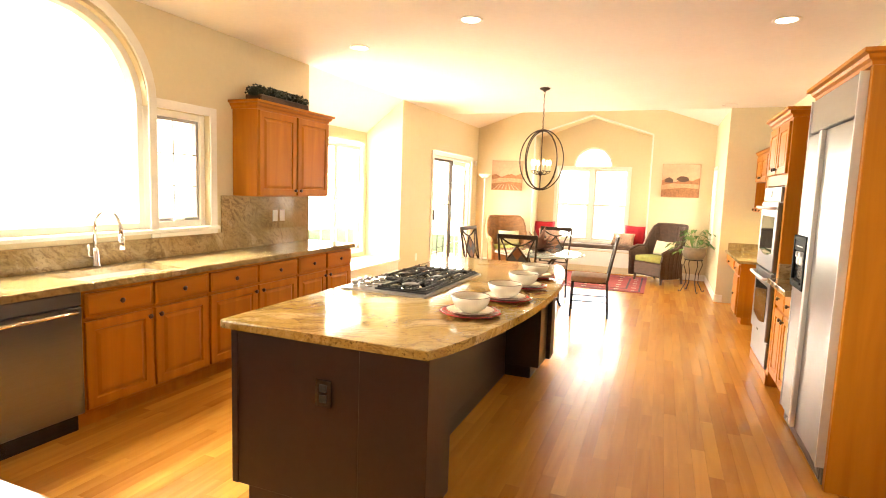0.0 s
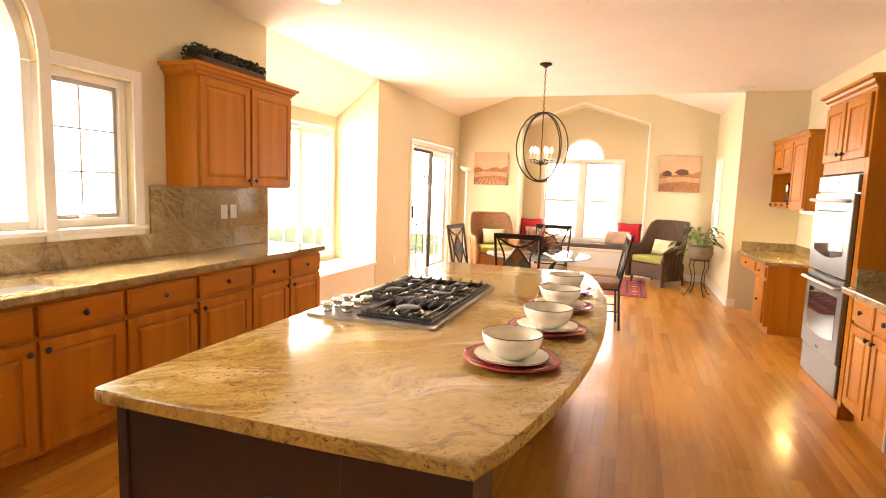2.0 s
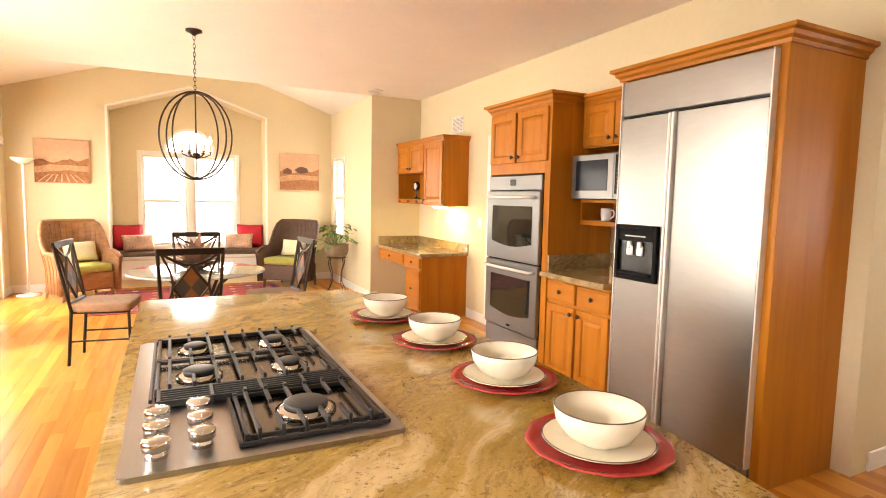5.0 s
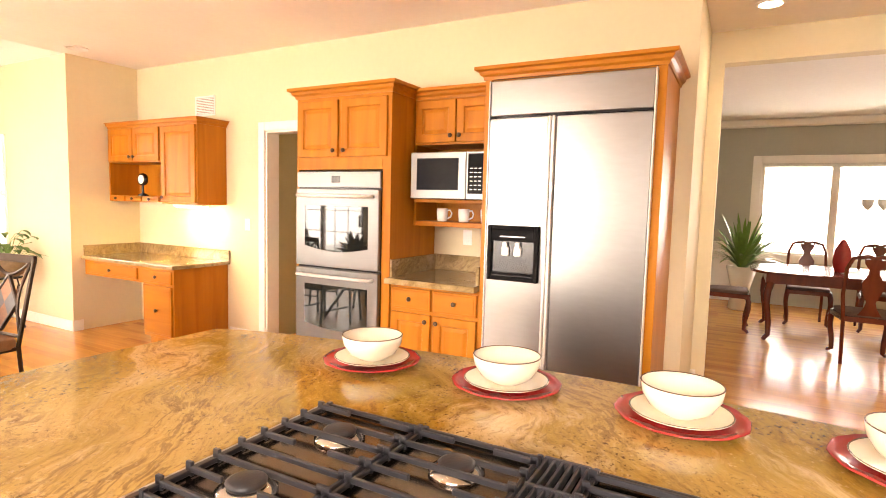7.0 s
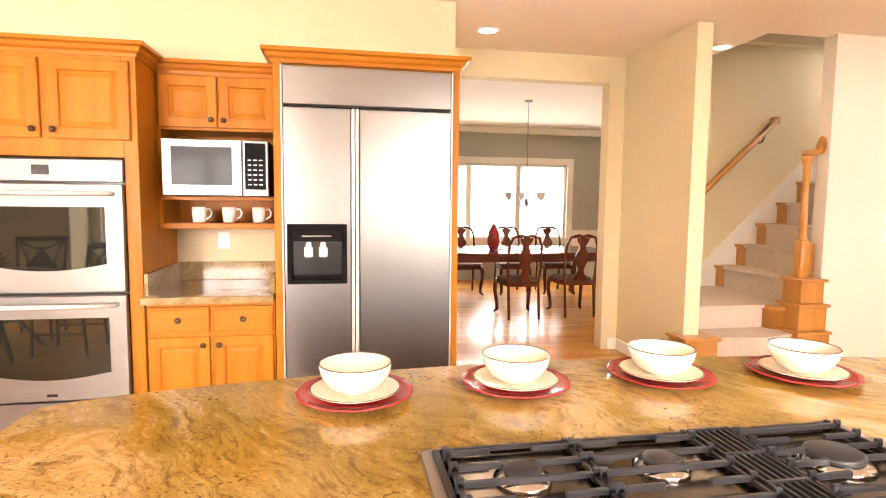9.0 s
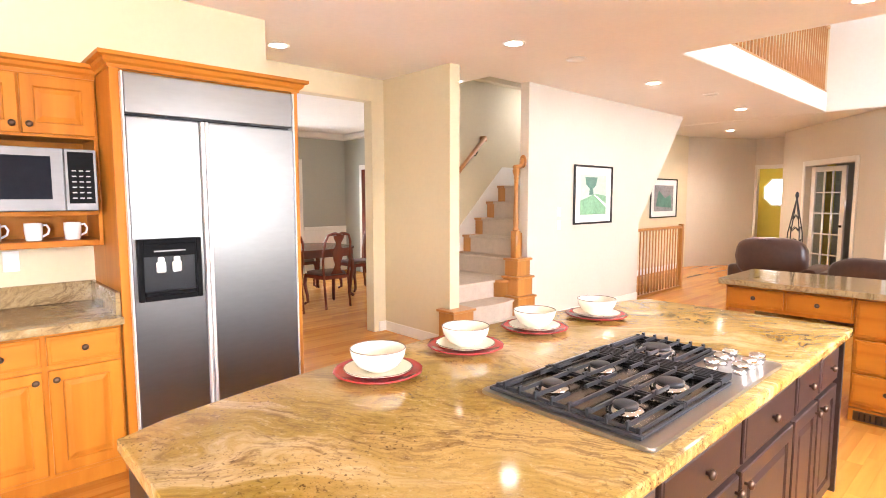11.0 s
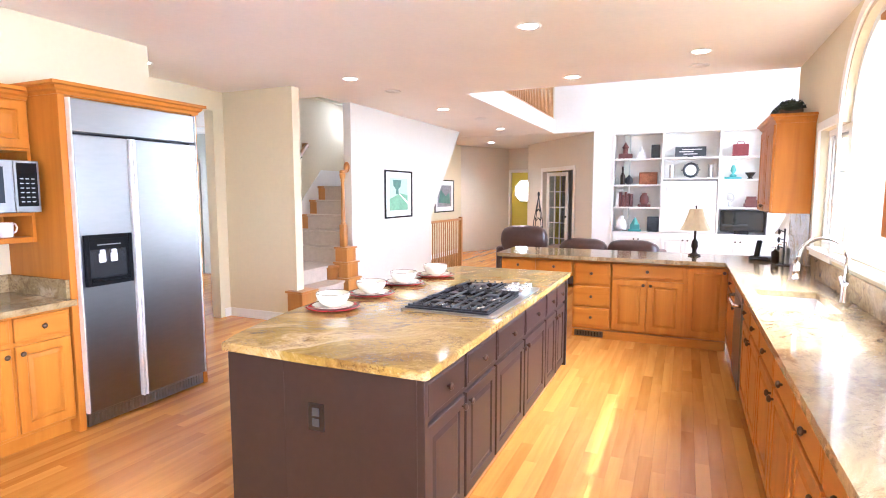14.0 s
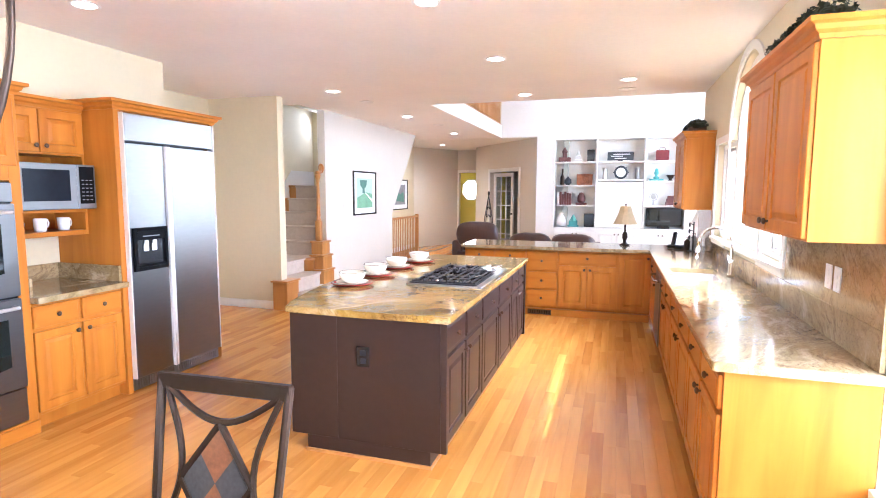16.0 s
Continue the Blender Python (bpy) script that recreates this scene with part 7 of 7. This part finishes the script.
lathe(bm, [(0.13, 0), (0.15, 0.02), (0.12, 0.2), (0.12, 0.3), (0.2, 0.62), (0.18, 0.62), (0.02, 0.56)], 20)
part("pot", bm, "cream", fn, "", True)
bm = bmesh.new()
rng = random.Random(21)
for i in range(90):
    a, ln, el = rng.uniform(0, 6.28), rng.uniform(0.45, 0.8), rng.uniform(0.35, 1.25)
    prev = None
    s = Vector((-math.sin(a), math.cos(a), 0))
    base = Vector((0, 0, 0.56))
    for k in range(7):
        u = k / 6
        p = base + Vector((math.cos(a) * ln * u * math.cos(el), math.sin(a) * ln * u * math.cos(el), ln * u * math.sin(el) - 0.55 * ln * u * u * (1.4 - el) - 0.15 * u * u)) + Vector((0, 0, 0.35 * u))
        w = 0.034 * (1 - u) ** 0.5 * (0.4 + u) ** 0.5 + 0.002
        cur = (bm.verts.new(p - s * w), bm.verts.new(p + s * w))
        if prev:
            bm.faces.new((prev[0], prev[1], cur[1], cur[0]))
        prev = cur
part("fronds", bm, "leaf", fn)

# ---------------------------------------------------------------- family room


def sofa_section(x0, x1, y0, y1, label, h):
    th = thing("leather_sofa", label, "sofa", pose((x0 + x1) / 2, (y0 + y1) / 2, 0), "leather sofa pieces")
    w, d = (x1 - x0) / 2, (y1 - y0) / 2
    part("base", bx(-w, w, -d, d, 0.05, 0.42, bevel=0.04, seg=3), "leather", th, "", True)
    n = max(1, round(w / 0.42))
    for i in range(n):
        a, b = -w + 2 * w * i / n, -w + 2 * w * (i + 1) / n
        bm = bmesh.new()
        ellipsoid(bm, ((a + b) / 2, d - 0.14, h - 0.24), ((b - a) / 2 * 1.02, 0.17, 0.25), 20, 14, 0.06, 0.6)
        part("back_cushion", bm, "leather", th, "puffed leather back cushion", True)
        bm = bmesh.new()
        ellipsoid(bm, ((a + b) / 2, -0.1, 0.46), ((b - a) / 2, d * 0.8, 0.11), 18, 10, 0.05, 0.6)
        part("seat_cushion", bm, "leather", th, "", True)
    for s in (-1, 1):
        part("arm", bx(s * w - 0.1, s * w + 0.1, -d, d - 0.05, 0.05, 0.62, bevel=0.06, seg=3), "leather", th, "", True)
    return th


sofa_section(-1.2, 0.35, -2.75, -1.85, "brown leather sofa with puffed back cushions", 0.80)
sofa_section(0.60, 1.40, -2.9, -2.0, "brown leather recliner beside the sofa", 0.98)

ob_ = thing("wire_obelisk", "black wire obelisk standing on the floor", "decoration", pose(1.05, -3.3, 0))
for i in range(4):
    a = math.pi / 4 + math.pi / 2 * i
    bm = bmesh.new()
    tube(bm, [(0.16 * math.cos(a), 0.16 * math.sin(a), 0), (0.10 * math.cos(a), 0.10 * math.sin(a), 1.0), (0, 0, 1.5)], 0.008, 6)
    part("rod", bm, "iron", ob_)
for j in range(7):
    r, z = 0.14 - 0.016 * j, 0.2 + 0.17 * j
    bm = bmesh.new()
    tube(bm, [(r * math.cos(2 * math.pi * i / 16), r * math.sin(2 * math.pi * i / 16), z + 0.03 * math.sin(4 * math.pi * i / 8)) for i in range(16)], 0.006, 5, True)
    part("scroll", bm, "iron", ob_)
bm = bmesh.new()
ellipsoid(bm, (0, 0, 1.53), (0.025, 0.025, 0.05), 8, 6)
part("finial", bm, "iron", ob_)

# built-in shelves
bs_ = structure_thing("built_in_shelves", "white built-in shelves with cabinets below", "shelves", pose(0, -4.27, 0))
bar(bs_, "back_panel", -2.94, -0.2, -0.36, -0.34, 0.0, 2.72, "trim", 0)
for x in (-2.94, -2.12, -1.13, -0.22):
    bar(bs_, "upright", x, x + 0.03, -0.34, 0.015, 0.0, 2.72, "trim", 0.003)
bar(bs_, "top_board", -2.94, -0.19, -0.34, 0.0, 2.70, 2.73, "trim", 0.003)
for x0, x1, zs in ((-1.10, -0.22, (2.20, 1.69, 1.25, 0.76)), (-2.09, -1.13, (2.20, 1.81, 0.76)), (-2.91, -2.12, (2.20, 1.78, 1.26, 0.76))):
    for z in zs:
        bar(bs_, "shelf_board", x0, x1, -0.34, 0.01, z, z + 0.03, "trim", 0.003)
f = part("cabinet_door", panel_bm(0.47, 0.98, 0.02), "trim", bs_)
f.matrix_basis = pose(-1.61, 0.0, 0.80, 0, 0, 180) @ pose(0, 0, 0)
f = part("cabinet_door", panel_bm(0.47, 0.98, 0.02), "trim", bs_)
f.matrix_basis = pose(-1.13, 0.0, 0.80, 0, 0, 180)
for i in range(6):
    f = part("cabinet_door", panel_bm(0.42, 0.60, 0.02), "trim", bs_)
    f.matrix_basis = pose(-0.25 - i * 0.445, 0.02, 0.10, 0, 0, 180)
    share("knob", KNOB, f, pose(0.39 if i % 2 == 0 else 0.03, 0.002, 0.55), "small bronze knob")

SH = -4.27 - 0.14


def item(name, label, category, x, z, build, material, smooth=False):
    bm = bmesh.new()
    build(bm)
    return solid(name, label, category, bm, material, pose(x, SH, z), "ornaments on the shelves", smooth)


M["brownbook"] = mat("brown_book_cloth", (0.14, 0.05, 0.04), 0.7, var=0.4, scale=20)
M["maroon"] = mat("maroon_tin", (0.20, 0.025, 0.025), 0.45, var=0.3)
M["teal"] = mat("teal_glaze", (0.10, 0.36, 0.33), 0.4, var=0.2)
M["silver"] = mat("aged_silver", (0.45, 0.43, 0.40), 0.35, 0.8, var=0.2)
M["copper"] = mat("copper_relief", (0.33, 0.12, 0.05), 0.5, 0.3, var=0.6, scale=20)
item("lantern", "small dark lantern on a red box", "ornament", -0.42, 2.231, lambda b: (box(b, -0.13, 0.13, -0.06, 0.06, 0, 0.10, 0.01), lathe(b, [(0.05, 0.10), (0.05, 0.2), (0.07, 0.22), (0.02, 0.30), (0.01, 0.33)], 12)), "brownbook")
item("figurine", "white sailing boat figurine", "ornament", -0.72, 2.231, lambda b: (box(b, -0.09, 0.09, -0.03, 0.03, 0, 0.05, 0.01), prism(b, [(-0.07, -0.004), (0.08, -0.004), (0.08, 0.004), (-0.07, 0.004)], 0.05, 0.12), lathe(b, [(0.05, 0.12), (0.03, 0.17), (0.005, 0.24)], 6)), "white")
item("small_frame", "dark standing frame on the shelf", "picture", -0.98, 2.231, lambda b: (box(b, -0.08, 0.08, -0.02, 0.02, 0, 0.26, 0.005), box(b, -0.06, 0.06, 0.02, 0.026, 0.02, 0.24)), "black")
item("bottle", "tall dark glass bottle on the shelf", "bottle", -0.38, 1.721, lambda b: lathe(b, [(0.045, 0), (0.05, 0.02), (0.05, 0.17), (0.02, 0.24), (0.02, 0.34), (0.025, 0.36), (0.01, 0.36)], 14), "bronze", True)
item("teapot", "dark metal teapot on the shelf", "teapot", -0.50, 1.721, lambda b: (lathe(b, [(0.04, 0), (0.08, 0.05), (0.075, 0.12), (0.03, 0.16), (0.015, 0.19)], 16), tube(b, [(0.07, 0, 0.06), (0.12, 0, 0.12), (0.13, 0, 0.15)], 0.012, 6)), "iron", True)
item("relief_plaque", "copper coloured relief plaque", "ornament", -0.86, 1.721, lambda b: (box(b, -0.17, 0.17, -0.02, 0.02, 0, 0.24, 0.01), ellipsoid(b, (-0.05, 0.02, 0.12), (0.08, 0.015, 0.08), 10, 6, 0.4)), "copper")
for i in range(6):
    h = 0.27 + 0.03 * math.sin(i * 2.4)
    item("book", "brown cloth-bound book standing upright", "book", -0.30 - i * 0.052, 1.281, lambda b, h=h: (box(b, -0.022, 0.022, -0.09, 0.09, 0, h, 0.004), box(b, -0.0225, 0.0225, 0.088, 0.092, h * 0.7, h * 0.74)), "brownbook" if i else "white")
item("red_jar", "dark red lidded jar", "jar", -0.80, 1.281, lambda b: (box(b, -0.12, 0.12, -0.06, 0.06, 0, 0.05, 0.01), lathe(b, [(0.06, 0.05), (0.085, 0.1), (0.08, 0.2), (0.05, 0.24), (0.055, 0.26), (0.01, 0.28)], 16)), "brownbook", True)
item("alarm_clock", "white round clock with two bells", "clock", -0.38, 0.791, lambda b: (lathe(b, [(0.10, 0.02), (0.11, 0.1), (0.08, 0.22), (0.04, 0.26), (0.05, 0.30), (0.01, 0.31)], 18),), "whitecer", True)
item("glass_house", "teal glass house ornament", "ornament", -0.64, 0.791, lambda b: (box(b, -0.12, 0.12, -0.05, 0.05, 0, 0.04, 0.005), prism(b, [(-0.09, -0.04), (0.09, -0.04), (0.09, 0.04), (-0.09, 0.04)], 0.04, 0.14), lathe(b, [(0.08, 0.14), (0.04, 0.22), (0.004, 0.28)], 4)), "teal")
item("small_frame", "black standing photo frame", "picture", -0.98, 0.791, lambda b: (box(b, -0.11, 0.11, -0.015, 0.015, 0, 0.30, 0.006), box(b, -0.08, 0.08, 0.015, 0.02, 0.03, 0.27)), "black")
item("sign_board", "dark sign board with white lettering bars", "sign", -1.60, 2.231, lambda b: (box(b, -0.27, 0.27, -0.012, 0.012, 0.02, 0.20, 0.004), box(b, -0.05, 0.05, -0.03, 0.03, 0, 0.02)), "tile_g")
for dz, x0, x1 in ((0.14, -0.2, 0.15), (0.10, -0.05, 0.2), (0.055, -0.12, 0.12)):
    solid("lettering", "white painted lettering bar on the sign", "sign", bx(x0, x1, 0.0, 0.002, 0, 0.016), "white", pose(-1.60, SH + 0.013, 2.231 + dz), "lettering of the sign")
ck2 = thing("mantel_clock", "dark wheel-shaped clock on the shelf", "clock", pose(-1.62, SH, 1.841))
bm = bmesh.new()
tube(bm, [(0.12 * math.cos(2 * math.pi * i / 24), 0, 0.15 + 0.12 * math.sin(2 * math.pi * i / 24)) for i in range(24)], 0.024, 8, True)
for i in range(8):
    a = math.pi / 4 * i
    tube(bm, [(0.12 * math.cos(a), 0, 0.15 + 0.12 * math.sin(a)), (0.165 * math.cos(a), 0, 0.15 + 0.148 * math.sin(a))], 0.012, 6)
part("wheel", bm, "tile_g", ck2)
bm = bmesh.new()
lathe(bm, [(0.10, -0.01), (0.10, 0.01)], 24)
bmesh.ops.rotate(bm, verts=bm.verts[:], cent=(0, 0, 0), matrix=Matrix.Rotation(radians(90), 3, "X"))
bmesh.ops.translate(bm, verts=bm.verts[:], vec=(0, 0, 0.15))
part("face", bm, "white", ck2)
for x in (-1.28, -1.96):
    item("glass_hurricane", "pale silver candle hurricane", "candle holder", x, 1.841, lambda b: lathe(b, [(0.05, 0), (0.045, 0.03), (0.045, 0.22), (0.05, 0.25), (0.04, 0.25), (0.04, 0.04)], 14), "silver", True)
item("red_box", "red handled tin box", "box", -2.44, 2.231, lambda b: (box(b, -0.13, 0.13, -0.07, 0.07, 0, 0.22, 0.012), tube(b, [(-0.06, 0, 0.22), (-0.05, 0, 0.27), (0.05, 0, 0.27), (0.06, 0, 0.22)], 0.008, 6)), "maroon")
item("oil_lamp", "dark oil lamp on a teal book", "lamp", -2.34, 1.811, lambda b: (box(b, -0.14, 0.14, -0.08, 0.08, 0, 0.04, 0.004), lathe(b, [(0.06, 0.04), (0.06, 0.08), (0.02, 0.1), (0.05, 0.16), (0.03, 0.24), (0.015, 0.26)], 14)), "teal", True)
item("brass_pot", "dark brass bowl on the shelf", "bowl", -2.62, 1.811, lambda b: lathe(b, [(0.05, 0), (0.03, 0.03), (0.08, 0.10), (0.09, 0.12), (0.08, 0.12), (0.02, 0.05)], 14), "bronze", True)
item("fan_ornament", "small silver desk fan", "ornament", -2.30, 1.291, lambda b: (lathe(b, [(0.05, 0), (0.02, 0.02), (0.015, 0.1)], 12), tube(b, [(0.08 * math.cos(2 * math.pi * i / 20), 0, 0.18 + 0.08 * math.sin(2 * math.pi * i / 20)) for i in range(20)], 0.008, 5, True), ellipsoid(b, (0, 0, 0.18), (0.06, 0.01, 0.06), 10, 6)), "silver")
item("box_stack", "stack of dark keepsake boxes", "box", -2.66, 1.291, lambda b: (box(b, -0.12, 0.12, -0.07, 0.07, 0, 0.07, 0.005), box(b, -0.10, 0.10, -0.06, 0.06, 0.07, 0.14, 0.005), box(b, -0.08, 0.08, -0.05, 0.05, 0.14, 0.20, 0.005)), "brownbook")
tv = thing("television", "small black television in the shelf bay", "television", pose(-2.52, SH, 0.791))
bar(tv, "casing", -0.36, 0.36, -0.03, 0.03, 0.05, 0.44, "black", 0.006)
bar(tv, "screen", -0.33, 0.33, 0.0305, 0.032, 0.08, 0.41, "darkglass", 0)
bar(tv, "stand", -0.12, 0.12, -0.08, 0.08, 0.0, 0.05, "black", 0.005)

# lamps, phone and bottles on the peninsula corner
def table_lamp(m, h, r, base_m, shade_m, label):
    th = thing("table_lamp", label, "table lamp", m)
    bm = bmesh.new()
    lathe(bm, [(0.06, 0), (0.065, 0.012), (0.025, 0.03), (0.02, 0.06), (0.035, 0.10), (0.03, 0.15), (0.012, 0.18), (0.012, h * 0.6)], 16)
    part("base", bm, base_m, th, "", True)
    bm = bmesh.new()
    lathe(bm, [(r, h * 0.55), (r * 0.78, h * 0.68), (r * 0.55, h * 0.86), (r * 0.42, h), (r * 0.40, h), (r * 0.53, h * 0.86), (r * 0.76, h * 0.68), (r * 0.97, h * 0.55)], 10, cap=False)
    part("shade", bm, shade_m, th, "", False)
    bm = bmesh.new()
    lathe(bm, [(0.006, h * 0.6), (0.006, h + 0.01), (0.012, h + 0.02), (0.004, h + 0.035)], 8)
    part("finial", bm, base_m, th)
    return th


table_lamp(pose(-1.66, 0.76, CT), 0.50, 0.15, "bronze", "shade", "bronze table lamp with a tan bell shade")
table_lamp(pose(-2.72, -0.15, 0.75), 0.62, 0.22, "bronze", "whitecer", "table lamp with a white shade")
et = thing("end_table", "white end table behind the peninsula", "table", pose(-2.72, -0.15, 0))
bar(et, "top", -0.3, 0.3, -0.3, 0.3, 0.71, 0.749, "trim")
for x in (-0.26, 0.26):
    for y in (-0.26, 0.26):
        bar(et, "leg", x - 0.02, x + 0.02, y - 0.02, y + 0.02, 0, 0.71, "trim")
ph = thing("cordless_phone", "black cordless phone on its cradle", "phone", pose(-2.26, 0.90, CT, 0, 0, 150))
part("cradle", bx(-0.09, 0.09, -0.06, 0.06, 0, 0.04, bevel=0.01), "black", ph)
hs = part("handset", bx(-0.025, 0.025, -0.015, 0.015, 0.0, 0.17, bevel=0.008), "black", ph)
hs.matrix_basis = pose(-0.04, 0.0, 0.03, -20, 0, 0)
part("keypad", bx(0.0, 0.07, -0.05, 0.02, 0.04, 0.043), "silver", ph)
for i, (x, y, mt, h) in enumerate(((-2.42, 1.02, "whitecer", 0.17), (-2.44, 1.12, "silver", 0.2), (-2.36, 1.08, "bronze", 0.15))):
    bt = thing("soap_bottle", "pump bottle beside the phone", "bottle", pose(x, y, CT), "bottles on the worktop")
    bm = bmesh.new()
    lathe(bm, [(0.03, 0), (0.034, 0.01), (0.034, h * 0.7), (0.012, h * 0.8), (0.012, h * 0.85)], 14)
    part("body", bm, mt, bt, "", True)
    bm = bmesh.new()
    tube(bm, [(0, 0, h * 0.85), (0, 0, h), (0.035, 0, h)], 0.005, 6)
    part("pump", bm, "chrome", bt)
wr = thing("utensil_stand", "dark wire utensil stand by the wall", "kitchen rack", pose(-2.40, 1.28, CT))
bm = bmesh.new()
lathe(bm, [(0.06, 0), (0.06, 0.008), (0.008, 0.012), (0.007, 0.33), (0.012, 0.34)], 14)
part("post", bm, "iron", wr)
for i in range(3):
    bm = bmesh.new()
    z = 0.16 + 0.075 * i
    tube(bm, [(0, 0.0, z), (0.03, 0, z + 0.01), (0.05, 0, z)], 0.006, 6)
    ellipsoid(bm, (0.045, 0.0, z), (0.012, 0.028, 0.028), 10, 8)
    part("hanging_cup", bm, "iron", wr)

# doors at the far end of the hall
dd_ = Vector((2.2 - 0.18, -6.75 + 4.27))
ang = math.degrees(math.atan2(dd_.y, dd_.x))
fd = structure_thing("door_3", "white cased French doorway with one leaf ajar", "door", pose(0.18, -4.27, 0, 0, 0, ang))
bm = bmesh.new()
box(bm, 0.71, 0.80, 0.001, 0.02, 0, 2.15, 0.004), box(bm, 2.30, 2.39, 0.001, 0.02, 0, 2.15, 0.004), box(bm, 0.80, 2.30, 0.001, 0.02, 2.06, 2.15, 0.004)
part("casing", bm, "trim", fd)
leaf = new("door_leaf")
leaf.parent = fd
leaf.matrix_basis = pose(2.28, -0.10, 0, 0, 0, 197)
ring(leaf, "stile_frame", 0, 0.72, 0.02, 2.04, 0.09, -0.02, 0.02)
for i in range(1, 3):
    bar(leaf, "muntin", 0.09 + 0.54 * i / 3 - 0.01, 0.09 + 0.54 * i / 3 + 0.01, -0.015, 0.015, 0.11, 1.95, "trim", 0)
for j in range(1, 5):
    bar(leaf, "muntin", 0.09, 0.63, -0.014, 0.014, 0.11 + 1.84 * j / 5 - 0.01, 0.11 + 1.84 * j / 5 + 0.01, "trim", 0)
pane(leaf, 0.09, 0.63, -0.002, 0.11, 1.95)
bar(leaf, "handle", 0.66, 0.69, -0.05, 0.05, 0.98, 1.02, "bronze")
yd = structure_thing("door_4", "white cased doorway to the yellow bathroom", "doorway", pose(0, -7.7, 0))
bm = bmesh.new()
box(bm, 2.28, 2.36, 0.001, 0.02, 0, 2.2, 0.004), box(bm, 2.95, 3.0, 0.001, 0.02, 0, 2.2, 0.004), box(bm, 2.36, 2.95, 0.001, 0.02, 2.12, 2.2, 0.004)
part("casing", bm, "trim", yd)
# the pane glows in place of daylight; the wall behind it is solid
M["octglow"] = glow("self_lit_oct_pane", (1.0, 0.97, 0.85), 9.0)
ow = structure_thing("window_7", "white octagonal bathroom window", "window", pose(3.03, -9.39, 1.62))
bm = bmesh.new()
tube(bm, [(0.3 * math.cos(math.pi / 8 + math.pi / 4 * i), 0, 0.34 * math.sin(math.pi / 8 + math.pi / 4 * i)) for i in range(8)], 0.03, 6, True)
part("window_frame", bm, "trim", ow)
bm = bmesh.new()
bm.faces.new([bm.verts.new((0.29 * math.cos(math.pi / 8 + math.pi / 4 * i), 0.0, 0.33 * math.sin(math.pi / 8 + math.pi / 4 * i))) for i in range(8)])
part("pane", bm, "octglow", ow)
desk = thing("study_desk", "dark desk in the dim study", "desk", pose(0.4, -6.6, 0, 0, 0, -50))
bar(desk, "top", -0.6, 0.6, -0.3, 0.3, 0.70, 0.74, "mahog")
for x in (-0.5, 0.5):
    bar(desk, "pedestal", x - 0.1, x + 0.1, -0.28, 0.28, 0, 0.70, "mahog")

# stair window whose pane glows by itself, and the dining room's inner door
M["stairglow"] = glow("self_lit_stair_pane", (0.95, 0.95, 1.0), 1.2)
w8 = structure_thing("window_8", "white window above the stair landing", "window", pose(0, -1.0, 0))
ring(w8, "window_frame", 3.20, 3.75, 2.34, 3.12, 0.03, 0.0, 0.09)
part("pane", bx(3.22, 3.73, 0.0, 0.004, 2.36, 3.10), "stairglow", w8)
d5 = structure_thing("door_5", "dark mahogany panelled door in the dining room", "door", pose(7.05, -0.598, 0, 0, 0, 0))
f = part("door_leaf", panel_bm(0.8, 2.05, 0.03, frame_w=0.12), "mahog", d5)
f.matrix_basis = pose(0.8, 0.035, 0, 0, 0, 180)
bm = bmesh.new()
box(bm, -0.09, -0.005, 0, 0.03, 0, 2.14, 0.004), box(bm, 0.805, 0.89, 0, 0.03, 0, 2.14, 0.004), box(bm, -0.005, 0.805, 0, 0.03, 2.055, 2.14, 0.004)
part("casing", bm, "trim", d5)

# ---------------------------------------------------------------- oak floor strips
PW = 0.076
BOARDS = {}
LENS = (0.55, 0.8, 1.05, 1.35)
for ln in LENS:
    bm = bmesh.new()
    box(bm, 0.0003, PW - 0.0003, 0.0003, ln - 0.0003, -0.0158, 0.0)
    me = bpy.data.meshes.new("board")
    bm.to_mesh(me)
    bm.free()
    me.materials.append(M["floor"])
    BOARDS[ln] = me
floor_ob = bpy.data.objects["floor"]
rng = random.Random(3)
verts, faces = [], []
count = 0
x = -4.40
while x < 9.0:
    y = (-9.4 if x > -0.5 else -4.3) - rng.uniform(0, 1.0)
    top_y = 12.0 if x < 3.7 else 5.2
    while y < top_y:
        ln = rng.choice(LENS)
        cx, cy = x + PW / 2, y + ln / 2
        under_island = -0.54 < x and x + PW < 0.0 and 2.56 < y and y + ln < 5.24
        stair_well = 2.79 < x and x + PW < 3.84 and -3.4 < y and y + ln < 0.7
        if under_island or stair_well:
            y += ln
            continue
        near = (0.45 < cx < 1.95 and 2.3 < cy < 8.6) or (-1.93 < cx < -0.75 and 2.0 < cy < 6.6)
        if near and count < 300:
            ob = new("board", BOARDS[ln])
            ob.parent = floor_ob
            ob.matrix_basis = pose(x, y, 0)
            count += 1
        else:
            b, e = len(verts), 0.0003
            x0, x1, y0, y1 = x + e, x + PW - e, y + e, y + ln - e
            verts += [(x0, y0, -0.0158), (x1, y0, -0.0158), (x1, y1, -0.0158), (x0, y1, -0.0158), (x0, y0, 0), (x1, y0, 0), (x1, y1, 0), (x0, y1, 0)]
            for k in range(4):
                faces.append((b + k, b + (k + 1) % 4, b + 4 + (k + 1) % 4, b + 4 + k))
            faces.append((b + 4, b + 5, b + 6, b + 7))
        y += ln
    x += PW
me = bpy.data.meshes.new("boards")
me.from_pydata(verts, [], faces)
me.materials.append(M["floor_far"])
rest = new("boards", me)
rest.parent = floor_ob
rest["kind"] = "stuff"
